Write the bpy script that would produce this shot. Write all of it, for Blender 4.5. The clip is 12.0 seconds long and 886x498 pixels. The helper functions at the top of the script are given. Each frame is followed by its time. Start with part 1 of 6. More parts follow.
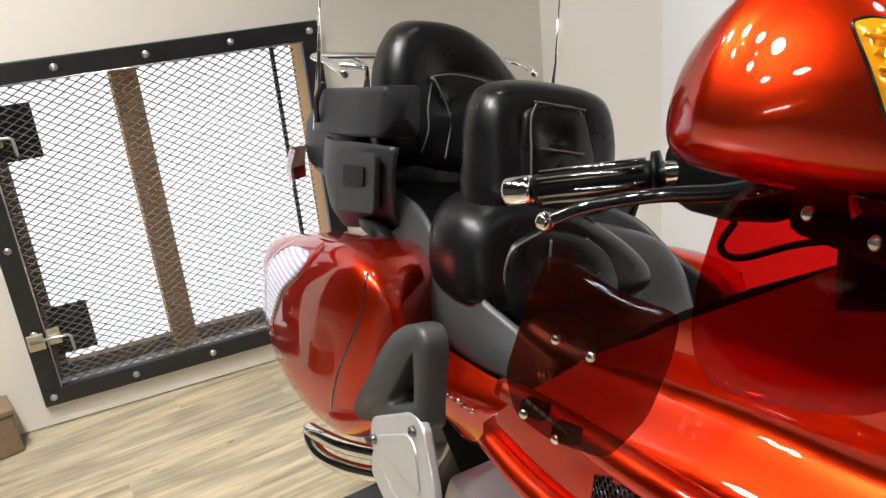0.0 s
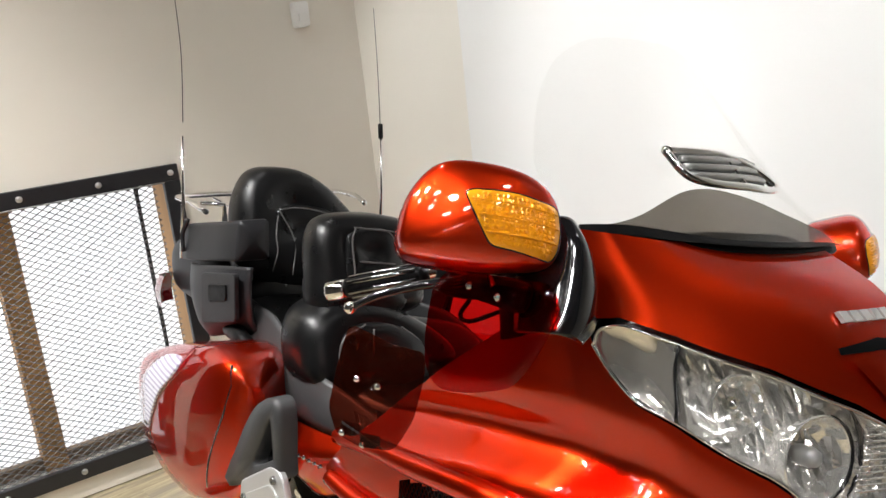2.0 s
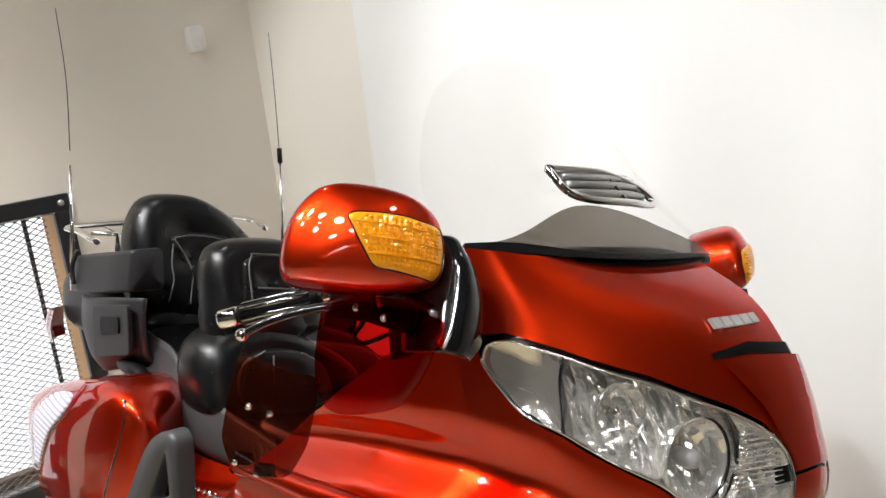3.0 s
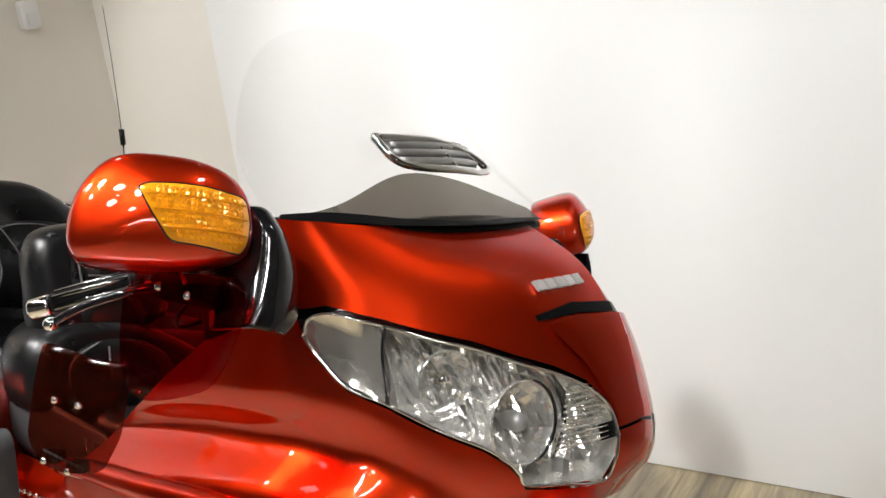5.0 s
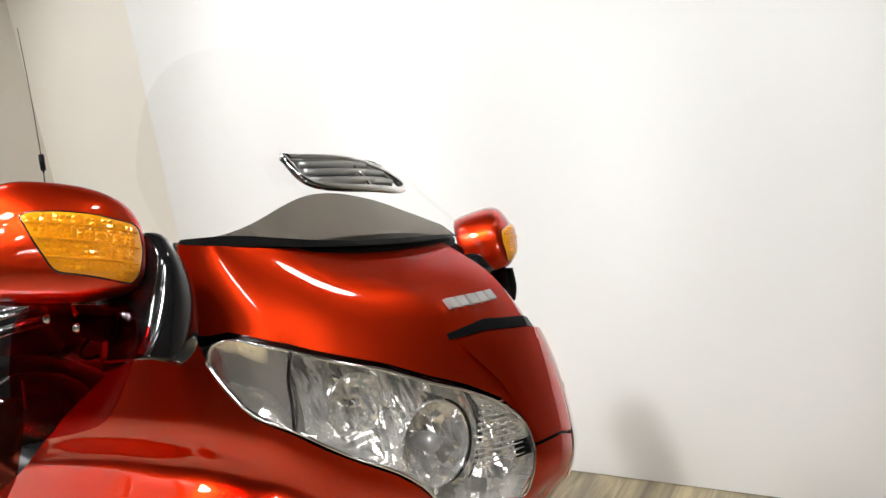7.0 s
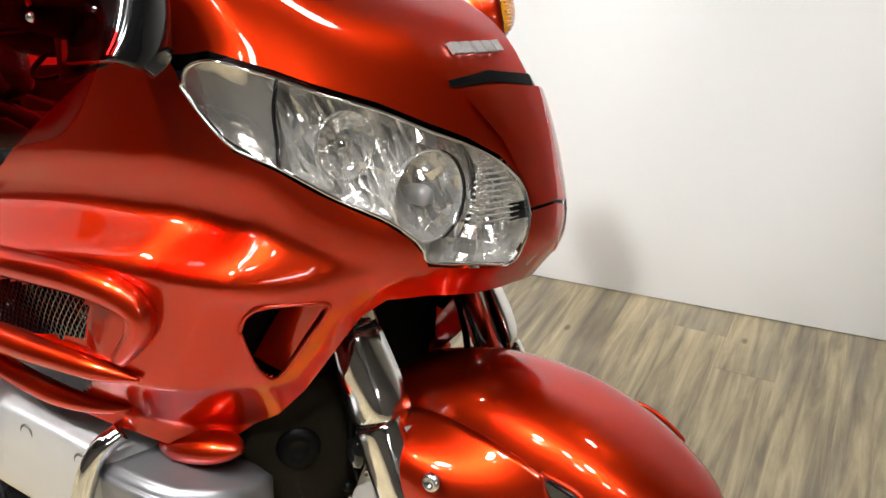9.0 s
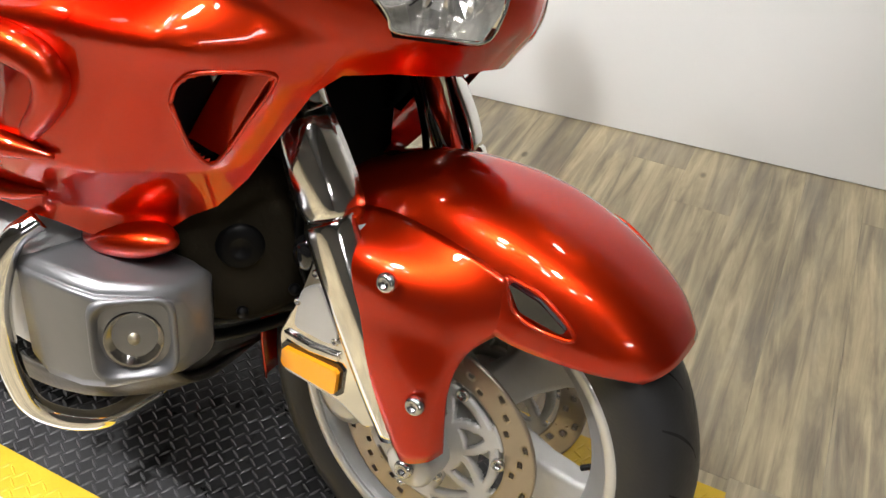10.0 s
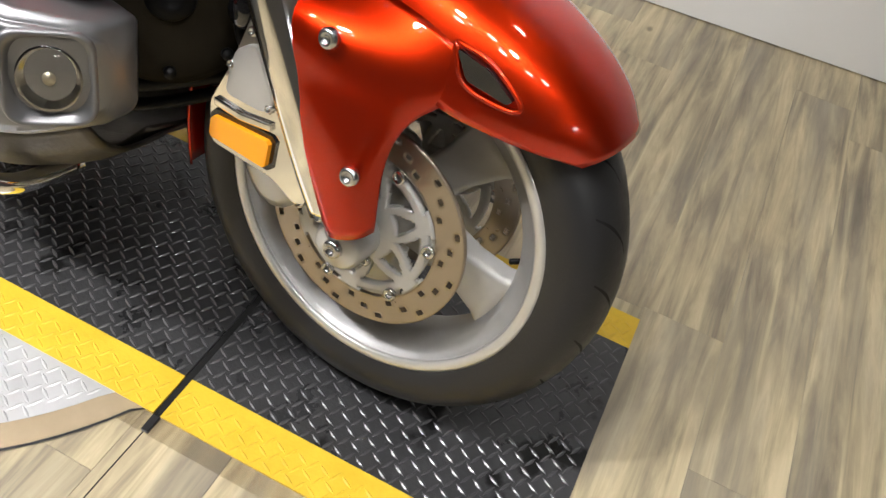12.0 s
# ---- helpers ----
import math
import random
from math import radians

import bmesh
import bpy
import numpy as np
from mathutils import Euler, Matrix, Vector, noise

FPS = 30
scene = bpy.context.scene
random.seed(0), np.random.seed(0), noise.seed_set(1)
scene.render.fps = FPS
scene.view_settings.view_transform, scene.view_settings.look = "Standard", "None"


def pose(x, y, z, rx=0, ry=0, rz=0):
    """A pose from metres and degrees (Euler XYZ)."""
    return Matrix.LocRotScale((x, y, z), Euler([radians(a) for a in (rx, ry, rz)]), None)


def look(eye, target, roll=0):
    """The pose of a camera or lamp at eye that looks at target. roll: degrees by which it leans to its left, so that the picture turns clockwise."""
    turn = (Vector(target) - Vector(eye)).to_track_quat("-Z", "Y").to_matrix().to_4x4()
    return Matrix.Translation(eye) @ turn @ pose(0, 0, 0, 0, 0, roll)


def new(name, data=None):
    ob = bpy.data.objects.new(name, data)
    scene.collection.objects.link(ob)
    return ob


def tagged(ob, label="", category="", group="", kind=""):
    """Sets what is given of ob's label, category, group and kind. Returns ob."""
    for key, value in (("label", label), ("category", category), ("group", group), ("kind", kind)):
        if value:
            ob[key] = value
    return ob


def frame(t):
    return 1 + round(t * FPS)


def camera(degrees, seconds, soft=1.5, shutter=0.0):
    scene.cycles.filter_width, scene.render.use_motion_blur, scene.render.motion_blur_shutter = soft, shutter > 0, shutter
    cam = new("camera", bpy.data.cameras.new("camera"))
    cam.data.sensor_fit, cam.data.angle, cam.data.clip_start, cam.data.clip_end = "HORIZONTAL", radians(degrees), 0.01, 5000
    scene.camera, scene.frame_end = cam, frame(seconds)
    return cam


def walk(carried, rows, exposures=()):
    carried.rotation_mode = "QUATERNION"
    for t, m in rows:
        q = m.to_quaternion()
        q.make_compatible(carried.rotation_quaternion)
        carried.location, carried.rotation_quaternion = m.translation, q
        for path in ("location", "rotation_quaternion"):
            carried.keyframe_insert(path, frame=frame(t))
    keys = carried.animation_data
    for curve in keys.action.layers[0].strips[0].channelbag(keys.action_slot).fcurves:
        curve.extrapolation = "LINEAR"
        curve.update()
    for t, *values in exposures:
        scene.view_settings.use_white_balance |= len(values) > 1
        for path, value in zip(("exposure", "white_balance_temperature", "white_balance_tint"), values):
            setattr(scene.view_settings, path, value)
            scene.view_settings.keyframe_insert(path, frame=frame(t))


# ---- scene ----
EXPOSURES = ((0.0, -0.05), (2.5, 0.05), (6.5, 0.11), (8.5, 0.24), (9.5, 0.22), (12.0, 0.12))
LAMP_GLOW, WASH, KEY, DAYLIGHT = 52.0, 385.0, 270.0, 1.25   # lamp and window strengths
cam = camera(57.85, 12.0)
PATH = [
    (0.0, -0.0957, -0.6802, 1.3442, 68.42, 5.42, 58.77),
    (0.5, 0.0550, -0.6754, 1.3742, 70.47, 7.16, 59.72),
    (1.0, 0.1508, -0.7734, 1.3950, 72.07, 7.02, 53.90),
    (1.5, 0.2327, -0.8459, 1.4337, 75.45, 6.57, 50.27),
    (2.0, 0.2728, -0.8547, 1.4357, 75.68, 6.16, 48.32),
    (2.5, 0.2902, -0.8468, 1.4364, 76.18, 6.40, 44.82),
    (4.5, 0.3384, -0.7959, 1.4071, 75.27, 6.18, 35.89),
    (5.0, 0.3522, -0.7682, 1.4005, 74.33, 6.83, 33.61),
    (5.5, 0.3685, -0.7531, 1.4015, 75.01, 7.74, 32.11),
    (6.0, 0.3800, -0.7402, 1.3992, 74.95, 7.73, 31.57),
    (6.5, 0.3929, -0.7287, 1.4003, 75.18, 8.10, 29.89),
    (8.5, 0.3511, -0.7314, 1.3302, 68.42, 4.98, 30.20),
    (9.0, 0.3151, -0.7192, 1.2917, 62.20, 2.28, 28.38),
    (9.5, 0.2916, -0.6994, 1.2381, 56.65, -0.05, 25.60),
    (10.0, 0.2731, -0.6822, 1.1863, 51.05, -1.86, 26.51),
    (10.5, 0.2737, -0.6993, 1.1351, 47.42, -4.93, 27.24),
    (11.0, 0.2798, -0.7072, 1.0985, 44.64, -5.68, 27.08),
    (11.5, 0.2803, -0.7240, 1.0736, 42.64, -6.73, 26.71),
    (12.0, 0.2945, -0.7396, 1.0777, 42.70, -8.75, 25.74),
]
walk(cam, [(t, pose(*row)) for t, *row in PATH], EXPOSURES)

# ---- world and light ----
world = bpy.data.worlds.new("world")
scene.world = world
world.use_nodes = True
wb = world.node_tree.nodes["Background"]
wb.inputs["Color"].default_value = (1.0, 0.95, 0.88, 1)
wb.inputs["Strength"].default_value = 0.3


# ---- tools ----
def hexa(r, g, b):
    return (r, g, b, 1.0)


def material(name, color, rough=0.5, metal=0.0, vary=0.0, scale=8.0, bump=0.0, bump_scale=60.0, coat=0.0, flakes=0.0, rough_vary=0.0, stretch=(1, 1, 1)):
    m = bpy.data.materials.new(name)
    m.use_nodes = True
    nt = m.node_tree
    b = nt.nodes["Principled BSDF"]
    b.inputs["Base Color"].default_value = hexa(*color)
    b.inputs["Roughness"].default_value = rough
    b.inputs["Metallic"].default_value = metal
    b.inputs["Coat Weight"].default_value = coat
    b.inputs["Coat Roughness"].default_value = 0.03
    tc = nt.nodes.new("ShaderNodeTexCoord")
    mp = nt.nodes.new("ShaderNodeMapping")
    mp.inputs["Scale"].default_value = stretch
    nt.links.new(tc.outputs["Object"], mp.inputs["Vector"])
    if vary or rough_vary:
        n1 = nt.nodes.new("ShaderNodeTexNoise")
        n1.inputs["Scale"].default_value = scale
        n1.inputs["Detail"].default_value = 8.0
        n1.inputs["Roughness"].default_value = 0.65
        nt.links.new(mp.outputs["Vector"], n1.inputs["Vector"])
        if vary:
            mix = nt.nodes.new("ShaderNodeMix")
            mix.data_type = "RGBA"
            lo = tuple(max(0.0, c * (1 - vary)) for c in color)
            hi = tuple(min(1.0, c * (1 + vary)) for c in color)
            mix.inputs["A"].default_value = hexa(*lo)
            mix.inputs["B"].default_value = hexa(*hi)
            nt.links.new(n1.outputs["Fac"], mix.inputs["Factor"])
            nt.links.new(mix.outputs["Result"], b.inputs["Base Color"])
        if rough_vary:
            mr = nt.nodes.new("ShaderNodeMapRange")
            mr.inputs["From Min"].default_value, mr.inputs["From Max"].default_value = 0.3, 0.7
            mr.inputs["To Min"].default_value, mr.inputs["To Max"].default_value = max(0.02, rough - rough_vary), min(1, rough + rough_vary)
            nt.links.new(n1.outputs["Fac"], mr.inputs["Value"])
            nt.links.new(mr.outputs["Result"], b.inputs["Roughness"])
    if bump:
        n2 = nt.nodes.new("ShaderNodeTexNoise")
        n2.inputs["Scale"].default_value = bump_scale
        n2.inputs["Detail"].default_value = 6.0
        nt.links.new(mp.outputs["Vector"], n2.inputs["Vector"])
        bp = nt.nodes.new("ShaderNodeBump")
        bp.inputs["Strength"].default_value = bump
        bp.inputs["Distance"].default_value = 0.002
        nt.links.new(n2.outputs["Fac"], bp.inputs["Height"])
        nt.links.new(bp.outputs["Normal"], b.inputs["Normal"])
    return m


def bsdf(m):
    return m.node_tree.nodes["Principled BSDF"]


def mesh_of(name, verts, faces, mat, smooth=True):
    me = bpy.data.meshes.new(name)
    me.from_pydata([tuple(map(float, v)) for v in verts], [], [tuple(map(int, q)) for q in faces])
    me.validate()
    if smooth:
        me.polygons.foreach_set("use_smooth", [True] * len(me.polygons))
    me.materials.append(mat)
    me.update()
    return me


def part(name, geo, mat, parent=None, label="", m=None, smooth=True):
    """One mesh object from (verts, faces), under a thing or a part."""
    ob = new(name, mesh_of(name, geo[0], geo[1], mat, smooth))
    if parent is not None:
        ob.parent = parent
    if m is not None:
        ob.matrix_basis = m
    if label:
        tagged(ob, label)
    return ob


def thing(name, label, category, m=None, group="", kind=""):
    ob = new(name)
    ob.empty_display_size = 0.05
    if m is not None:
        ob.matrix_basis = m
    return tagged(ob, label, category, group, kind)


def shell(ob, thick, offset=-1.0):
    md = ob.modifiers.new("thickness", "SOLIDIFY")
    md.thickness, md.offset = thick, offset
    return ob


def soften(ob, width=0.003, segs=2, angle=35):
    md = ob.modifiers.new("edges", "BEVEL")
    md.width, md.segments, md.limit_method, md.angle_limit = width, segs, "ANGLE", radians(angle)
    md.harden_normals = False
    return ob


def catmull(p, n):
    """A smooth line of n points through the control points p."""
    p = np.array(p, float)
    k = len(p)
    e = np.vstack([2 * p[0] - p[1], p, 2 * p[-1] - p[-2]])
    out = []
    for s in np.linspace(0, k - 1, n):
        i = min(int(s), k - 2)
        t = s - i
        a, b, c, d = e[i], e[i + 1], e[i + 2], e[i + 3]
        out.append(0.5 * (2 * b + (c - a) * t + (2 * a - 5 * b + 4 * c - d) * t * t + (3 * b - a - 3 * c + d) * t ** 3))
    return np.array(out)


def grid_faces(nu, nv, loop_u=False, loop_v=False, base=0):
    f = []
    for i in range(nu if loop_u else nu - 1):
        for j in range(nv if loop_v else nv - 1):
            a, b = i * nv + j, ((i + 1) % nu) * nv + j
            c, d = ((i + 1) % nu) * nv + (j + 1) % nv, i * nv + (j + 1) % nv
            f.append((a + base, b + base, c + base, d + base))
    return f


def patch(rows, nu=24, nv=24):
    """A smooth sheet through a grid of control points (rows of points)."""
    lines = [catmull(r, nv) for r in rows]
    cols = np.array([catmull([ln[j] for ln in lines], nu) for j in range(nv)]).transpose(1, 0, 2)
    return cols.reshape(-1, 3), grid_faces(nu, nv)


def loft(rings, n=32, nu=0, cap=True):
    """A closed skin through rings of points; each ring is smoothed to n points."""
    rr = []
    for r in rings:
        r = np.array(r, float)
        if len(r) != n:
            q = np.vstack([r[-2:], r, r[:3]])
            full = catmull(q, (len(q) - 1) * 12 + 1)
            full = full[24:24 + len(r) * 12]
            idx = np.linspace(0, len(full), n, endpoint=False).astype(int)
            r = full[idx]
        rr.append(r)
    rr = np.array(rr)
    if nu:
        rr = np.array([catmull(rr[:, j], nu) for j in range(n)]).transpose(1, 0, 2)
    k = len(rr)
    v = list(rr.reshape(-1, 3))
    f = grid_faces(k, n, loop_v=True)
    if cap:
        for row, flip in ((0, False), (k - 1, True)):
            c = len(v)
            v.append(rr[row].mean(0))
            for j in range(n):
                a, b = row * n + j, row * n + (j + 1) % n
                f.append((c, b, a) if flip else (c, a, b))
    return np.array(v), f


def tube(path, r, n=12, smooth=0, cap=True):
    """A pipe along a path; r a number or one a point."""
    p = catmull(path, smooth) if smooth else np.array(path, float)
    rad = np.full(len(p), r) if np.isscalar(r) else np.interp(np.linspace(0, 1, len(p)), np.linspace(0, 1, len(r)), r)
    up = np.array([0.0, 0, 1])
    rings = []
    side = None
    for i in range(len(p)):
        d = p[min(i + 1, len(p) - 1)] - p[max(i - 1, 0)]
        d = d / (np.linalg.norm(d) + 1e-12)
        if side is None:
            h = up if abs(d[2]) < 0.9 else np.array([1.0, 0, 0])
            side = np.cross(h, d)
        side = side - d * (side @ d)
        side /= np.linalg.norm(side)
        o = np.cross(d, side)
        a = np.linspace(0, 2 * np.pi, n, endpoint=False)
        rings.append(p[i] + rad[i] * (np.cos(a)[:, None] * side + np.sin(a)[:, None] * o))
    return loft(rings, n, cap=cap)


def lathe(profile, n=48, axis="y", closed=True):
    """Turn (radius, along) round an axis."""
    pr = np.array(profile, float)
    a = np.linspace(0, 2 * np.pi, n, endpoint=False)
    v = np.zeros((n, len(pr), 3))
    ax = "xyz".index(axis)
    o = [k for k in range(3) if k != ax]
    v[:, :, o[0]] = np.cos(a)[:, None] * pr[:, 0]
    v[:, :, o[1]] = np.sin(a)[:, None] * pr[:, 0]
    v[:, :, ax] = pr[:, 1]
    return v.reshape(-1, 3), grid_faces(n, len(pr), loop_u=True, loop_v=closed)


def box(x0, x1, y0, y1, z0, z1):
    v = [(x, y, z) for x in (x0, x1) for y in (y0, y1) for z in (z0, z1)]
    return np.array(v, float), [(0, 1, 3, 2), (4, 6, 7, 5), (0, 4, 5, 1), (2, 3, 7, 6), (0, 2, 6, 4), (1, 5, 7, 3)]


def prism(outline, axis, lo, hi):
    """An outline (pairs) pushed from lo to hi along an axis; the pair fills the other two axes in order."""
    ax = "xyz".index(axis)
    o = [k for k in range(3) if k != ax]
    n = len(outline)
    v = np.zeros((2 * n, 3))
    for s, w in enumerate((lo, hi)):
        v[s * n:(s + 1) * n, o[0]] = [q[0] for q in outline]
        v[s * n:(s + 1) * n, o[1]] = [q[1] for q in outline]
        v[s * n:(s + 1) * n, ax] = w
    return v, [tuple(range(n))[::-1], tuple(range(n, 2 * n))] + [(i, (i + 1) % n, n + (i + 1) % n, n + i) for i in range(n)]


def join(*geos):
    vs, fs, k = [], [], 0
    for v, f in geos:
        v = np.array(v, float)
        vs.append(v)
        fs += [tuple(i + k for i in q) for q in f]
        k += len(v)
    return np.vstack(vs), fs


def moved(geo, m):
    v = np.array(geo[0], float)
    r = np.array(m.to_3x3())
    return v @ r.T + np.array(m.translation), geo[1]


def mirrored(geo):
    v = np.array(geo[0], float) * np.array([1, -1, 1])
    return v, [tuple(reversed(q)) for q in geo[1]]


def rounded(outline, r, n=5):
    """Round the corners of a 2D outline."""
    out = []
    k = len(outline)
    for i in range(k):
        p, a, b = (np.array(outline[j % k], float) for j in (i, i - 1, i + 1))
        da, db = a - p, b - p
        la, lb = np.linalg.norm(da), np.linalg.norm(db)
        q = min(r, la * 0.45, lb * 0.45)
        s, e = p + da / la * q, p + db / lb * q
        for t in np.linspace(0, 1, n):
            out.append(tuple((1 - t) ** 2 * s + 2 * t * (1 - t) * p + t * t * e))
    return out


# ---- materials ----
WALL = material("wall_paint", (0.80, 0.79, 0.765), 0.75, vary=0.03, scale=1.5, bump=0.15, bump_scale=120)
CREAM = material("cream_wall_paint", (0.78, 0.735, 0.65), 0.75, vary=0.04, scale=1.2, bump=0.15, bump_scale=120)
CEIL = material("ceiling_paint", (0.78, 0.77, 0.74), 0.8, vary=0.03, scale=2, bump=0.2, bump_scale=80)
BLACK_STEEL = material("black_painted_steel", (0.02, 0.02, 0.022), 0.38, 0.2, vary=0.4, scale=30, bump=0.15, bump_scale=80, rough_vary=0.12)
MESH_STEEL = material("expanded_steel", (0.16, 0.155, 0.155), 0.45, 0.5, vary=0.4, scale=25)
GALV = material("galvanised_steel", (0.55, 0.55, 0.54), 0.35, 0.9, vary=0.25, scale=30)
BRASS = material("zinc_latch", (0.55, 0.50, 0.38), 0.35, 0.9, vary=0.25, scale=30)
PINE = material("raw_timber", (0.52, 0.29, 0.11), 0.65, vary=0.35, scale=12, bump=0.3, bump_scale=90, stretch=(1, 1, 0.12))
CRATE = material("crate_wood", (0.22, 0.15, 0.09), 0.6, vary=0.4, scale=10, bump=0.3, bump_scale=60, stretch=(0.3, 1, 1))
PAINT = material("orange_metallic_paint", (0.66, 0.060, 0.012), 0.34, 0.94, coat=1.0)
bsdf(PAINT).inputs["Coat IOR"].default_value = 1.52
bsdf(PAINT).inputs["Coat Tint"].default_value = hexa(0.95, 0.50, 0.34)
bsdf(PAINT).inputs["Specular Tint"].default_value = hexa(0.70, 0.07, 0.015)
bsdf(PAINT).inputs["Coat Roughness"].default_value = 0.02
CHROME = material("chrome", (0.85, 0.85, 0.84), 0.06, 1.0, rough_vary=0.03, scale=9)
DARK_CHROME = material("dark_chrome", (0.30, 0.30, 0.31), 0.10, 1.0, rough_vary=0.04, scale=12)
ALU = material("silver_cast_alloy", (0.56, 0.56, 0.56), 0.34, 0.55, vary=0.12, scale=14, bump=0.05, bump_scale=200, rough_vary=0.06)
RIM_ALU = material("silver_painted_alloy", (0.38, 0.375, 0.37), 0.42, 0.35, vary=0.3, scale=18, rough_vary=0.08)
CAST = material("pale_cast_alloy", (0.56, 0.55, 0.53), 0.5, 0.3, vary=0.15, scale=25, bump=0.1, bump_scale=200)
DISC_STEEL = material("brake_disc_steel", (0.42, 0.36, 0.29), 0.33, 0.9, vary=0.15, scale=20, rough_vary=0.08)
RUBBER = material("tyre_rubber", (0.018, 0.018, 0.019), 0.46, vary=0.3, scale=25, bump=0.2, bump_scale=200, rough_vary=0.1)
LEATHER = material("black_vinyl", (0.006, 0.006, 0.0063), 0.29, vary=0.3, scale=20, bump=0.10, bump_scale=420, rough_vary=0.03)
PLASTIC = material("black_plastic", (0.0025, 0.0025, 0.0028), 0.42, vary=0.25, scale=25, bump=0.12, bump_scale=300, rough_vary=0.08)
GREY_PLASTIC = material("dark_grey_plastic", (0.018, 0.018, 0.020), 0.42, vary=0.2, scale=25, bump=0.12, bump_scale=300)
GLOSS_BLACK = material("gloss_black", (0.008, 0.008, 0.009), 0.1, coat=0.6)
ENGINE = material("engine_casting", (0.10, 0.092, 0.08), 0.5, 0.6, vary=0.35, scale=14, bump=0.4, bump_scale=120)
AMBER = material("amber_lens", (1.0, 0.38, 0.014), 0.12, coat=0.5)
END_CHROME = material("soft_chrome", (0.84, 0.81, 0.75), 0.09, 0.85, rough_vary=0.05, scale=12)
FLANGE = material("machined_rim_edge", (0.66, 0.65, 0.63), 0.30, 0.6, vary=0.12, scale=30)
BRIGHT = material("bright_fork_trim", (0.88, 0.87, 0.84), 0.11, 1.0, vary=0.04, scale=10, rough_vary=0.04)
GREY_ALU = material("grey_cast_alloy", (0.22, 0.22, 0.23), 0.36, 0.7, vary=0.12, scale=14, bump=0.05, bump_scale=200)
SATIN = material("satin_grey_plastic", (0.034, 0.034, 0.035), 0.45, vary=0.15, scale=20, bump=0.15, bump_scale=300)
SEAM = material("seat_seam", (0.10, 0.10, 0.10), 0.4, vary=0.2)
REFLECTOR = material("pressed_reflector", (0.95, 0.94, 0.91), 0.08, 0.80, bump=0.2, bump_scale=60)
# near-black: the deep shade of the engine bay is put into the colour
DARK = material("shaded_engine", (0.006, 0.0055, 0.005), 0.9, vary=0.4, scale=12, bump=0.3, bump_scale=60)
BOLT = material("bolt_steel", (0.6, 0.6, 0.6), 0.25, 1.0, vary=0.2, scale=60)


def glass(name, color, rough, alpha, cloud=0.0, tone=(0.8, 0.02, 0.02)):
    """Thin see-through sheet: most light passes, the share alpha is mirrored, the share cloud is scattered."""
    m = bpy.data.materials.new(name)
    m.use_nodes = True
    nt = m.node_tree
    nt.nodes.remove(nt.nodes["Principled BSDF"])
    tr = nt.nodes.new("ShaderNodeBsdfTransparent")
    tr.inputs["Color"].default_value = hexa(*color)
    gl = nt.nodes.new("ShaderNodeBsdfGlossy")
    gl.inputs["Roughness"].default_value = rough
    mx = nt.nodes.new("ShaderNodeMixShader")
    mx.inputs["Fac"].default_value = alpha
    nt.links.new(tr.outputs["BSDF"], mx.inputs[1])
    nt.links.new(gl.outputs["BSDF"], mx.inputs[2])
    last = mx.outputs["Shader"]
    if cloud:
        df = nt.nodes.new("ShaderNodeBsdfTranslucent")
        df.inputs["Color"].default_value = hexa(*tone)
        d2 = nt.nodes.new("ShaderNodeBsdfDiffuse")
        d2.inputs["Color"].default_value = hexa(*tone)
        both, m2 = nt.nodes.new("ShaderNodeMixShader"), nt.nodes.new("ShaderNodeMixShader")
        m2.inputs["Fac"].default_value = cloud
        nt.links.new(df.outputs["BSDF"], both.inputs[1])
        nt.links.new(d2.outputs["BSDF"], both.inputs[2])
        nt.links.new(last, m2.inputs[1])
        nt.links.new(both.outputs["Shader"], m2.inputs[2])
        last = m2.outputs["Shader"]
    nt.links.new(last, nt.nodes["Material Output"].inputs["Surface"])
    return m


CLEAR = glass("clear_screen", (0.988, 0.988, 0.985), 0.02, 0.022)
LENS = glass("clear_lens", (0.98, 0.98, 0.98), 0.02, 0.05)
SMOKE = glass("smoked_red_acrylic", (0.52, 0.22, 0.16), 0.04, 0.015, 0.02, (0.40, 0.07, 0.03))
RED_ACRYLIC = glass("red_acrylic", (0.80, 0.08, 0.08), 0.04, 0.02)
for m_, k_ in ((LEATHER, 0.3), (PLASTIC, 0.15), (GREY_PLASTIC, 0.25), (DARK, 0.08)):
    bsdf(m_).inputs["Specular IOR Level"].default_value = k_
RED_LENS = material("red_tail_lens", (0.20, 0.006, 0.008), 0.12, coat=0.6)


# ---- the room ----
SLOPE_S, SIDE = 0.06, 1.4085     # side wall: y = SIDE + SLOPE_S x
SLOPE_B, BACK = 0.106, -2.60     # back wall: x = BACK + SLOPE_B y
HEIGHT = 3.3
GY0, GY1, GZ0, GZ1 = -0.735, 0.315, 0.075, 1.125   # opening behind the mesh door


# made near-black so that the unseen ceiling and far wall bounce little light
DIM = material("low_bounce_dark_paint", (0.07, 0.068, 0.066), 0.85, vary=0.06, scale=2)

# grey chosen to weaken bounce and reflections from the unseen closing walls
GREY_WALL = material("low_bounce_grey_paint", (0.15, 0.145, 0.14), 0.8, vary=0.06, scale=2)


def back_x(y):
    return BACK + SLOPE_B * y


def plan_wall(name, a, b, thick, z0=0.0, z1=HEIGHT, mat=WALL):
    """A wall from a to b in plan; thick goes to its left."""
    a, b = np.array(a, float), np.array(b, float)
    d = (b - a) / np.linalg.norm(b - a)
    n = np.array([-d[1], d[0]]) * thick
    v, f = prism([tuple(a), tuple(b), tuple(b + n), tuple(a + n)], "z", z0, z1)
    return part(name, (v, f), mat, smooth=False)


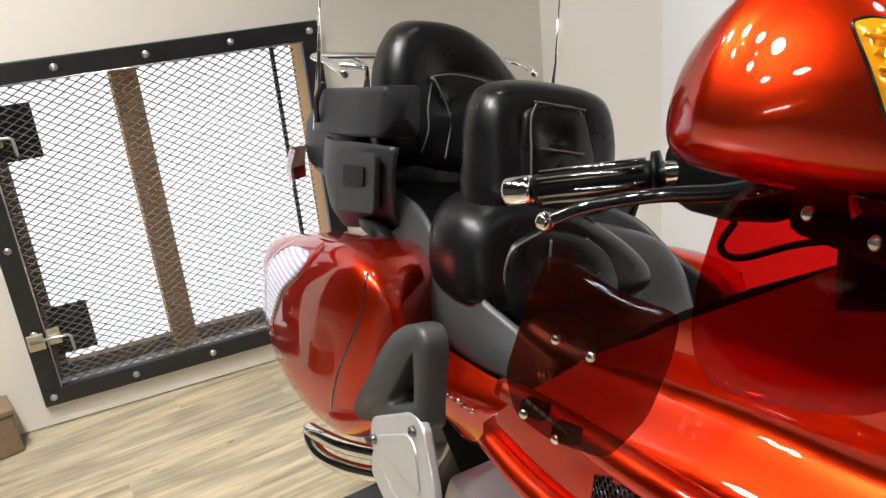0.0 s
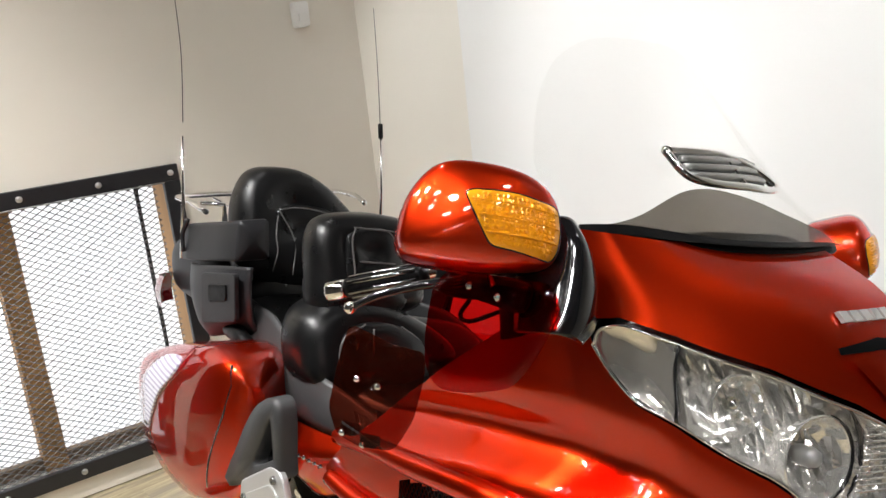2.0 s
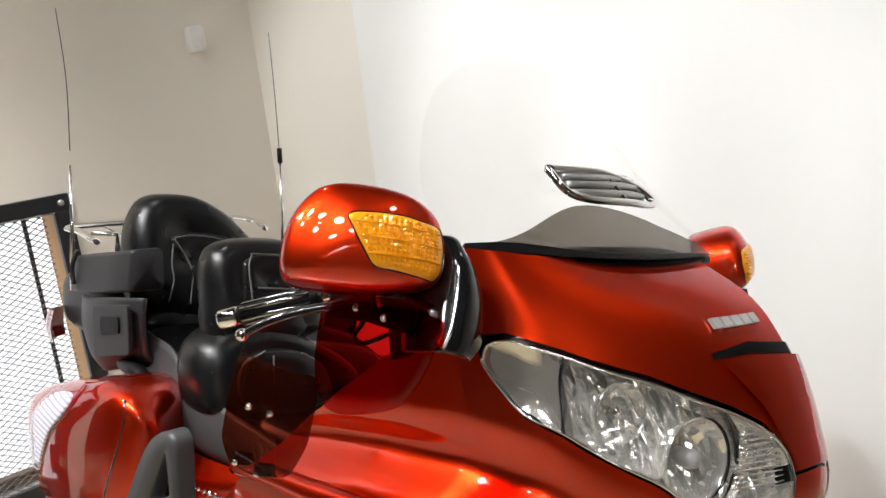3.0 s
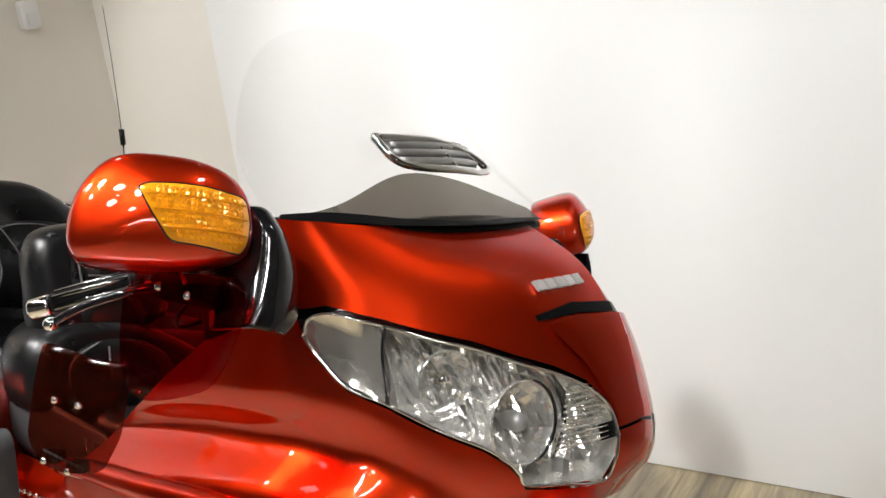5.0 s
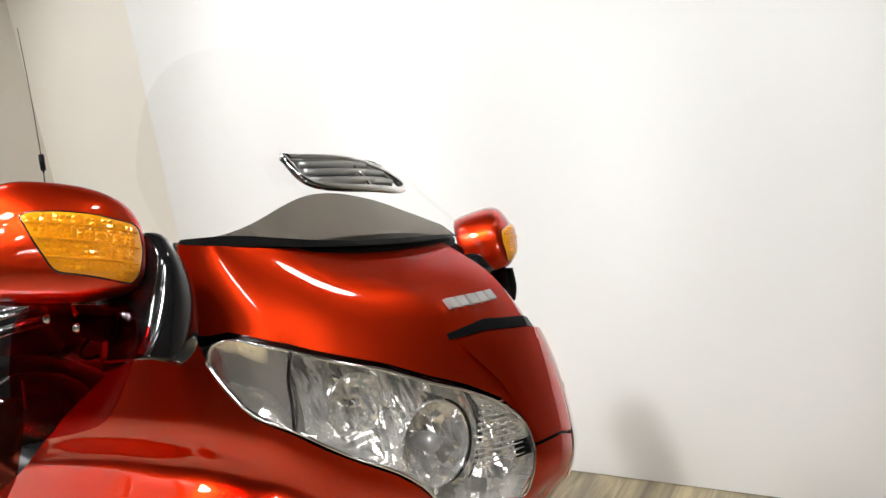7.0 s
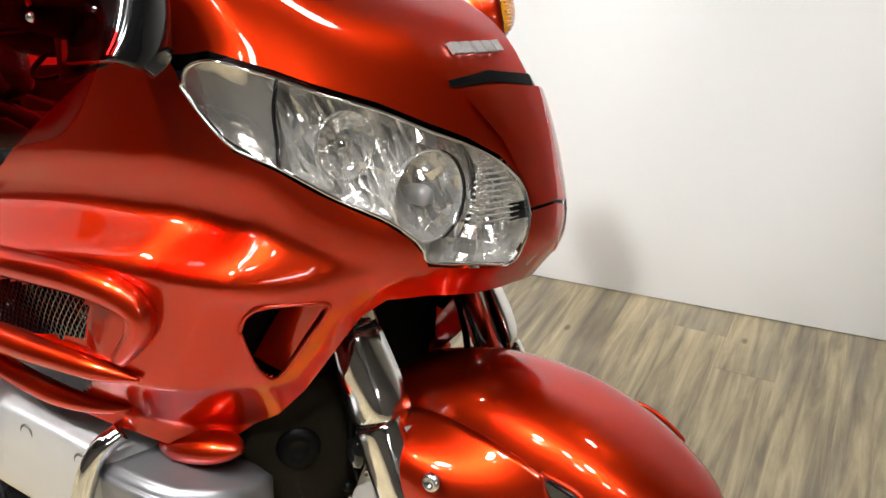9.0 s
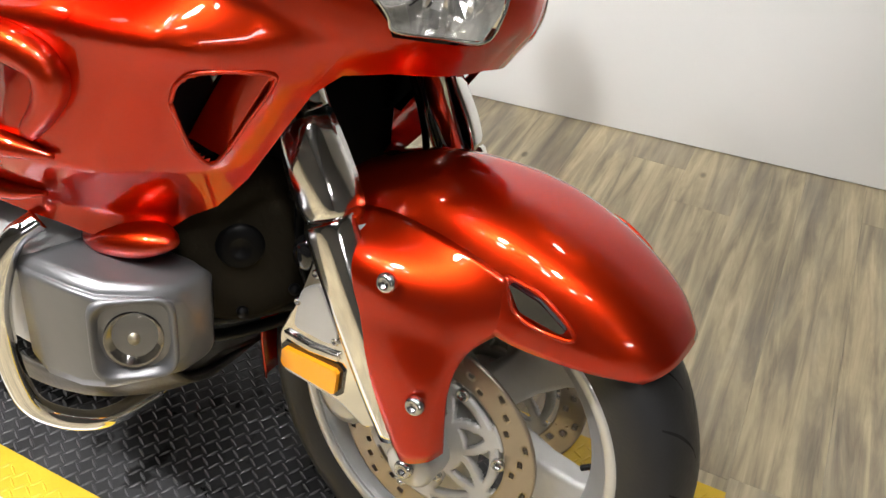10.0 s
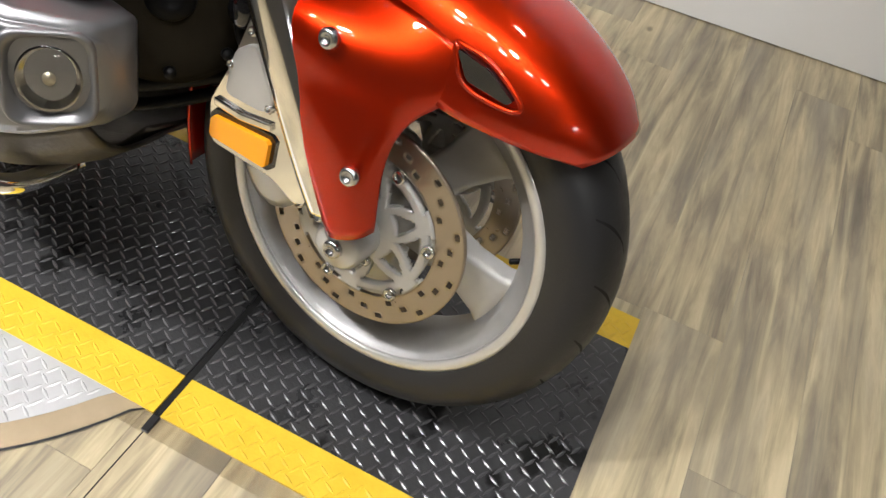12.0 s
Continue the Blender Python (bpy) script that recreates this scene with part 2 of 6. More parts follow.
tagged(plan_wall("wall_side", (3.2, SIDE + SLOPE_S * 3.2), (-2.03, SIDE - SLOPE_S * 2.03), -0.14), "smooth white painted plaster wall with soft shadows", "wall", kind="structure")
tagged(plan_wall("wall_corner", (-2.03, SIDE - SLOPE_S * 2.03), (back_x(1.14), 1.14), -0.14, mat=CREAM), "cream painted narrow wall across the corner", "wall", kind="structure")
wall_back = new("wall_back")
tagged(wall_back, "cream painted wall with a mesh door opening", "wall", kind="structure")
for nm, y0, y1, z0, z1 in (("wall_right_of_opening", GY1, 1.14, 0, HEIGHT), ("wall_left_of_opening", -0.85, GY0, 0, HEIGHT),
                           ("wall_over_opening", GY0, GY1, GZ1, HEIGHT), ("wall_under_opening", GY0, GY1, 0, GZ0)):
    ob = plan_wall(nm, (back_x(y1), y1), (back_x(y0), y0), -0.14, z0, z1, CREAM)
    ob.parent = wall_back
tagged(plan_wall("wall_return", (back_x(-0.85), -0.85), (-3.9, -0.98), -0.12, mat=CREAM), "cream painted wall return beside the opening", "wall", kind="structure")
tagged(plan_wall("wall_far", (-3.9, -0.98), (-3.9, -4.2), -0.14, mat=DIM), "plain wall behind the opening side, dark to cut bounced light", "wall", kind="structure")
# unseen walls, added to close the room and hold down the fill light
tagged(plan_wall("wall_front", (3.2, -4.2), (3.2, SIDE + SLOPE_S * 3.2), -0.14, mat=GREY_WALL), "unseen wall closing the room, grey to cut bounced light", "wall", kind="structure")
tagged(plan_wall("wall_south", (-3.9, -4.2), (3.2, -4.2), -0.14, mat=GREY_WALL), "unseen wall closing the room, grey to cut bounced light", "wall", kind="structure")
tagged(part("ceiling", box(-4.1, 3.4, -4.4, 1.8, HEIGHT, HEIGHT + 0.1), DIM, smooth=False), "unseen plain ceiling, dark to cut bounced light", "ceiling", kind="structure")

# ceiling downlights: small bright bulbs that the paint mirrors
LAMP = bpy.data.materials.new("lamp_glow")
LAMP.use_nodes = True
bsdf(LAMP).inputs["Emission Color"].default_value = hexa(1.0, 0.985, 0.97)
bsdf(LAMP).inputs["Emission Strength"].default_value = LAMP_GLOW
LAMP_DIM = LAMP.copy()
LAMP_DIM.name = "dimmer_lamp_glow"
bsdf(LAMP_DIM).inputs["Emission Strength"].default_value = 0.65 * LAMP_GLOW
WASH_LAMP = bpy.data.materials.new("shaded_lamp_glow")
WASH_LAMP.use_nodes = True
bsdf(WASH_LAMP).inputs["Emission Color"].default_value = hexa(1.0, 0.985, 0.97)
bsdf(WASH_LAMP).inputs["Emission Strength"].default_value = 40.0


LAMP_TUBE = bpy.data.materials.new("tube_glow")
LAMP_TUBE.use_nodes = True
bsdf(LAMP_TUBE).inputs["Emission Color"].default_value = hexa(1.0, 0.985, 0.97)
bsdf(LAMP_TUBE).inputs["Emission Strength"].default_value = 30.0


def downlight(x, y, glow, r, energy=0.0, aim=None, cone=100):
    """A round fitting; with energy it also throws a beam at aim."""
    fix = thing("ceiling_downlight", "round white ceiling downlight, lit", "ceiling light", pose(x, y, HEIGHT), "ceiling downlights")
    part("trim_ring", lathe([(r + 0.002, -0.020), (r + 0.03, -0.014), (r + 0.03, -0.001), (r + 0.002, -0.001)], 32, "z"), CEIL, fix)
    part("baffle", lathe([(r + 0.003, 0.0), (r + 0.003, -0.07), (r + 0.006, -0.07), (r + 0.006, 0.0)], 32, "z"), DIM, fix, "dark deep baffle round the bulb")
    part("bulb", lathe([(0.0, -0.012), (r, -0.010), (r, -0.003), (0.0, -0.003)], 32, "z"), glow, fix)
    if energy:
        data = bpy.data.lights.new("spot_bulb", "SPOT")
        data.energy, data.spot_size, data.spot_blend, data.shadow_soft_size = energy, radians(cone), 0.7, 0.11
        data.color = (1.0, 0.99, 0.98) if cone > 40 else (0.97, 0.985, 1.0)
        new("spot_bulb", data).matrix_basis = look((x, y, HEIGHT - 0.13), aim)


for lx, ly, k in ((-2.40, -1.15, 0.55 * KEY), (-1.50, -1.20, 1.1 * KEY), (-0.52, -1.12, 0.4 * KEY), (0.20, -1.15, 0.0), (0.72, -1.05, 0.32 * KEY), (1.60, -1.15, 0.0),
                  (-0.67, -1.65, 0.0), (0.45, -1.65, 0.0), (1.20, -1.65, 0.0), (-1.62, 0.30, 0.0), (0.75, 0.80, 0.0)):
    downlight(lx, ly, LAMP if lx < 0 else LAMP_DIM, 0.12, k, (lx + 0.001, ly, 0.0))
for lx, e in ((-1.75, 0.70), (-1.05, 0.62), (-0.35, 0.68), (0.40, 0.46)):
    downlight(lx, -1.40, WASH_LAMP, 0.045, WASH * e, (lx, 1.40, 1.10), 33)
tubes = thing("tube_light", "twin white fluorescent tube light on the wall, lit", "wall light", pose(3.19, -2.45, 2.05))
soften(part("tray", box(-0.03, 0.0, -0.55, 0.55, -0.14, 0.14), CEIL, tubes, smooth=False), 0.004)
for dz in (-0.075, 0.075):
    part("tube", moved(tube([(0, -0.5, 0), (0, 0.5, 0)], 0.022, 14), Matrix.Translation((-0.06, 0, dz))), LAMP_TUBE, tubes)
    for dy in (-0.51, 0.51):
        soften(part("end_cap", box(-0.085, -0.028, dy - 0.012, dy + 0.012, dz - 0.028, dz + 0.028), CEIL, tubes, smooth=False), 0.003)

# ---- mesh door in the back wall ----
def on_back(name, geo, mat, parent, label="", smooth=False):
    """Places (y along the wall, depth towards the room as x, z)."""
    v = np.array(geo[0], float).copy()
    x = v[:, 0].copy()
    v[:, 0] = back_x(v[:, 1]) + x
    return part(name, (v, geo[1]), mat, parent, label, smooth=smooth)


door = thing("door_1", "black steel framed expanded-mesh security door", "door", kind="structure")
F = 0.058
for nm, y0, y1, z0, z1 in (("top_rail", GY0, GY1, GZ1 - F, GZ1), ("bottom_rail", GY0, GY1, GZ0, GZ0 + F), ("side_rail", GY0, GY0 + F, GZ0 + F, GZ1 - F), ("side_rail", GY1 - F, GY1, GZ0 + F, GZ1 - F)):
    soften(on_back(nm, box(0.0, 0.022, y0, y1, z0, z1), BLACK_STEEL, door), 0.003)
for y in np.linspace(GY0 + 0.03, GY1 - 0.03, 5):
    for z in (GZ0 + 0.029, GZ1 - 0.029):
        g = lathe([(0.0, 0.030), (0.006, 0.029), (0.0105, 0.025), (0.011, 0.021), (0.0, 0.021)], 16, "x", False)
        on_back("frame_bolt", (g[0] + np.array([0, y, z]), g[1]), GALV, door, smooth=True)
for z in np.linspace(GZ0 + 0.25, GZ1 - 0.25, 3):
    g = lathe([(0.0, 0.030), (0.006, 0.029), (0.0105, 0.025), (0.011, 0.021), (0.0, 0.021)], 16, "x", False)
    on_back("frame_bolt", (g[0] + np.array([0, GY0 + 0.029, z]), g[1]), GALV, door, smooth=True)
on_back("edge_strip", tube([(0.025, GY0 + F + 0.002, GZ0 + F), (0.025, GY0 + F + 0.002, GZ1 - F)], 0.0025, 6), GALV, door, smooth=True)
on_back("edge_strip", tube([(0.025, GY0 + F, GZ1 - F - 0.002), (0.025, GY1 - F, GZ1 - F - 0.002)], 0.0025, 6), GALV, door, smooth=True)
# expanded metal: zigzag strands
PW, PH = 0.0375, 0.0112
nrow, ncol = int((GZ1 - GZ0 - 2 * F) / PH) + 1, int((GY1 - GY0 - 2 * F) / PW)
vs, fs = [], []
for i in range(nrow):
    z0 = GZ0 + F + i * PH
    base = len(vs)
    npt = 2 * ncol + 1
    for j in range(npt):
        y = GY0 + F + j * PW / 2 + 0.006
        up = 0.5 * PH if (j + i) % 2 else -0.5 * PH
        x = 0.004 + (0.004 if (j + i) % 2 else 0.0)
        z = min(max(z0 + up, GZ0 + F), GZ1 - F)
        vs += [(x, y, z - 0.0021), (x + 0.003, y, z), (x, y, z + 0.0021), (x - 0.003, y, z)]
    for j in range(npt - 1):
        for k in range(4):
            a, b = base + 4 * j + k, base + 4 * j + (k + 1) % 4
            fs.append((a, b, b + 4, a + 4))
on_back("expanded_mesh", (np.array(vs), fs), MESH_STEEL, door, "dark expanded steel mesh")
for z, s in ((0.925, 1), (0.305, 1)):
    y0 = GY0 + 0.07
    soften(on_back("latch_plate", box(-0.006, 0.0, y0 + 0.01, y0 + 0.125, z - 0.075, z + 0.085), BLACK_STEEL, door), 0.002)
    soften(on_back("latch_body", box(0.022, 0.034, GY0 + 0.005, GY0 + 0.052, z - 0.030, z + 0.022), BRASS, door), 0.003)
    soften(on_back("latch_keeper", box(0.010, 0.026, GY0 + 0.062, GY0 + 0.10, z - 0.025, z + 0.028), BRASS, door), 0.003)
    on_back("latch_bolt", tube([(0.034, GY0 + 0.01, z), (0.034, GY0 + 0.115, z), (0.036, GY0 + 0.125, z - 0.006), (0.036, GY0 + 0.126, z - 0.055)], 0.005, 10), GALV, door, smooth=True)

# timber window frame in the opening, and the lit pane behind it
win = thing("window_1", "bright frosted window with raw timber frame behind mesh", "window", kind="structure")
DAY = bpy.data.materials.new("lit_frosted_pane")
DAY.use_nodes = True
bsdf(DAY).inputs["Base Color"].default_value = hexa(0.8, 0.8, 0.8)
bsdf(DAY).inputs["Emission Color"].default_value = hexa(0.93, 0.96, 1.0)
bsdf(DAY).inputs["Emission Strength"].default_value = DAYLIGHT
on_back("pane", box(-0.175, -0.165, GY0, GY1, GZ0, GZ1), DAY, win)
soften(on_back("post", box(-0.165, -0.105, -0.300, -0.222, GZ0, GZ1), PINE, win, "orange-brown raw timber post"), 0.003)
soften(on_back("jamb", box(-0.165, -0.12, GY0, GY0 + 0.10, GZ0, GZ1), CRATE, win), 0.003)
soften(on_back("jamb", box(-0.165, -0.03, GY1 - 0.035, GY1, GZ0, GZ1), PINE, win), 0.003)
soften(on_back("head", box(-0.165, -0.10, GY0 + 0.10, GY1 - 0.035, GZ1 - 0.055, GZ1), CRATE, win), 0.003)
soften(on_back("sill", box(-0.165, -0.125, GY0 + 0.10, GY1 - 0.035, GZ0 + 0.02, GZ0 + 0.065), CRATE, win), 0.003)
soften(on_back("ledge", box(-0.165, -0.01, GY0, GY1, GZ0, GZ0 + 0.02), WALL, win, "pale painted ledge"), 0.003)
on_back("mesh_edge_bar", box(-0.03, -0.022, 0.165, 0.178, GZ0, GZ1), BLACK_STEEL, win)

# detector on the back wall
det = thing("alarm_detector", "small white plastic alarm sensor on the wall", "detector")
soften(on_back("detector_body", prism(rounded([(0.855, 1.555), (0.917, 1.560), (0.917, 1.655), (0.855, 1.652)], 0.015, 5), "x", 0.0, 0.035), WALL, det), 0.006, 3)
on_back("detector_window", prism(rounded([(0.868, 1.575), (0.905, 1.577), (0.905, 1.612), (0.868, 1.610)], 0.01, 4), "x", 0.034, 0.040), CEIL, det)

# timber crate beside the wall's end
crate = thing("wooden_crate", "low worn wooden crate on the floor", "crate", pose(-2.74, -1.02, -0.002, 0, 0, 6))
soften(part("crate_body", box(-0.18, 0.18, -0.18, 0.18, 0.0, 0.13), CRATE, crate, smooth=False), 0.006)
soften(part("lid_board", box(-0.185, 0.185, -0.185, -0.01, 0.131, 0.15), CRATE, crate, smooth=False), 0.004)
soften(part("lid_board", box(-0.185, 0.185, 0.0, 0.185, 0.131, 0.15), CRATE, crate, smooth=False), 0.004)
clamp = thing("metal_bracket", "small grey metal bracket on the crate", "bracket", pose(-2.72, -0.98, 0.149))
soften(part("bracket_base", box(-0.06, 0.06, -0.04, 0.04, 0.0, 0.012), GALV, clamp, smooth=False), 0.003)
part("bracket_bar", tube([(-0.05, 0, 0.01), (-0.05, 0, 0.05), (0.05, 0, 0.05), (0.05, 0, 0.01)], 0.007, 10), GALV, clamp)


# ---- the motorcycle ----
BIKE = Matrix.Translation((0, -0.007, 0)) @ Matrix.Rotation(-0.06016, 4, "Z") @ Matrix.Rotation(-0.15708, 4, "X")
WHEEL = Matrix.Translation((0, 0, 0.318)) @ Matrix.Rotation(-0.19295, 4, "X") @ Matrix.Rotation(-0.11492, 4, "Z")
bike = thing("motorcycle", "large orange-red metallic touring motorcycle leaning on its stand", "motorcycle", BIKE)
FRONT = BIKE.inverted() @ WHEEL     # steered parts live in the wheel's frame


def on_wheel(name, geo, mat, parent=bike, label="", smooth=True):
    return part(name, moved(geo, FRONT), mat, parent, label, smooth=smooth)


def bolt(p, normal, r, parent, steered=False, mat=None):
    """A domed socket bolt head."""
    g = lathe([(0.0, 0.0), (r, 0.0), (r, r * 0.5), (r * 0.8, r * 0.8), (r * 0.45, r * 0.85), (r * 0.4, r * 0.45), (0.0, r * 0.45)], 20, "z", closed=False)
    g = moved(g, Matrix.Translation(p) @ Vector(normal).to_track_quat("Z", "Y").to_matrix().to_4x4())
    return (on_wheel if steered else part)("bolt", g, mat or BOLT, parent)


# -- front wheel --
RIM = [(0.241, -0.0555), (0.237, -0.0575), (0.227, -0.0555), (0.223, -0.050), (0.219, -0.044), (0.204, -0.034), (0.197, -0.026), (0.1945, -0.018), (0.1945, 0.018), (0.197, 0.026), (0.204, 0.034),
       (0.219, 0.044), (0.223, 0.050), (0.227, 0.0555), (0.237, 0.0575), (0.241, 0.0555), (0.229, 0.042), (0.215, 0.0), (0.229, -0.042)]
TYRE = [(0.231, -0.052), (0.243, -0.0585), (0.256, -0.064), (0.270, -0.0665), (0.286, -0.0645), (0.300, -0.055), (0.311, -0.038), (0.3175, -0.018), (0.3195, 0.0), (0.3175, 0.018), (0.311, 0.038),
        (0.300, 0.055), (0.286, 0.0645), (0.270, 0.0665), (0.256, 0.064), (0.243, 0.0585), (0.231, 0.052)]


def tyre_radius(y):
    ys = [p[1] for p in TYRE[3:14]]
    return float(np.interp(y, ys, [p[0] for p in TYRE[3:14]]))


def make_wheel(place, holes=True):
    """A cast wheel with its tyre and discs; place(name, geo, mat, parent, label) puts it."""
    rim = place("front_wheel" if holes else "rear_wheel", lathe(RIM, 112), RIM_ALU, bike, "scuffed silver cast alloy wheel")
    ty = place("tyre", lathe(TYRE, 112), RUBBER, rim, "worn black rubber tyre")
    for sd in (-1, 1):
        ring_g = lathe([(0.2245, 0.0535), (0.2275, 0.0575), (0.237, 0.0592), (0.2415, 0.0572), (0.2415, 0.054), (0.236, 0.055), (0.229, 0.052)], 112)
        place("rim_flange", ring_g if sd > 0 else mirrored(ring_g), FLANGE, rim, "bright machined rim edge")
    hub = lathe([(0.012, -0.072), (0.040, -0.070), (0.046, -0.062), (0.050, -0.03), (0.050, 0.03), (0.046, 0.062), (0.040, 0.070), (0.012, 0.072)], 40)
    place("hub", hub, ALU, rim, "")
    for k in range(5):
        a = radians(52 + 72 * k)
        rings = []
        for r, w, t in ((0.040, 0.032, 0.030), (0.08, 0.029, 0.024), (0.13, 0.031, 0.020), (0.175, 0.041, 0.019), (0.205, 0.056, 0.021)):
            sec = rounded([(-w, -t), (w, -t), (w, t), (-w, t)], 0.009, 4)
            rings.append([(r * math.cos(a) - q[0] * math.sin(a), q[1], r * math.sin(a) + q[0] * math.cos(a)) for q in sec])
        place("spoke", loft(rings, 16), CAST, rim, "")
    for s in (-1, 1):
        yo = s * 0.0825
        n = 180
        v, f = [], []
        # ring drilled with holes: radial bands, the hole cells are left open
        rad = np.linspace(0.106, 0.148, 13)
        for j, y in enumerate((yo - 0.0025, yo + 0.0025)):
            for i in range(n):
                for r in rad:
                    an = 2 * math.pi * i / n
                    v.append((r * math.cos(an), y, r * math.sin(an)))

        def cell(i, b):
            m = i % 15
            return (m in (0, 1) and b in (2, 3)) or (m in (5, 6) and b in (5, 6)) or (m in (10, 11) and b in (8, 9))
        q = len(rad)
        for i in range(n):
            i2 = (i + 1) % n
            for b in range(q - 1):
                if holes and cell(i, b):
                    for c, d in (((i, b), (i, b + 1)), ((i2, b), (i2, b + 1)), ((i, b), (i2, b)), ((i, b + 1), (i2, b + 1))):
                        f.append((c[0] * q + c[1], d[0] * q + d[1], n * q + d[0] * q + d[1], n * q + c[0] * q + c[1]))
                    continue
                a4 = (i * q + b, i2 * q + b, i2 * q + b + 1, i * q + b + 1)
                f += [a4, tuple(n * q + k for k in reversed(a4))]
            for b in (0, q - 1):
                f.append((i * q + b, i2 * q + b, n * q + i2 * q + b, n * q + i * q + b))
        disc = place("brake_disc", (np.array(v), f), DISC_STEEL, rim, "drilled bronze-toned steel brake disc")
        # carrier: an open spider between two rings
        cr, cn = np.linspace(0.018, 0.1055, 23), 288

        def solid(i, b):
            i, b = i / 3.0, b / 2.0
            return b < 4 or 8.4 < b < 9.8 or min((i - 1.1 * (b - 4)) % 16, (i + 1.1 * (b - 4) + 4) % 16) < 3
        v = [(r * math.cos(2 * math.pi * i / cn), y, r * math.sin(2 * math.pi * i / cn)) for y in (yo - 0.005, yo + 0.005) for i in range(cn) for r in cr]
        f, q2, half_n = [], len(cr), cn * len(cr)
        for i in range(cn):
            i2 = (i + 1) % cn
            for b in range(q2 - 1):
                if not solid(i, b):
                    continue
                a4 = (i * q2 + b, i2 * q2 + b, i2 * q2 + b + 1, i * q2 + b + 1)
                f += [a4, tuple(half_n + w for w in reversed(a4))]
                for (c, d), open_ in (((a4[0], a4[1]), b == 0 or not solid(i, b - 1)), ((a4[2], a4[3]), b == q2 - 2 or not solid(i, b + 1)), ((a4[1], a4[2]), not solid(i2, b)), ((a4[3], a4[0]), not solid(i - 1, b))):
                    if open_:
                        f.append((d, c, half_n + c, half_n + d))
        place("carrier", (np.array(v), f), CAST, disc, "")
        for k in range(6):
            a = radians(9 + 60 * k)
            c = np.array([0.100 * math.cos(a), yo + s * 0.006, 0.100 * math.sin(a)])
            g = lathe([(0.0035, 0.0), (0.009, 0.0), (0.009, 0.005), (0.0065, 0.006), (0.0035, 0.003)], 18)
            g = (np.array(g[0]) * np.array([1, s, 1]) + c, g[1])
            place("rivet", g, BOLT, disc, "")
    return rim, ty


front, front_tyre = make_wheel(on_wheel)
# tread grooves: thin dark channels cut by slim raised edges
GROOVE = material("tread_groove", (0.003, 0.003, 0.003), 0.9)
for k in range(22):
    for s in (-1, 1):
        a0 = 2 * math.pi * (k + (0.5 if s > 0 else 0)) / 22
        top, bot = [], []
        for w in np.linspace(0, 1, 9):
            y = s * (0.006 + 0.046 * w)
            a = a0 + 0.20 * w ** 0.7 * 1.0
            r = tyre_radius(y) + 0.0006
            h = 0.017 * (1 - 0.7 * abs(w - 0.5) * 2 * 0.8)
            top.append((r * math.cos(a + h), y, r * math.sin(a + h)))
            bot.append((r * math.cos(a - h * 0.2), y, r * math.sin(a - h * 0.2)))
        on_wheel("tread_groove", (np.array(top + bot), [(i, i + 1, 10 + i, 9 + i) for i in range(8)]), GROOVE, front_tyre)
VALVE = tube([(0.205, -0.01, 0.02), (0.185, -0.03, 0.018)], 0.004, 8)
on_wheel("valve", VALVE, PLASTIC, front)
on_wheel("axle", lathe([(0.0, -0.125), (0.011, -0.125), (0.013, -0.12), (0.013, 0.12), (0.011, 0.125), (0.0, 0.125)], 24), BOLT, front)


def place_rear(name, geo, mat, parent, label=""):
    g = moved(geo, Matrix.Translation((-1.69, 0, 0.315)))
    g = ((g[0] - np.array([-1.69, 0, 0])) * np.array([0.98, 1.25, 0.98]) + np.array([-1.69, 0, 0.006]), g[1])
    return part(name, g, mat, parent, label)


make_wheel(place_rear, holes=False)

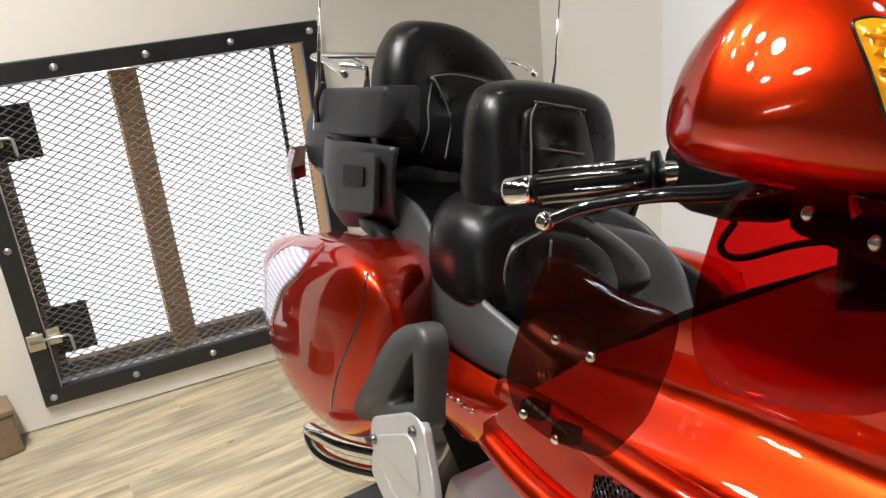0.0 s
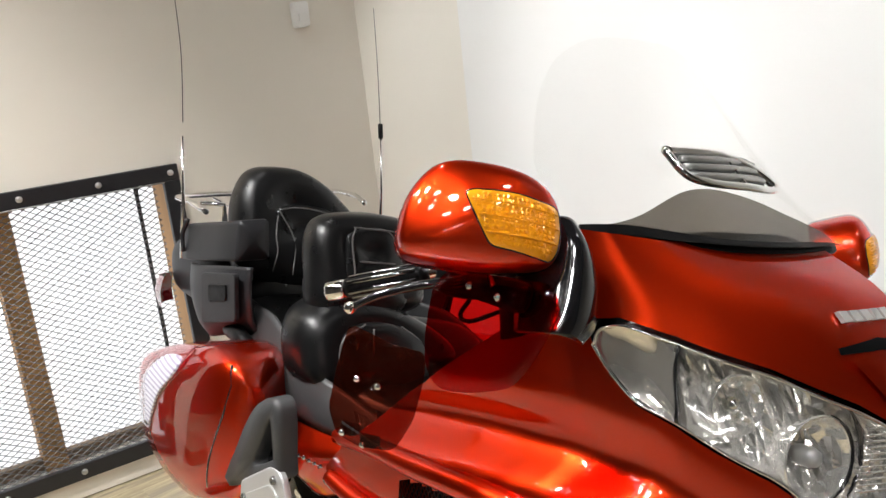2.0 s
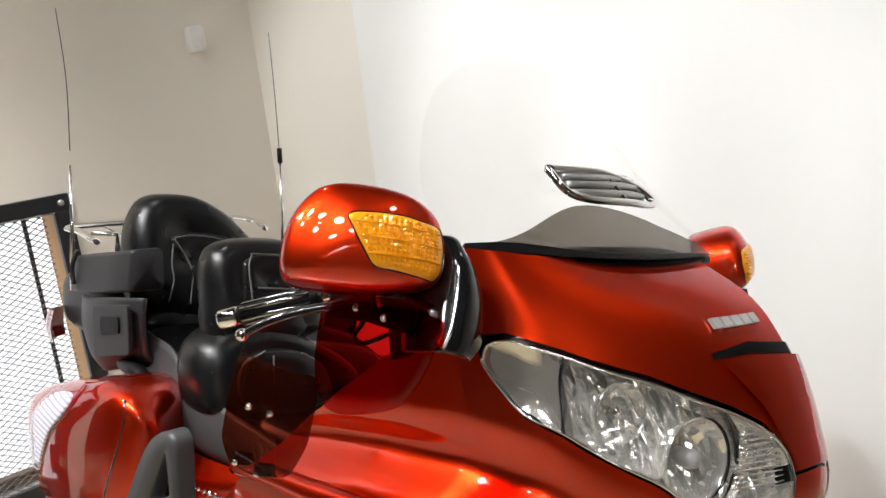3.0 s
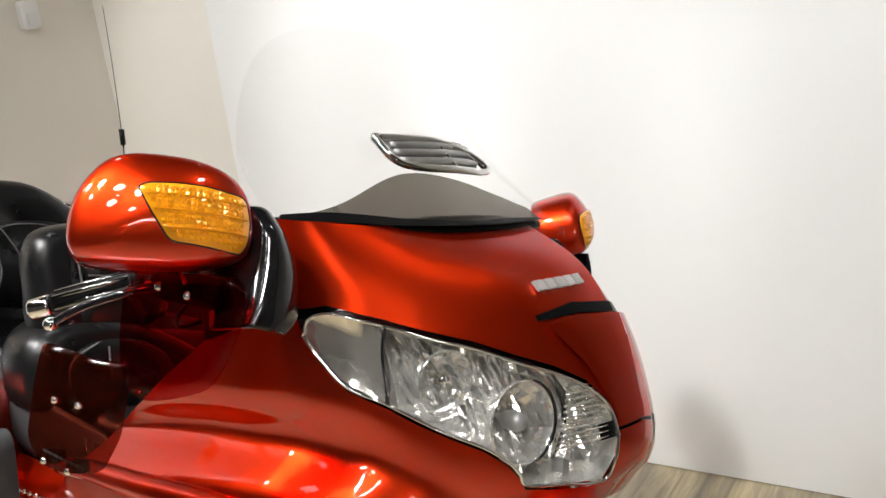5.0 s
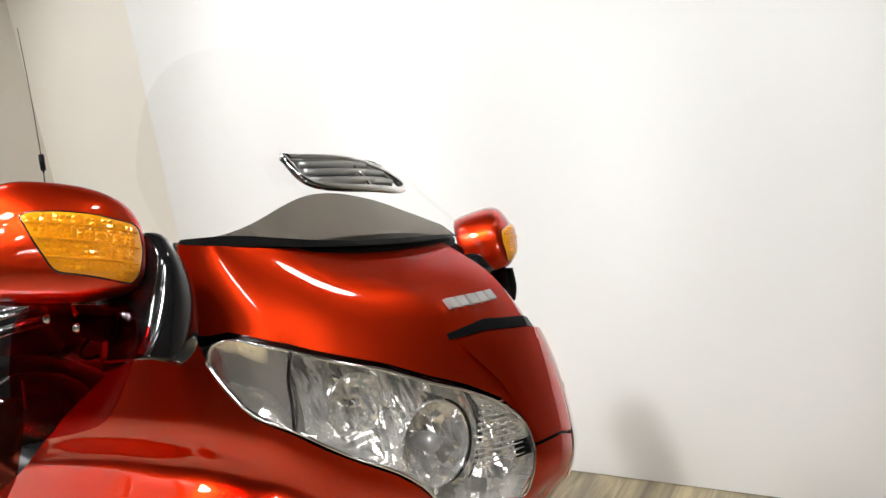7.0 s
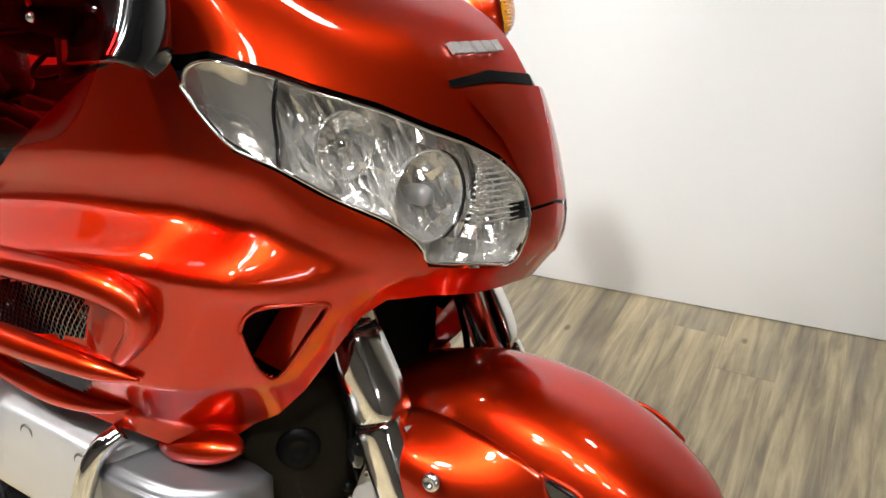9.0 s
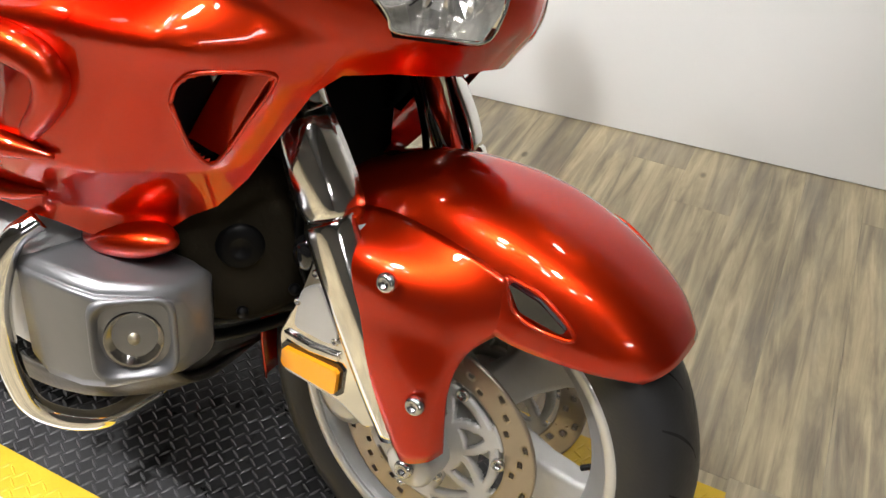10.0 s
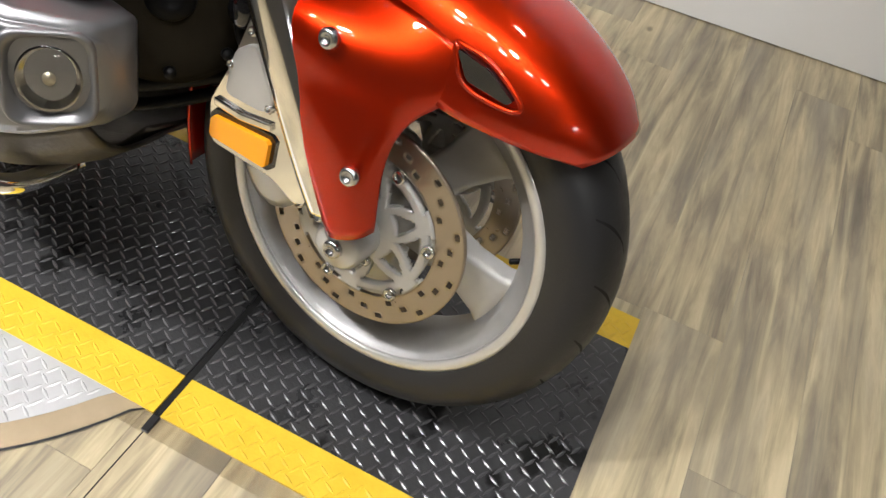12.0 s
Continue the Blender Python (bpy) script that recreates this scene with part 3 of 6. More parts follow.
# -- fork --
FD = np.array([-0.50, 0.0, 1.0]) / math.hypot(0.5, 1.0)
for s in (-1, 1):
    y = s * 0.125
    base = np.array([0.004, y, 0.012])
    leg = on_wheel("fork_leg", tube([base, base + FD * 0.30], 0.031, 24), ALU, label="silver cast fork slider")
    on_wheel("axle_clamp", loft([[(0.004 + r * math.cos(a), s * yy, r * math.sin(a)) for a in np.linspace(0, 2 * math.pi, 16, endpoint=False)] for r, yy in ((0.030, 0.098), (0.034, 0.104), (0.034, 0.146), (0.028, 0.152))], 16), ALU, leg)
    on_wheel("inner_tube", tube([base + FD * 0.29, base + FD * 0.80], 0.022, 24), CHROME, leg, "bright chrome fork tube")
    # bright cover plate down the slider
    pts = []
    for d, w, o in ((0.035, 0.027, 0.038), (0.10, 0.028, 0.044), (0.20, 0.029, 0.047), (0.30, 0.031, 0.046), (0.318, 0.030, 0.041)):
        c = base + FD * d
        side = np.array([FD[2], 0, -FD[0]])
        pts.append([c - side * w + np.array([0, s * 0.020, 0]), c - side * w * 0.75 + np.array([0, s * o, 0]), c + np.array([0, s * (o + 0.005), 0]), c + side * w * 0.75 + np.array([0, s * o, 0]), c + side * w + np.array([0, s * 0.020, 0])])
    shell(on_wheel("fork_cover", patch(pts, 24, 14), BRIGHT, leg, "polished chrome fork cover"), 0.003)
    pts = []
    for d, w, o in ((0.312, 0.028, 0.038), (0.33, 0.034, 0.046), (0.37, 0.035, 0.048), (0.425, 0.029, 0.043), (0.440, 0.024, 0.034)):
        c = base + FD * d
        pts.append([c - side * w + np.array([0, s * 0.0, 0]), c - side * w * 0.8 + np.array([0, s * o * 0.85, 0]), c + np.array([0, s * o, 0]), c + side * w * 0.8 + np.array([0, s * o * 0.85, 0]), c + side * w + np.array([0, s * 0.0, 0])])
    shell(on_wheel("upper_cover", patch(pts, 20, 14), BRIGHT, leg, "polished chrome upper fork cover"), 0.003)
    # plate behind the slider, with the reflector
    plate = [(-0.150, 0.245), (-0.120, 0.235), (-0.030, 0.055), (-0.060, 0.030), (-0.100, 0.050), (-0.196, 0.055), (-0.203, 0.110), (-0.178, 0.165)]
    g = prism(rounded(plate, 0.010, 4), "y", s * 0.150, s * 0.158)
    soften(on_wheel("fork_plate", g, BRIGHT, leg, "chrome plate behind the fork slider", smooth=False), 0.002)
    refl = [(-0.190, 0.094), (-0.186, 0.099), (-0.105, 0.103), (-0.101, 0.099), (-0.103, 0.069), (-0.107, 0.066), (-0.187, 0.070), (-0.191, 0.074)]
    on_wheel("reflector", prism(refl, "y", s * 0.157, s * 0.168), AMBER, leg, "amber plastic side reflector", smooth=False)
    strip = [(-0.192, 0.121), (-0.150, 0.118), (-0.106, 0.124), (-0.104, 0.114), (-0.150, 0.108), (-0.190, 0.111)]
    soften(on_wheel("plate_strip", prism(strip, "y", s * 0.157, s * 0.164), CHROME, leg, "dark chrome strip over the reflector", smooth=False), 0.002)
    web = rounded([(-0.168, 0.192), (-0.140, 0.212), (-0.105, 0.150), (-0.118, 0.132), (-0.178, 0.132)], 0.012, 4)
    soften(on_wheel("plate_web", prism(web, "y", s * 0.157, s * 0.162), ALU, leg, smooth=False), 0.002)
    for qx, qz in ((-0.172, 0.172), (-0.112, 0.140), (-0.146, 0.222)):
        bolt((qx, s * 0.158, qz), (0, s, 0), 0.006, leg, True)
    frame_o = [(-0.196, 0.097), (-0.190, 0.105), (-0.103, 0.109), (-0.095, 0.103), (-0.097, 0.066), (-0.104, 0.060), (-0.190, 0.064), (-0.197, 0.071)]
    on_wheel("reflector_frame", prism(frame_o, "y", s * 0.156, s * 0.161), GLOSS_BLACK, leg, smooth=False)
    g = loft([[(-0.128 + 0.05 * sc * math.cos(a), s * yy, 0.035 + 0.062 * sc * math.sin(a)) for a in np.linspace(0, 2 * math.pi, 16, endpoint=False)] for sc, yy in ((0.7, 0.060), (1.0, 0.066), (1.0, 0.112), (0.75, 0.120))], 16)
    on_wheel("brake_caliper", g, ALU, leg, "cast grey brake caliper")
    on_wheel("brake_hose", tube([(-0.13, s * 0.105, 0.09), (-0.18, s * 0.14, 0.20), (-0.20, s * 0.13, 0.33), (-0.22, s * 0.08, 0.45)], 0.006, 8, 16), PLASTIC, leg)
    on_wheel("rubber_plug", loft([[(-0.172 + r * math.cos(a), s * yy, 0.235 + 1.25 * r * math.sin(a)) for a in np.linspace(0, 2 * math.pi, 14, endpoint=False)] for r, yy in ((0.014, 0.11), (0.020, 0.12), (0.020, 0.150), (0.012, 0.160))], 14), GLOSS_BLACK, leg)
    bolt((0.002, s * 0.150, -0.002), (0, s, 0), 0.013, leg, True)
    for q in ((-0.045, 0.005), (-0.055, 0.058), (0.032, -0.02)):
        bolt((q[0], s * 0.120, q[1]), (0, s, 0), 0.008, leg, True)

# -- front mudguard --
arc = [(-0.330, -0.085), (-0.336, 0.020), (-0.316, 0.125), (-0.268, 0.225), (-0.205, 0.300), (-0.165, 0.322), (-0.10, 0.343), (-0.02, 0.352), (0.06, 0.347), (0.13, 0.326), (0.19, 0.296), (0.235, 0.262), (0.262, 0.225)]
half = [0.062, 0.070, 0.074, 0.079, 0.085, 0.095, 0.108, 0.118, 0.124, 0.124, 0.114, 0.098, 0.070]
drop = [0.016, 0.020, 0.022, 0.025, 0.030, 0.045, 0.070, 0.095, 0.115, 0.116, 0.100, 0.074, 0.036]
rows = []
for (x, z), h, d in zip(arc, half, drop):
    n = np.array([x, z]) / math.hypot(x, z)
    row = []
    for w, k in ((-1.0, 1.0), (-0.93, 0.60), (-0.74, 0.24), (-0.42, 0.05), (0, 0), (0.42, 0.05), (0.74, 0.24), (0.93, 0.60), (1.0, 1.0)):
        row.append((x - n[0] * d * k, w * h, z - n[1] * d * k))
    rows.append(row)
guard = shell(on_wheel("front_mudguard", patch(rows, 64, 40), PAINT, label="glossy orange-red front mudguard"), 0.003)
for s in (-1, 1):
    skirt = [[(-0.150, 0.100, 0.292), (-0.09, 0.104, 0.306), (-0.02, 0.106, 0.304), (0.05, 0.108, 0.292), (0.105, 0.108, 0.268)],
             [(-0.140, 0.150, 0.262), (-0.085, 0.163, 0.268), (-0.02, 0.158, 0.258), (0.040, 0.138, 0.246), (0.088, 0.114, 0.232)],
             [(-0.112, 0.160, 0.205), (-0.075, 0.172, 0.205), (-0.02, 0.168, 0.200), (0.030, 0.152, 0.190), (0.052, 0.134, 0.190)],
             [(-0.070, 0.165, 0.130), (-0.040, 0.176, 0.132), (0.0, 0.174, 0.135), (0.030, 0.163, 0.135), (0.042, 0.148, 0.138)],
             [(-0.002, 0.166, 0.028), (0.010, 0.174, 0.032), (0.025, 0.174, 0.037), (0.040, 0.166, 0.044), (0.048, 0.150, 0.050)]]
    v, f = patch(skirt, 30, 24)
    v = v * np.array([1, s, 1])
    shell(on_wheel("fork_skirt", (v, f), PAINT, guard), 0.003, -s)
    for x, y, z in ((-0.038, 0.170, 0.262), (0.020, 0.176, 0.125)):
        bolt((x, s * y, z), (0, s, 0.1), 0.012, guard, True)
    on_wheel("air_slot", prism(rounded([(0.082, 0.290), (0.120, 0.283), (0.156, 0.262), (0.150, 0.256), (0.100, 0.262)], 0.005, 4), "y", s * 0.108, s * 0.1245), GLOSS_BLACK, guard, "black air slot", smooth=False)
    on_wheel("slot_rim", tube([(0.076, s * 0.117, 0.294), (0.120, s * 0.119, 0.288), (0.163, s * 0.121, 0.262), (0.152, s * 0.1235, 0.251), (0.098, s * 0.1235, 0.257), (0.076, s * 0.117, 0.294)], 0.003, 8, 30), PAINT, guard)

# -- fairing skin --
TILT_F, Z_F = 0.12, 0.90
SKZ = [0.60, 0.70, 0.76, 0.80, 0.84, 0.89, 0.97, 1.04, 1.09, 1.13, 1.17, 1.22]
SKX = [-0.16, -0.10, -0.065, -0.04, -0.015, -0.012, -0.040, -0.078, -0.126, -0.205, -0.285, -0.40]
SKW = [0.335, 0.345, 0.345, 0.343, 0.343, 0.340, 0.335, 0.332, 0.332, 0.335, 0.338, 0.33]
SK1 = [0.04, 0.04, 0.04, 0.04, 0.042, 0.044, 0.042, 0.038, 0.034, 0.018, 0.004, 0.01]
SK2 = [0.15, 0.155, 0.155, 0.155, 0.15, 0.142, 0.133, 0.124, 0.107, 0.061, 0.020, 0.03]
SK3 = [0.26, 0.29, 0.30, 0.30, 0.29, 0.272, 0.250, 0.222, 0.192, 0.132, 0.069, 0.06]

SKF = catmull(np.array([SKZ, SKX, SKW, SK1, SK2, SK3]).T, 300)


def skin(u, z, off=0.0):
    """Front fairing skin of the right half: u from 0 at the nose to 5 at the rear flank, z height."""
    xf, w, a, b, c = (float(np.interp(z, SKF[:, 0], SKF[:, k])) for k in range(1, 6))
    p = [(xf, 0), (xf - a, 0.4 * w), (xf - b, 0.78 * w), (xf - c, 0.955 * w), (-0.62, w), (-0.86, 0.985 * w)]
    p = [(2 * p[0][0] - p[1][0] + 0.8 * (p[1][0] - p[0][0]) * 2, -0.4 * w)] + p + [(-1.1, 0.97 * w)]
    sg = -1.0 if u >= 0 else 1.0
    u = min(abs(u), 4.9999)
    i = int(u)
    t = u - i
    q = [np.array(k) for k in p[i:i + 4]]
    s = 0.5 * (2 * q[1] + (q[2] - q[0]) * t + (2 * q[0] - 5 * q[1] + 4 * q[2] - q[3]) * t * t + (3 * q[1] - q[0] - 3 * q[2] + q[3]) * t ** 3)
    d = 0.5 * ((q[2] - q[0]) + 2 * (2 * q[0] - 5 * q[1] + 4 * q[2] - q[3]) * t + 3 * (3 * q[1] - q[0] - 3 * q[2] + q[3]) * t * t)
    n = np.array([d[1], -d[0]]) / (np.linalg.norm(d) + 1e-9)
    s = s + n * off
    return np.array([s[0], sg * s[1], z])


def reflect(p):
    """The other side of the leaning fairing."""
    p = np.array(p, float)
    n = np.array([0, math.cos(TILT_F), -math.sin(TILT_F)])
    d = (p - np.array([0, 0, Z_F])) @ n
    return p - 2 * np.multiply.outer(d, n)


FAR_DROP, FAR_PULL = 0.10, 0.72     # the far half hangs lower and closer in, as the front leans over


def other(geo):
    r = reflect(geo[0])
    d = (r - np.array([0, 0, Z_F])) @ np.array([0, math.cos(TILT_F), -math.sin(TILT_F)])
    d = np.maximum(0.0, d)
    r[:, 1] -= FAR_PULL * d * np.clip((r[:, 2] - 0.90) / 0.25, 0, 1) ** 1.3
    r[:, 2] -= FAR_DROP * d
    return r, [tuple(reversed(q)) for q in geo[1]]


def fair(u, z, off=0.0):
    p = skin(u, z, off)
    w = float(np.interp(z, SKZ, SKW))
    p[1] += math.tan(TILT_F) * (z - Z_F) * max(0.0, 1 - abs(p[1]) / w)
    return p


def inside(p, poly):
    c = False
    for i in range(len(poly)):
        (x0, y0), (x1, y1) = poly[i - 1], poly[i]
        if (y0 > p[1]) != (y1 > p[1]) and p[0] < (x1 - x0) * (p[1] - y0) / (y1 - y0) + x0:
            c = not c
    return c


def panel(up, lo, nu=80, nv=24, off=0.0, holes=()):
    """A piece of the fairing between two lines of (u, z), from the flank to the nose."""
    up, lo = sorted(up), sorted(lo)
    u0, u1 = up[0][0], up[-1][0]
    us = np.unique(np.concatenate([np.linspace(u0, u1, nu), [k[0] for k in up], [k[0] for k in lo]]).clip(u0, u1))[::-1]
    v, uz = [], []
    for u in us:
        a = np.interp(u, [k[0] for k in up], [k[1] for k in up])
        b = np.interp(u, [k[0] for k in lo], [k[1] for k in lo])
        for r in np.linspace(0, 1, nv):
            z = a + (b - a) * r
            o = off(u, z) if callable(off) else off
            v.append(fair(u, z, o))
            uz.append((u, z))
    f = grid_faces(len(us), nv)
    if holes:
        f = [q for q in f if not any(inside(np.mean([uz[i] for i in q], 0), h) for h in holes)]
    return np.array(v), f


def faired(geo, nv, rounds=160):
    """Irons the small waves out of a panel, its edges and its nose end held."""
    v = np.array(geo[0], float).reshape(-1, nv, 3)

    def relax(g, n):
        g = g.copy()
        for _ in range(n):
            g[1:-1, 1:-1] = 0.5 * g[1:-1, 1:-1] + 0.125 * (g[2:, 1:-1] + g[:-2, 1:-1] + g[1:-1, 2:] + g[1:-1, :-2])
        return g

    low = relax(v, rounds)
    low = low + relax(v - low, rounds)
    k = np.clip((np.linspace(3.23, 0, len(v)) - 0.95) / 0.7, 0, 1)
    k = (k * k * (3 - 2 * k))[:, None, None]
    return (v + (low - v) * k).reshape(-1, 3), geo[1]


fairing = part("fairing", panel([(4.9, 0.73), (4.43, 0.83), (3.5, 1.03), (3.0, 1.06), (0.0, 1.12)], [(4.9, 0.60), (3.0, 0.62), (1.8, 0.68), (1.5, 0.80), (0.0, 0.80)], 40, 12, -0.055), PLASTIC, bike, "black plastic inner fairing")
part("inner_fairing", other(panel([(4.9, 0.73), (4.43, 0.83), (3.5, 1.03), (3.0, 1.06), (0.0, 1.12)], [(4.9, 0.60), (3.0, 0.62), (1.8, 0.68), (1.5, 0.80), (0.0, 0.80)], 40, 12, -0.055)), PLASTIC, fairing)

COWL_UP = [(3.23, 1.064), (3.07, 1.129), (2.93, 1.167), (2.32, 1.162), (1.69, 1.152), (1.19, 1.145), (0.58, 1.14), (0, 1.134)]
COWL_LO = [(3.23, 1.059), (3.0, 1.061), (2.8, 1.067), (2.48, 1.059), (2.17, 1.050), (1.81, 1.033), (1.51, 1.018), (1.21, 0.996), (0.9, 0.977), (0.64, 0.955), (0.46, 0.926), (0.40, 0.892), (0, 0.892)]
SIDE_UP = [(4.9, 0.70), (4.7, 0.745), (4.43, 0.825), (4.0, 0.90), (3.75, 0.96), (3.42, 1.042), (3.22, 1.056), (3.09, 1.057), (3.055, 1.046), (3.035, 1.028), (2.93, 0.996), (2.74, 0.968), (2.36, 0.950), (1.93, 0.919), (1.63, 0.896), (1.46, 0.876), (1.36, 0.858), (1.29, 0.841), (0.96, 0.832), (0.49, 0.821), (0.42, 0.85), (0.39, 0.888), (0, 0.888)]
SIDE_LO = [(4.9, 0.66), (4.6, 0.62), (4.2, 0.60), (3.6, 0.582), (2.99, 0.578), (2.4, 0.565), (1.96, 0.585), (1.67, 0.617), (1.58, 0.66), (1.55, 0.71), (1.52, 0.775), (1.42, 0.797), (1.14, 0.797), (0.6, 0.785), (0, 0.775)]
LAMP_UP = [(3.03, 1.029), (2.98, 1.048), (2.8, 1.057), (2.48, 1.050), (2.17, 1.041), (1.81, 1.024), (1.51, 1.009), (1.21, 0.987), (0.9, 0.968), (0.64, 0.946), (0.46, 0.918), (0.41, 0.885)]
LAMP_LO = [(3.03, 1.026), (2.93, 1.001), (2.74, 0.973), (2.36, 0.955), (1.93, 0.924), (1.63, 0.901), (1.46, 0.881), (1.36, 0.863), (1.29, 0.847), (0.96, 0.838), (0.49, 0.826), (0.43, 0.855), (0.41, 0.883)]
DUCT = [(2.29, 0.769), (2.31, 0.791), (2.22, 0.804), (1.84, 0.803), (1.78, 0.787), (1.79, 0.755), (1.84, 0.691), (2.0, 0.706), (2.16, 0.739)]
VENT_A = [(3.98, 0.760), (3.81, 0.770), (3.37, 0.783), (3.25, 0.768), (3.25, 0.725), (3.80, 0.700), (3.98, 0.694)]
VENT_B = [(3.98, 0.665), (3.8, 0.667), (3.38, 0.672), (3.25, 0.655), (3.45, 0.617), (3.8, 0.612), (3.98, 0.612)]


def ridge(u, z):
    """The shoulder that runs forward along the flank."""
    zr = float(np.interp(u, [1.5, 1.66, 2.07, 2.61, 3.18, 3.6, 4.9], [0.835, 0.842, 0.863, 0.884, 0.888, 0.872, 0.80]))
    h = float(np.interp(u, [1.45, 2.0, 2.6, 4.9], [0.0, 0.018, 0.036, 0.044]))
    def ease(q):
        q = min(max(q, 0.0), 1.0)
        return q * q * (3 - 2 * q)
    shelf = min(max((zr - z) / 0.055, 0.0), 1.0)
    shelf = 0.6 * shelf + 0.4 * ease(shelf)
    fade = min(max((z - 0.58) / 0.10, 0.25), 1)
    tuck = 0.45 * ease((zr + 0.075 - z) / 0.075)
    return h * (shelf * (fade + 0.45) - tuck)


for mk in ((lambda g: g), other):
    flip = 1 if mk is other else -1
    part("upper_cowl", mk(faired(panel(COWL_UP, COWL_LO, 90, 26), 26)), PAINT, fairing, "orange metallic upper cowl")
    part("side_cowl", mk(panel(SIDE_UP, SIDE_LO, 240, 60, ridge, (DUCT, VENT_A, VENT_B))), PAINT, fairing, "orange metallic side cowl with air openings")
    part("nose_blade", mk(panel([(0.88, 1.027), (0.45, 1.031), (0, 1.023)], [(0.88, 1.025), (0.60, 0.972), (0.40, 0.91), (0.36, 0.896), (0, 0.894)], 30, 16, lambda u, z: 0.0015 + 0.010 * max(0, (z - 0.93) / 0.1))), PAINT, fairing)
    part("air_slot", mk(panel([(0.93, 1.037), (0.5, 1.045), (0, 1.036)], [(0.93, 1.030), (0.5, 1.032), (0, 1.023)], 24, 6, 0.0025)), PLASTIC, fairing, "black slot above the nose")
    def pressed(u, z):
        """Facets pressed into the reflector."""
        k = math.sin(127.1 * round(u, 3) + 311.7 * round(z, 4)) * 43758.5453
        return -0.040 + 0.010 * (k - math.floor(k) - 0.5) - 0.005 * math.sin(23.0 * u)
    inner_up = [(u, z) for u, z in LAMP_UP if u < 2.25] + [(2.30, 1.0445)]
    inner_lo = [(u, z) for u, z in LAMP_LO if u < 2.25] + [(2.30, 0.951)]
    lamp = part("headlight", mk(panel(inner_up, inner_lo, 30, 8, pressed)), REFLECTOR, fairing, "clear headlight with faceted chrome reflector", smooth=False)
    edge_line = sorted(LAMP_UP, reverse=True) + sorted(LAMP_LO)
    edge_line.append(edge_line[0])
    part("lamp_wall", mk((np.array([fair(u, z, o) for u, z in edge_line for o in (-0.003, -0.020, -0.048)]), grid_faces(len(edge_line), 3))), REFLECTOR, lamp, smooth=False)
    part("lens", mk(panel(LAMP_UP, LAMP_LO, 60, 12, 0.001)), LENS, lamp, "clear curved lens").visible_shadow = False
    end_u = (2.25, 2.5, 2.8, 2.98, 3.02)
    top_z, low_z = [[(k, float(np.interp(k, *zip(*sorted(edge))))) for k in end_u] for edge in (LAMP_UP, LAMP_LO)]
    def dished(u, z):
        hi, lo = np.interp(u, *zip(*top_z)), np.interp(u, *zip(*low_z))
        k = min(1.0, abs(2 * z - hi - lo) / max(1e-4, hi - lo))
        return -0.001 - 0.011 * math.sin(min(1, max(0, (u - 2.25) / 0.75)) * math.pi) * (1 - k * k)
    part("lamp_end", mk(panel(top_z, low_z, 36, 20, dished)), END_CHROME, lamp, "smooth chrome end of the headlight")
    rim_line = [fair(u, z, 0.0) for u, z in sorted(LAMP_UP, reverse=True)] + [fair(u, z, 0.0) for u, z in sorted(LAMP_LO)]
    rim_line = catmull(rim_line + rim_line[:1], 140)
    part("lamp_rim", mk(tube(rim_line, 0.0019, 8)), CHROME, lamp)
    seam = [fair(u, z, 0.0025) for u, z in ((2.19, 1.040), (2.30, 1.012), (2.33, 0.98), (2.36, 0.956))]
    part("lamp_seam", mk(tube(seam, 0.0022, 6, 12)), GLOSS_BLACK, lamp)
    for (u, z), r, deep, o in (((1.27, 0.916), 0.050, 0.042, -0.014), ((1.78, 0.972), 0.036, 0.030, -0.020)):
        c = fair(u, z, o)
        fw = (fair(u, z, o + 0.01) - c) + np.array([0.012, 0, 0.002])
        prof = [(0.006, -deep), (r * 0.45, -deep * 0.86), (r * 0.8, -deep * 0.45), (r, 0.0), (r * 1.05, 0.0), (r * 0.85, -deep * 0.5), (r * 0.5, -deep)]
        m = Matrix.Translation(Vector(c)) @ Vector(fw).to_track_quat("Z", "Y").to_matrix().to_4x4()
        part("reflector_bowl", mk(moved(lathe(prof, 18, "z"), m)), REFLECTOR, lamp, smooth=False)
        part("bowl_ring", mk(moved(lathe([(r, -0.004), (r * 1.03, -0.004), (r * 1.03, 0.002), (r, 0.002)], 40, "z"), m)), REFLECTOR, lamp)
        if r > 0.04:
            ahead = m.inverted() @ Vector(fair(u - 0.25, z, o))
            a0 = math.atan2(ahead.y, ahead.x)
            for ra, span, th, mat in ((1.06, 1.25, 0.0021, GLOSS_BLACK), (1.50, 0.85, 0.0034, DARK_CHROME)):
                arc = [m @ Vector((r * ra * math.cos(a0 + k), r * ra * math.sin(a0 + k), 0.003 if ra < 1.2 else -0.004)) for k in np.linspace(-span, span, 25)]
                part("reflector_arc", mk(tube([tuple(q) for q in arc], (0.0008, th, th, th, 0.0008), 8)), mat, lamp)
        part("bulb_cap", mk(moved(lathe([(0, 0.0), (r * 0.20, -0.002), (r * 0.25, -0.010), (r * 0.22, -deep * 0.9), (0, -deep * 0.9)], 24, "z", False), m)), CHROME if r < 0.05 else ALU, lamp)
    for k in range(11):
        za = 0.948 - 0.0065 * k
        part("lens_rib", mk(tube([fair(u, za, -0.006) for u in np.linspace(0.84 + 0.02 * k, 0.50, 6)], 0.0015, 6)), REFLECTOR, lamp)
    part("nose_seam", mk(panel([(0.60, 0.900), (0, 0.900)], [(0.60, 0.880), (0, 0.880)], 12, 4, -0.005)), PLASTIC, fairing)
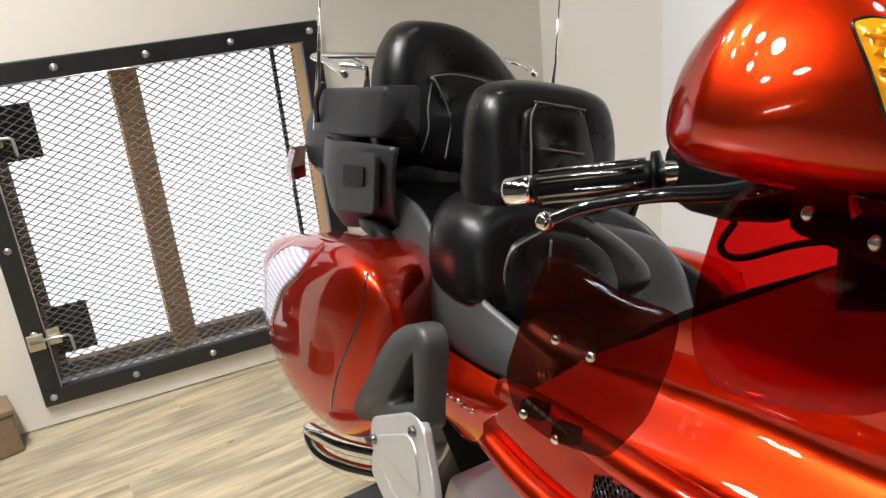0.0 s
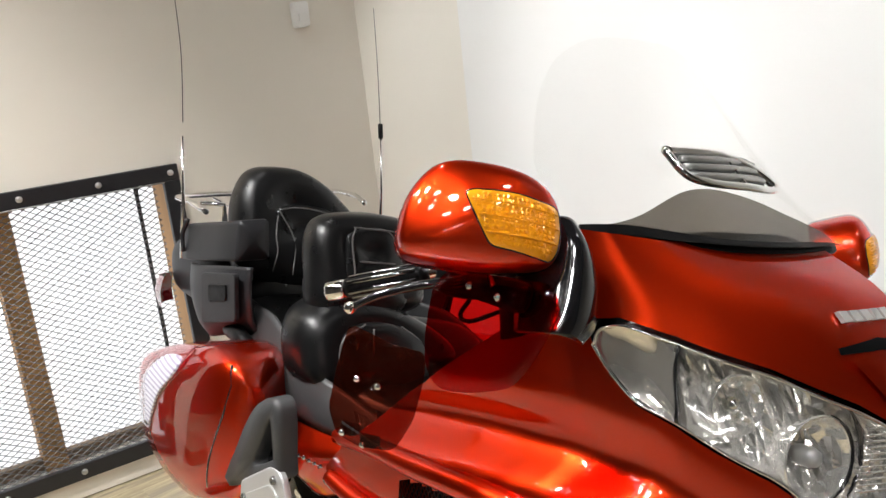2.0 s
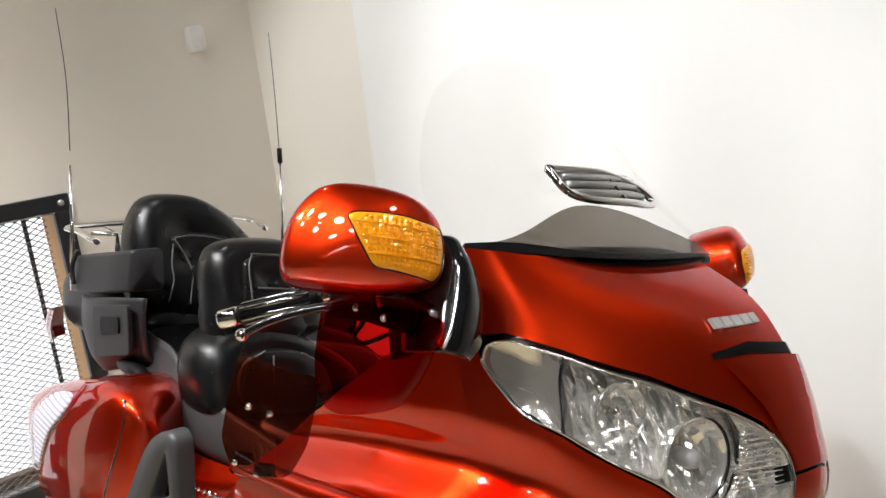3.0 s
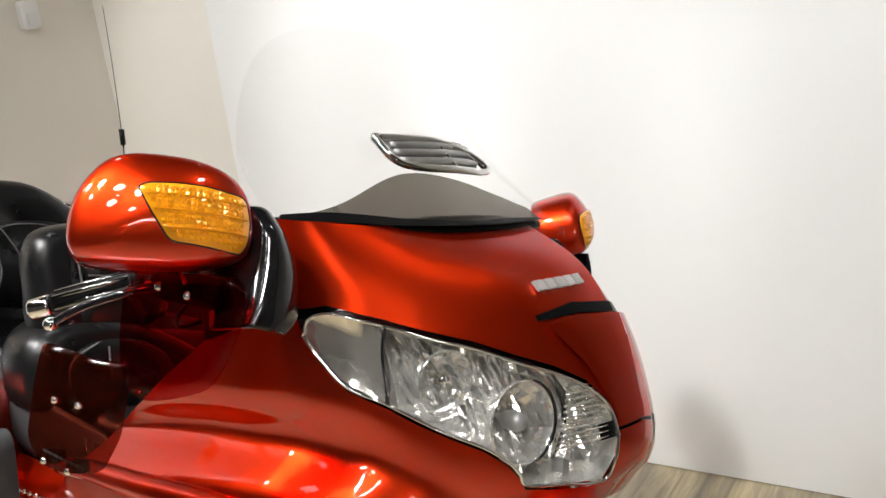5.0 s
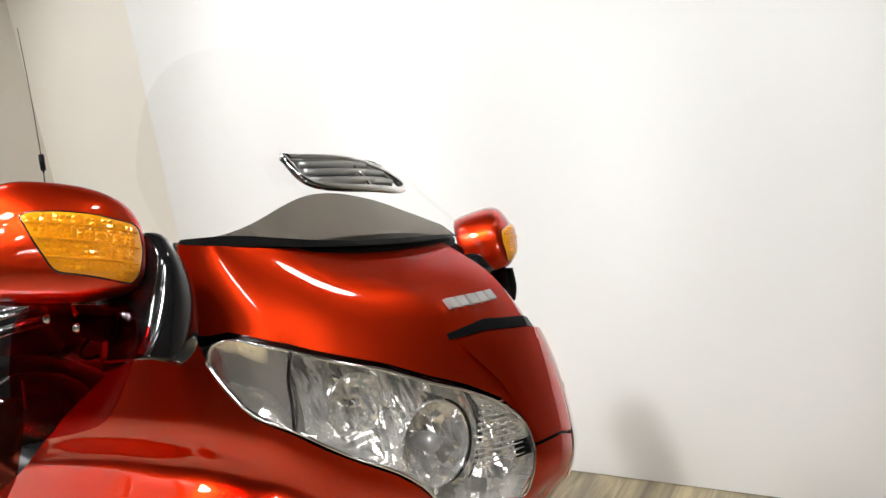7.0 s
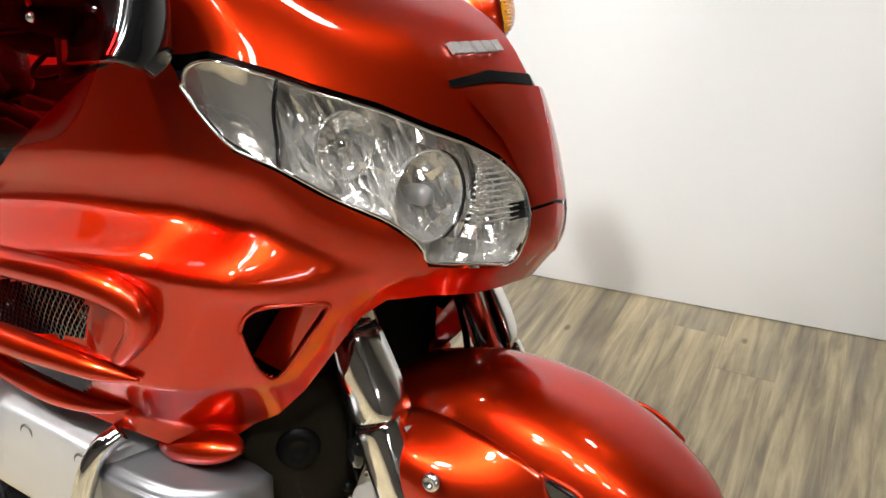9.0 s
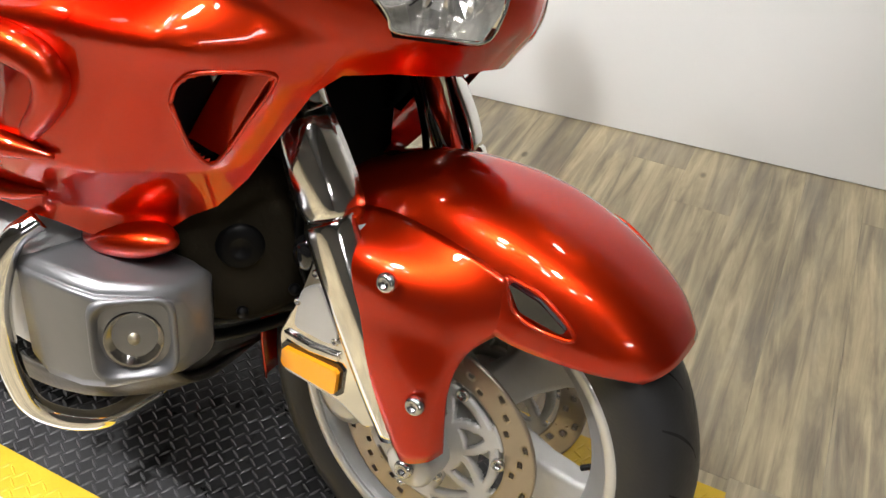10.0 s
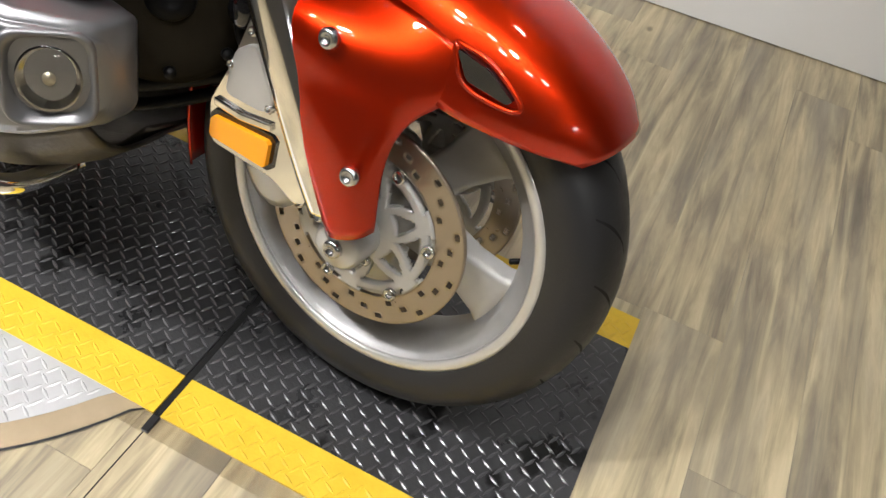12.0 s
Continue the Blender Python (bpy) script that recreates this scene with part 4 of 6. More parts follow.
    # duct behind the opening
    part("duct", mk(panel([(2.36, 0.81), (1.7, 0.81)], [(2.36, 0.68), (1.7, 0.68)], 12, 8, -0.045)), GLOSS_BLACK, fairing)
    part("duct_scoop", mk(panel([(2.06, 0.803), (1.76, 0.804)], [(2.02, 0.700), (1.80, 0.690)], 14, 14, lambda u, z: -0.004 - 0.10 * max(0, (u - 1.80)))), PAINT, fairing)
    ln = [fair(u, z, ridge(u, z) + 0.001) for u, z in DUCT]
    part("duct_rim", mk(tube(catmull(ln + ln[:1], 60), 0.0025, 8)), PAINT, fairing)
    part("vent_back", mk(panel([(4.7, 0.80), (3.15, 0.80)], [(4.7, 0.60), (3.15, 0.60)], 12, 8, -0.030)), GLOSS_BLACK, fairing)
    wires = []
    for k in range(34):
        u0 = 3.2 + 0.04 * k
        for sg in (1, -1):
            wires.append(tube([fair(u0 + sg * 0.07 * q, z, -0.018) for q, z in enumerate(np.linspace(0.61, 0.785, 7))], 0.0013, 4))
    part("vent_mesh", mk(join(*wires)), DARK_CHROME, fairing, "silver wire mesh in the side vents")
    for nm, path, r in (("vent_lip", [(4.75, 0.765), (4.3, 0.785), (3.8, 0.797), (3.4, 0.806), (3.15, 0.803), (3.0, 0.790), (2.93, 0.768), (2.94, 0.742), (3.0, 0.715)], (0.014, 0.019, 0.021, 0.018, 0.011)),
                        ("vent_fin", [(4.8, 0.690), (4.4, 0.683), (3.9, 0.688), (3.5, 0.690), (3.1, 0.691), (2.85, 0.690)], (0.014, 0.018, 0.019, 0.015, 0.003)),
                        ("vent_fin", [(4.6, 0.615), (4.2, 0.603), (3.7, 0.598), (3.3, 0.606), (3.0, 0.622)], (0.013, 0.016, 0.016, 0.011, 0.003))):
        ctl = [fair(u, z, ridge(u, z) + 0.006) for u, z in path]
        part(nm, mk(tube(ctl, r, 12, 50)), PAINT, fairing)
    part("vent_end", mk(panel([(3.27, 0.790), (2.98, 0.785)], [(3.27, 0.715), (2.98, 0.72)], 10, 10, lambda u, z: ridge(u, z) + 0.012 - 0.08 * max(0, u - 3.1))), PAINT, fairing)

# logo: plain raised bars
for k in range(5):
    u = 0.78 - 0.112 * k
    p = [fair(q, zz, 0.003) for q, zz in ((u, 1.062), (u - 0.080, 1.062), (u - 0.075, 1.073), (u + 0.005, 1.073))]
    fw = [q + np.array([0.005, 0, 0.003]) for q in p]
    part("badge_bar", (np.array(p + fw), [(0, 1, 2, 3), (4, 5, 6, 7), (0, 1, 5, 4), (1, 2, 6, 5), (2, 3, 7, 6), (3, 0, 4, 7)]), FLANGE, fairing, "raised chrome badge", smooth=False)

# -- windscreen --
def screen_point(a, r, off=0.0):
    """a from -1 to 1 across, r from 0 at the base to 1 at the top edge."""
    w = 0.318 - 0.035 * r
    y = a * w
    top = 1.445 - 0.20 * abs(a) ** 3.4
    z0 = 1.140 + 0.026 * a * a - 0.18 * max(0.0, a) ** 2
    z = z0 + (top - z0) * r
    x = float(np.interp(z, [1.13, 1.15, 1.22, 1.45], [-0.205, -0.230, -0.325, -0.535])) - 0.105 * a * a + off
    return np.array([x, y + math.tan(TILT_F) * (z - Z_F) * (1 - abs(a)) , z - 0.11 * (y + 0.318) * min(1, r * 3 + 0.3) * 0.6])


aa, rr_ = np.linspace(-1, 1, 41), np.linspace(0, 1, 21)
scr = shell(part("windscreen", (np.array([screen_point(a, r) for r in rr_ for a in aa]), grid_faces(21, 41)), CLEAR, bike, "tall clear acrylic windscreen"), 0.004)
scr.visible_shadow = False
GARN = glass("smoked_screen_base", (0.20, 0.18, 0.155), 0.10, 0.12)
gv = []
ba = [a for a in aa if a < 0.14]
for a in ba:
    h = 0.035 + 0.20 * math.exp(-(a + 0.38) ** 2 / 0.27) * (1 - abs(a) ** 4) * min(1.0, (0.16 - a) / 0.28) ** 0.8
    for r in np.linspace(0, 1, 8):
        gv.append(screen_point(a, 0.012 + r * h * 1.1, 0.022))
part("screen_base", (np.array(gv), grid_faces(len(ba), 8)), GARN, bike, "smoked screen base above the cowl")
bs = [screen_point(a, 0.012 + r * (0.022 + 0.05 * math.exp(-(a + 0.90) ** 2 / 0.05)) * min(1.0, (0.20 - a) / 0.3), 0.026) for a in ba for r in np.linspace(0, 1, 4)]
part("base_strip", (np.array(bs), grid_faces(len(ba), 4)), PLASTIC, bike, "black strip along the screen base")
gl = [screen_point(a, 0.0, 0.008) + np.array([0, 0, -0.004]) for a in ba]
part("screen_seal", tube(gl, 0.007, 8), PLASTIC, bike)

# screen vent with slats
VENT_GREY = material("vent_grey", (0.22, 0.22, 0.22), 0.5, vary=0.2)
vent = part("screen_vent", tube([screen_point(a, r, 0.012) for a, r in ((-0.42, 0.44), (-0.36, 0.31), (-0.05, 0.285), (0.22, 0.30), (0.14, 0.37), (-0.1, 0.425), (-0.42, 0.44))], 0.006, 8, 60), CHROME, bike, "chrome framed screen air vent")
part("vent_backing", (np.array([screen_point(a, r, 0.006) for r in (0.30, 0.37, 0.43) for a in np.linspace(-0.37, 0.17, 9)]), grid_faces(3, 9)), VENT_GREY, vent)
for r in (0.325, 0.365, 0.40):
    part("slat", tube([screen_point(a, r, 0.011) for a in np.linspace(-0.36, 0.15, 12)], (0.0045, 0.006, 0.0045), 8), GALV, vent)
part("divider", tube([screen_point(-0.06, 0.29, 0.012), screen_point(-0.09, 0.42, 0.012)], 0.004, 6), CHROME, vent)
part("vent_knob", loft([[screen_point(-0.43, r, 0.004) + np.array([0.004, 0.022 * k, 0]) * sc for sc in (1, 1, -1, -1) for k in (1,)] for r, k in ((0.31, 1), (0.44, 1))], 8), CLEAR, vent)

# -- mirrors --
# the right mirror in its own frame: u inwards along it, v up, n out of its front face
MIRROR_AT = np.array([-0.3205, -0.2473, 1.2368])
MIRROR_AXES = np.array([[0.5343, 0.7951, -0.2869], [-0.2187, 0.4579, 0.8617], [0.8165, -0.3976, 0.4186]])
TO_BIKE = BIKE.inverted()
MIRROR_LINE = [(-0.125, -0.020), (-0.1245, 0.002), (-0.119, 0.025), (-0.107, 0.047), (-0.092, 0.063), (-0.070, 0.0715), (-0.040, 0.0735), (-0.010, 0.072), (0.018, 0.065), (0.040, 0.051), (0.053, 0.030),
               (0.0575, 0.004), (0.055, -0.022), (0.040, -0.038), (0.005, -0.044), (-0.040, -0.0455), (-0.085, -0.045), (-0.110, -0.042), (-0.121, -0.033)]
MIRROR_MID = np.array([-0.034, 0.012])
DOME = ([0.0, 0.15, 0.35, 0.55, 0.72, 0.84, 0.92, 0.97, 1.0], [0.0150, 0.0145, 0.0122, 0.0082, 0.0035, -0.0015, -0.0070, -0.0135, -0.024])


def closed_line(line, n):
    """A smooth closed outline of n points."""
    o = np.array(line, float)
    full = catmull(np.vstack([o[-2:], o, o[:3]]), (len(o) + 4) * 12 + 1)[24:24 + len(o) * 12]
    return full[np.linspace(0, len(full), n, endpoint=False).astype(int)]


MIRROR_RIM = closed_line(MIRROR_LINE, 56)
RIM_ANGLE = np.arctan2(*(MIRROR_RIM - MIRROR_MID).T[::-1])
RIM_ORDER = np.argsort(RIM_ANGLE)


def mirror_n(u, v):
    """Height of the front face of the mirror shell."""
    du, dv = u - MIRROR_MID[0], v - MIRROR_MID[1]
    r = np.interp(math.atan2(dv, du), RIM_ANGLE[RIM_ORDER], np.hypot(*(MIRROR_RIM - MIRROR_MID).T)[RIM_ORDER], period=2 * math.pi)
    return float(np.interp(min(1.0, math.hypot(du, dv) / r), *DOME))


def right_mirror(geo):
    """From the mirror's frame to the motorcycle's."""
    w = np.array(geo[0], float) @ MIRROR_AXES + MIRROR_AT
    return moved((w, geo[1]), TO_BIKE)


def left_mirror(geo):
    v, f = right_mirror(geo)
    return reflect(v) + np.array(LEFT_SHIFT), [tuple(reversed(q)) for q in f]


def drawn_out(geo, reach):
    """Draws a part outwards and forwards, by reach(c) metres, c growing across it."""
    v = np.array(geo[0], float).copy()
    dy = np.array([reach(c) for c in v[:, 0] + 1.36 * v[:, 1]])
    v += np.stack([-1.36 * dy, dy, -0.32 * dy], 1)
    return v, geo[1]


def mirror_ring(k, n):
    return [(*(MIRROR_MID + (q - MIRROR_MID) * k), n) for q in MIRROR_RIM]


LEFT_SHIFT = (0.0, -0.108, 0.012)
AMBER_BACK = material("amber_reflector", (1.0, 0.40, 0.008), 0.14, 0.25, coat=0.6)
AMBER_LINE = rounded([(-0.0635, 0.0265), (-0.050, 0.0010), (-0.030, -0.0265), (0.0, -0.0285), (0.043, -0.0330), (0.0505, -0.020), (0.0525, 0.004), (0.047, 0.029), (0.0, 0.0335), (-0.030, 0.0330), (-0.055, 0.0305)], 0.008, 4)
for mk in (right_mirror, left_mirror):
    rings = [mirror_ring(k, n) for k, n in zip([0.04] + DOME[0][1:], DOME[1])] + [mirror_ring(1.0, -0.040), mirror_ring(0.985, -0.062), mirror_ring(0.955, -0.080), mirror_ring(0.90, -0.088)]
    mir = part("mirror", mk(loft(rings, 56, 40)), PAINT, bike, "glossy orange mirror shell with amber indicator")
    part("mirror_glass", mk(loft([mirror_ring(0.90, -0.0885), mirror_ring(0.88, -0.090)], 56)), CHROME, mir)
    em = np.array(AMBER_LINE)
    ec = em.mean(0)
    rings = [[(*(ec + (q - ec) * k), mirror_n(*(ec + (q - ec) * k)) + (0.0003 if k == 1 else 0.0018)) for q in em] for k in (1.0, 0.97, 0.8, 0.6, 0.4, 0.2, 0.04)]
    ind = part("indicator", mk((np.array(rings).reshape(-1, 3), grid_faces(7, len(em), loop_v=True))), AMBER_BACK, mir, "bright amber indicator lens with fine prisms")
    part("indicator_gap", mk(tube([(*q, mirror_n(*q) + 0.0006) for q in np.vstack([em, em[:1]])], 0.0011, 6)), GLOSS_BLACK, ind)
    # prisms moulded into the lens: rows of small pyramids
    pv_, pf_ = [], []
    line = [tuple(q) for q in ec + (em - ec) * 0.96]
    pu_, pz_ = 0.0056, 0.0050
    for a_ in range(24):
        for b_ in range(16):
            u0, v0 = -0.068 + a_ * pu_, -0.040 + b_ * pz_
            cs = [(u0, v0), (u0 + pu_, v0), (u0 + pu_, v0 + pz_), (u0, v0 + pz_)]
            if not all(inside(c, line) for c in cs):
                continue
            k = len(pv_)
            pv_ += [(*c, mirror_n(*c) + 0.0021) for c in cs]
            uc, vc = u0 + pu_ * (0.5 + 0.25 * math.sin(a_ * 2.3 + b_)), v0 + pz_ * (0.5 + 0.25 * math.cos(a_ + 1.7 * b_))
            pv_.append((uc, vc, mirror_n(uc, vc) + 0.0021 + 0.0018))
            pf_ += [(k + e_, k + (e_ + 1) % 4, k + 4) for e_ in range(4)]
    tagged(part("prism_sheet", mk((np.array(pv_), pf_)), AMBER_BACK, ind, smooth=False), kind="stuff")
    for v0 in (-0.013, 0.004, 0.020):
        us = [u for u in np.linspace(-0.060, 0.050, 45) if inside((u, v0), line)]
        part("lens_rib", mk(tube([(u, v0, mirror_n(u, v0) + 0.0030) for u in us], 0.0013, 6)), AMBER_BACK, ind)
    # stay from the shell to the cowl
    stem = [[(0.030, 0.030, -0.050), (0.066, 0.030, -0.030), (0.085, 0.022, -0.040), (0.095, 0.012, -0.065)],
            [(0.025, 0.0, -0.060), (0.072, 0.0, -0.018), (0.098, -0.006, -0.030), (0.110, -0.014, -0.060)],
            [(0.020, -0.040, -0.060), (0.070, -0.040, -0.014), (0.103, -0.045, -0.024), (0.118, -0.050, -0.055)],
            [(0.020, -0.080, -0.055), (0.062, -0.082, -0.010), (0.095, -0.086, -0.018), (0.114, -0.090, -0.045)],
            [(0.020, -0.105, -0.050), (0.050, -0.108, -0.010), (0.078, -0.112, -0.014), (0.096, -0.114, -0.035)]]
    if mk is left_mirror:      # tucked in behind the shell
        stem = [[(0.6 * u, 0.35 * v, n - 0.03) for u, v, n in row] for row in stem]
    shell(part("mirror_stay", mk(patch(stem, 24, 18)), GLOSS_BLACK, mir, "gloss black mirror stay"), 0.008)


def twisted(geo):
    """The other side of the leaning motorcycle."""
    v = np.array(geo[0], float)
    return reflect(v), [tuple(reversed(q)) for q in geo[1]]



def pillow(outline, prof, n=40):
    """A padded form: prof is rows of (scale, offset along x); outline in (y, z) with a lean back."""
    o = np.array(outline, float)
    full = catmull(np.vstack([o[-2:], o, o[:3]]), (len(o) + 4) * 12 + 1)[24:24 + len(o) * 12]
    q = full[np.linspace(0, len(full), n, endpoint=False).astype(int)]
    c = q.mean(0)
    return loft([[(x - 0.18 * (k[1] - c[1]), *(c + (k - c) * s)) for k in q] for s, x in prof], n)


PAD = [(0.80, -0.060), (0.95, -0.052), (1.0, -0.030), (1.0, 0.010), (0.97, 0.035), (0.88, 0.052), (0.70, 0.060), (0.4, 0.056), (0.1, 0.054)]


def shifted(prof, x):
    return [(s, x + d) for s, d in prof]


def seam_line(pts, r=0.0022, n=30):
    return tube(pts, r, 6, n)


RIBBED = material("ribbed_clear_lens", (0.62, 0.60, 0.72), 0.2, 0.2, coat=0.6)
wv = RIBBED.node_tree.nodes.new("ShaderNodeTexWave")
wv.inputs["Scale"].default_value = 26.0
wv.bands_direction = "Z"
tcr = RIBBED.node_tree.nodes.new("ShaderNodeTexCoord")
mxr = RIBBED.node_tree.nodes.new("ShaderNodeMix")
mxr.data_type = "RGBA"
mxr.inputs["A"].default_value, mxr.inputs["B"].default_value = hexa(0.36, 0.30, 0.42), hexa(0.80, 0.78, 0.86)
RIBBED.node_tree.links.new(tcr.outputs["Object"], wv.inputs["Vector"])
RIBBED.node_tree.links.new(wv.outputs["Fac"], mxr.inputs["Factor"])
RIBBED.node_tree.links.new(mxr.outputs["Result"], bsdf(RIBBED).inputs["Base Color"])

BAG = ((-1.09, -0.375, -0.410, 0.66, 0.77, 0.7), (-1.105, -0.355, -0.432, 0.60, 0.798, 0.8), (-1.14, -0.315, -0.449, 0.54, 0.818, 0.9), (-1.19, -0.26, -0.459, 0.49, 0.826, 1.0), (-1.27, -0.22, -0.463, 0.44, 0.820, 1.0), (-1.42, -0.18, -0.465, 0.405, 0.785, 1.0), (-1.58, -0.17, -0.455, 0.405, 0.745, 1.0), (-1.74, -0.17, -0.425, 0.43, 0.695, 0.9), (-1.86, -0.18, -0.375, 0.48, 0.655, 0.8), (-1.92, -0.19, -0.31, 0.52, 0.62, 0.7))


def bag_y(x, z):
    """Outer face of the pannier."""
    y0, y1, z0, z1 = (float(np.interp(-x, [-q[0] for q in BAG], [q[k] for q in BAG])) for k in (1, 2, 3, 4))
    zr = min(0.98, abs((z - (z0 + z1) / 2 - 0.015) / ((z1 - z0) / 2)))
    return (y0 + y1) / 2 - abs(y1 - y0) / 2 * math.sqrt(1 - zr ** 3.077) ** 0.55


# -- seats --
seat = part("passenger_backrest", pillow([(-0.222, 0.91), (-0.226, 0.99), (-0.217, 1.075), (-0.195, 1.128), (-0.165, 1.162), (-0.115, 1.174), (-0.03, 1.164), (0.040, 1.122), (0.090, 1.070), (0.125, 1.025), (0.155, 0.96), (0.155, 0.90), (0.0, 0.86), (-0.14, 0.87)], shifted(PAD, -1.58)), LEATHER, bike, "black vinyl passenger backrest with stitched panels")
part("stitched_panel", pillow([(-0.115, 0.90), (-0.10, 0.97), (-0.105, 1.01), (-0.128, 1.068), (-0.05, 1.076), (0.03, 1.055), (0.05, 1.00), (0.05, 0.92), (-0.03, 0.89)], shifted([(1.0, 0.040), (1.0, 0.058), (0.93, 0.066), (0.6, 0.066), (0.1, 0.064)], -1.575)), LEATHER, seat)
for pts in ([(-1.515, -0.127, 1.068), (-1.511, -0.116, 1.047), (-1.505, -0.098, 1.009), (-1.498, -0.093, 0.971), (-1.486, -0.108, 0.907)],
            [(-1.516, -0.126, 1.071), (-1.516, -0.085, 1.074), (-1.515, -0.031, 1.066), (-1.512, 0.02, 1.05)],
            [(-1.503, -0.095, 0.998), (-1.501, -0.049, 0.99), (-1.501, -0.012, 0.989)],
            [(-1.513, -0.133, 1.057), (-1.504, -0.143, 1.008), (-1.497, -0.143, 0.968), (-1.489, -0.162, 0.921)]):
    part("stitch", seam_line(pts, 0.0020), SEAM, seat)
part("lumbar_roll", pillow([(-0.205, 0.845), (-0.205, 0.895), (0.0, 0.91), (0.175, 0.895), (0.175, 0.845), (0.0, 0.83)], shifted(PAD, -1.56)), LEATHER, seat)

rback = part("rider_backrest", pillow([(-0.252, 0.90), (-0.255, 0.99), (-0.250, 1.045), (-0.225, 1.088), (-0.170, 1.100), (-0.08, 1.094), (-0.015, 1.075), (0.008, 1.03), (0.010, 0.96), (0.0, 0.89), (-0.12, 0.875)], shifted([(s, d * 0.8) for s, d in PAD], -1.13)), LEATHER, bike, "black vinyl rider backrest")
part("stitched_panel", pillow([(-0.195, 0.90), (-0.19, 1.03), (-0.17, 1.065), (-0.09, 1.066), (-0.06, 1.02), (-0.055, 0.90)], shifted([(1.0, 0.03), (1.0, 0.047), (0.92, 0.054), (0.5, 0.053), (0.1, 0.052)], -1.13)), LEATHER, rback)
for pts in ([(-1.085, -0.169, 1.074), (-1.082, -0.179, 1.051), (-1.074, -0.18, 1.004), (-1.066, -0.181, 0.957)], [(-1.086, -0.172, 1.076), (-1.085, -0.125, 1.069), (-1.083, -0.076, 1.061)], [(-1.073, -0.165, 1.006), (-1.071, -0.122, 0.999), (-1.070, -0.081, 0.993)]):
    part("stitch", seam_line(pts, 0.0020), SEAM, rback)
part("backrest_post", tube([(-1.16, -0.12, 0.80), (-1.15, -0.12, 0.92)], 0.014, 12), CHROME, rback)

# saddle: cross sections along the bike
rings = []
for x, w, top, dip, low in ((-0.70, 0.12, 0.775, 0.0, 0.70), (-0.80, 0.17, 0.765, 0.01, 0.66), (-0.92, 0.215, 0.755, 0.02, 0.63), (-1.02, 0.245, 0.775, 0.025, 0.62), (-1.10, 0.265, 0.83, 0.01, 0.63), (-1.16, 0.262, 0.855, 0.0, 0.64), (-1.25, 0.262, 0.83, 0.0, 0.64), (-1.36, 0.258, 0.835, 0.01, 0.66), (-1.48, 0.25, 0.86, 0.01, 0.70), (-1.56, 0.235, 0.88, 0.0, 0.72)):
    side_ = [(x, -w * 0.80, low), (x, -w, low + 0.05), (x, -w * 0.97, top - 0.06), (x, -w * 0.80, top - 0.012), (x, -w * 0.45, top - dip)]
    rings.append(side_ + [(x, -0.010, top - dip * 1.4 - 0.004)] + [tuple(q) for q in reflect(side_)[::-1]])
saddle = part("saddle", loft(rings, 44, 60), LEATHER, bike, "black vinyl stepped dual saddle")
bol = part("rider_bolster", pillow([(-0.300, 0.775), (-0.312, 0.832), (-0.298, 0.888), (-0.258, 0.920), (-0.19, 0.928), (-0.105, 0.910), (-0.03, 0.872), (0.035, 0.828), (0.075, 0.785), (0.06, 0.755), (-0.05, 0.735), (-0.20, 0.735)], shifted([(s, d * 1.25) for s, d in PAD], -1.10)), LEATHER, saddle)
part("bolster_panel", pillow([(-0.240, 0.76), (-0.235, 0.855), (-0.18, 0.882), (-0.10, 0.868), (-0.04, 0.825), (-0.03, 0.76), (-0.13, 0.745)], shifted([(1.0, 0.05), (1.0, 0.076), (0.93, 0.084), (0.5, 0.083), (0.1, 0.082)], -1.10)), LEATHER, saddle)
for pts in ([(-1.02, -0.245, 0.765), (-1.025, -0.240, 0.852), (-1.03, -0.18, 0.884)], [(-1.022, -0.165, 0.76), (-1.022, -0.165, 0.872)], [(-1.02, -0.165, 0.81), (-1.02, -0.08, 0.81)], [(-1.02, -0.035, 0.76), (-1.025, -0.045, 0.825), (-1.03, -0.09, 0.864)]):
    part("stitch", seam_line(pts, 0.0022), SEAM, saddle)

# -- tank and frame covers --
tank_r = []
for x, w, top in ((-0.50, 0.20, 0.90), (-0.60, 0.21, 0.905), (-0.70, 0.20, 0.885), (-0.78, 0.165, 0.845), (-0.84, 0.12, 0.80)):
    tank_r.append([(x, -w, 0.62), (x, -w * 1.02, top - 0.10), (x, -w * 0.85, top - 0.03), (x, -w * 0.4, top), (x, 0, top + 0.005), (x, w * 0.4, top), (x, w * 0.85, top - 0.03), (x, w * 1.02, top - 0.10), (x, w, 0.62)])
part("top_shelter", loft(tank_r, 36, 30), PAINT, bike, "orange metallic tank cover")
part("knee_pad", loft([[(-0.70 - 0.05 * k, -0.205 + 0.02 * k + 0.006 * math.cos(a), 0.80 - 0.02 * k + 0.022 * math.sin(a)) for a in np.linspace(0, 2 * math.pi, 12, endpoint=False)] for k in range(3)], 12), GREY_PLASTIC, bike)
core = []
for x, w, z0, z1 in ((-0.345, 0.14, 0.42, 0.78), (-0.38, 0.19, 0.36, 0.81), (-0.50, 0.25, 0.28, 0.86), (-0.90, 0.22, 0.28, 0.72), (-1.25, 0.18, 0.30, 0.66), (-1.50, 0.14, 0.40, 0.70)):
    core.append([(x, -w, z0 + 0.05), (x, -w, (z0 + z1) / 2), (x, -w * 0.9, z1 - 0.03), (x, -w * 0.5, z1), (x, w * 0.5, z1), (x, w * 0.9, z1 - 0.03), (x, w, (z0 + z1) / 2), (x, w, z0 + 0.05), (x, w * 0.6, z0), (x, -w * 0.6, z0)])
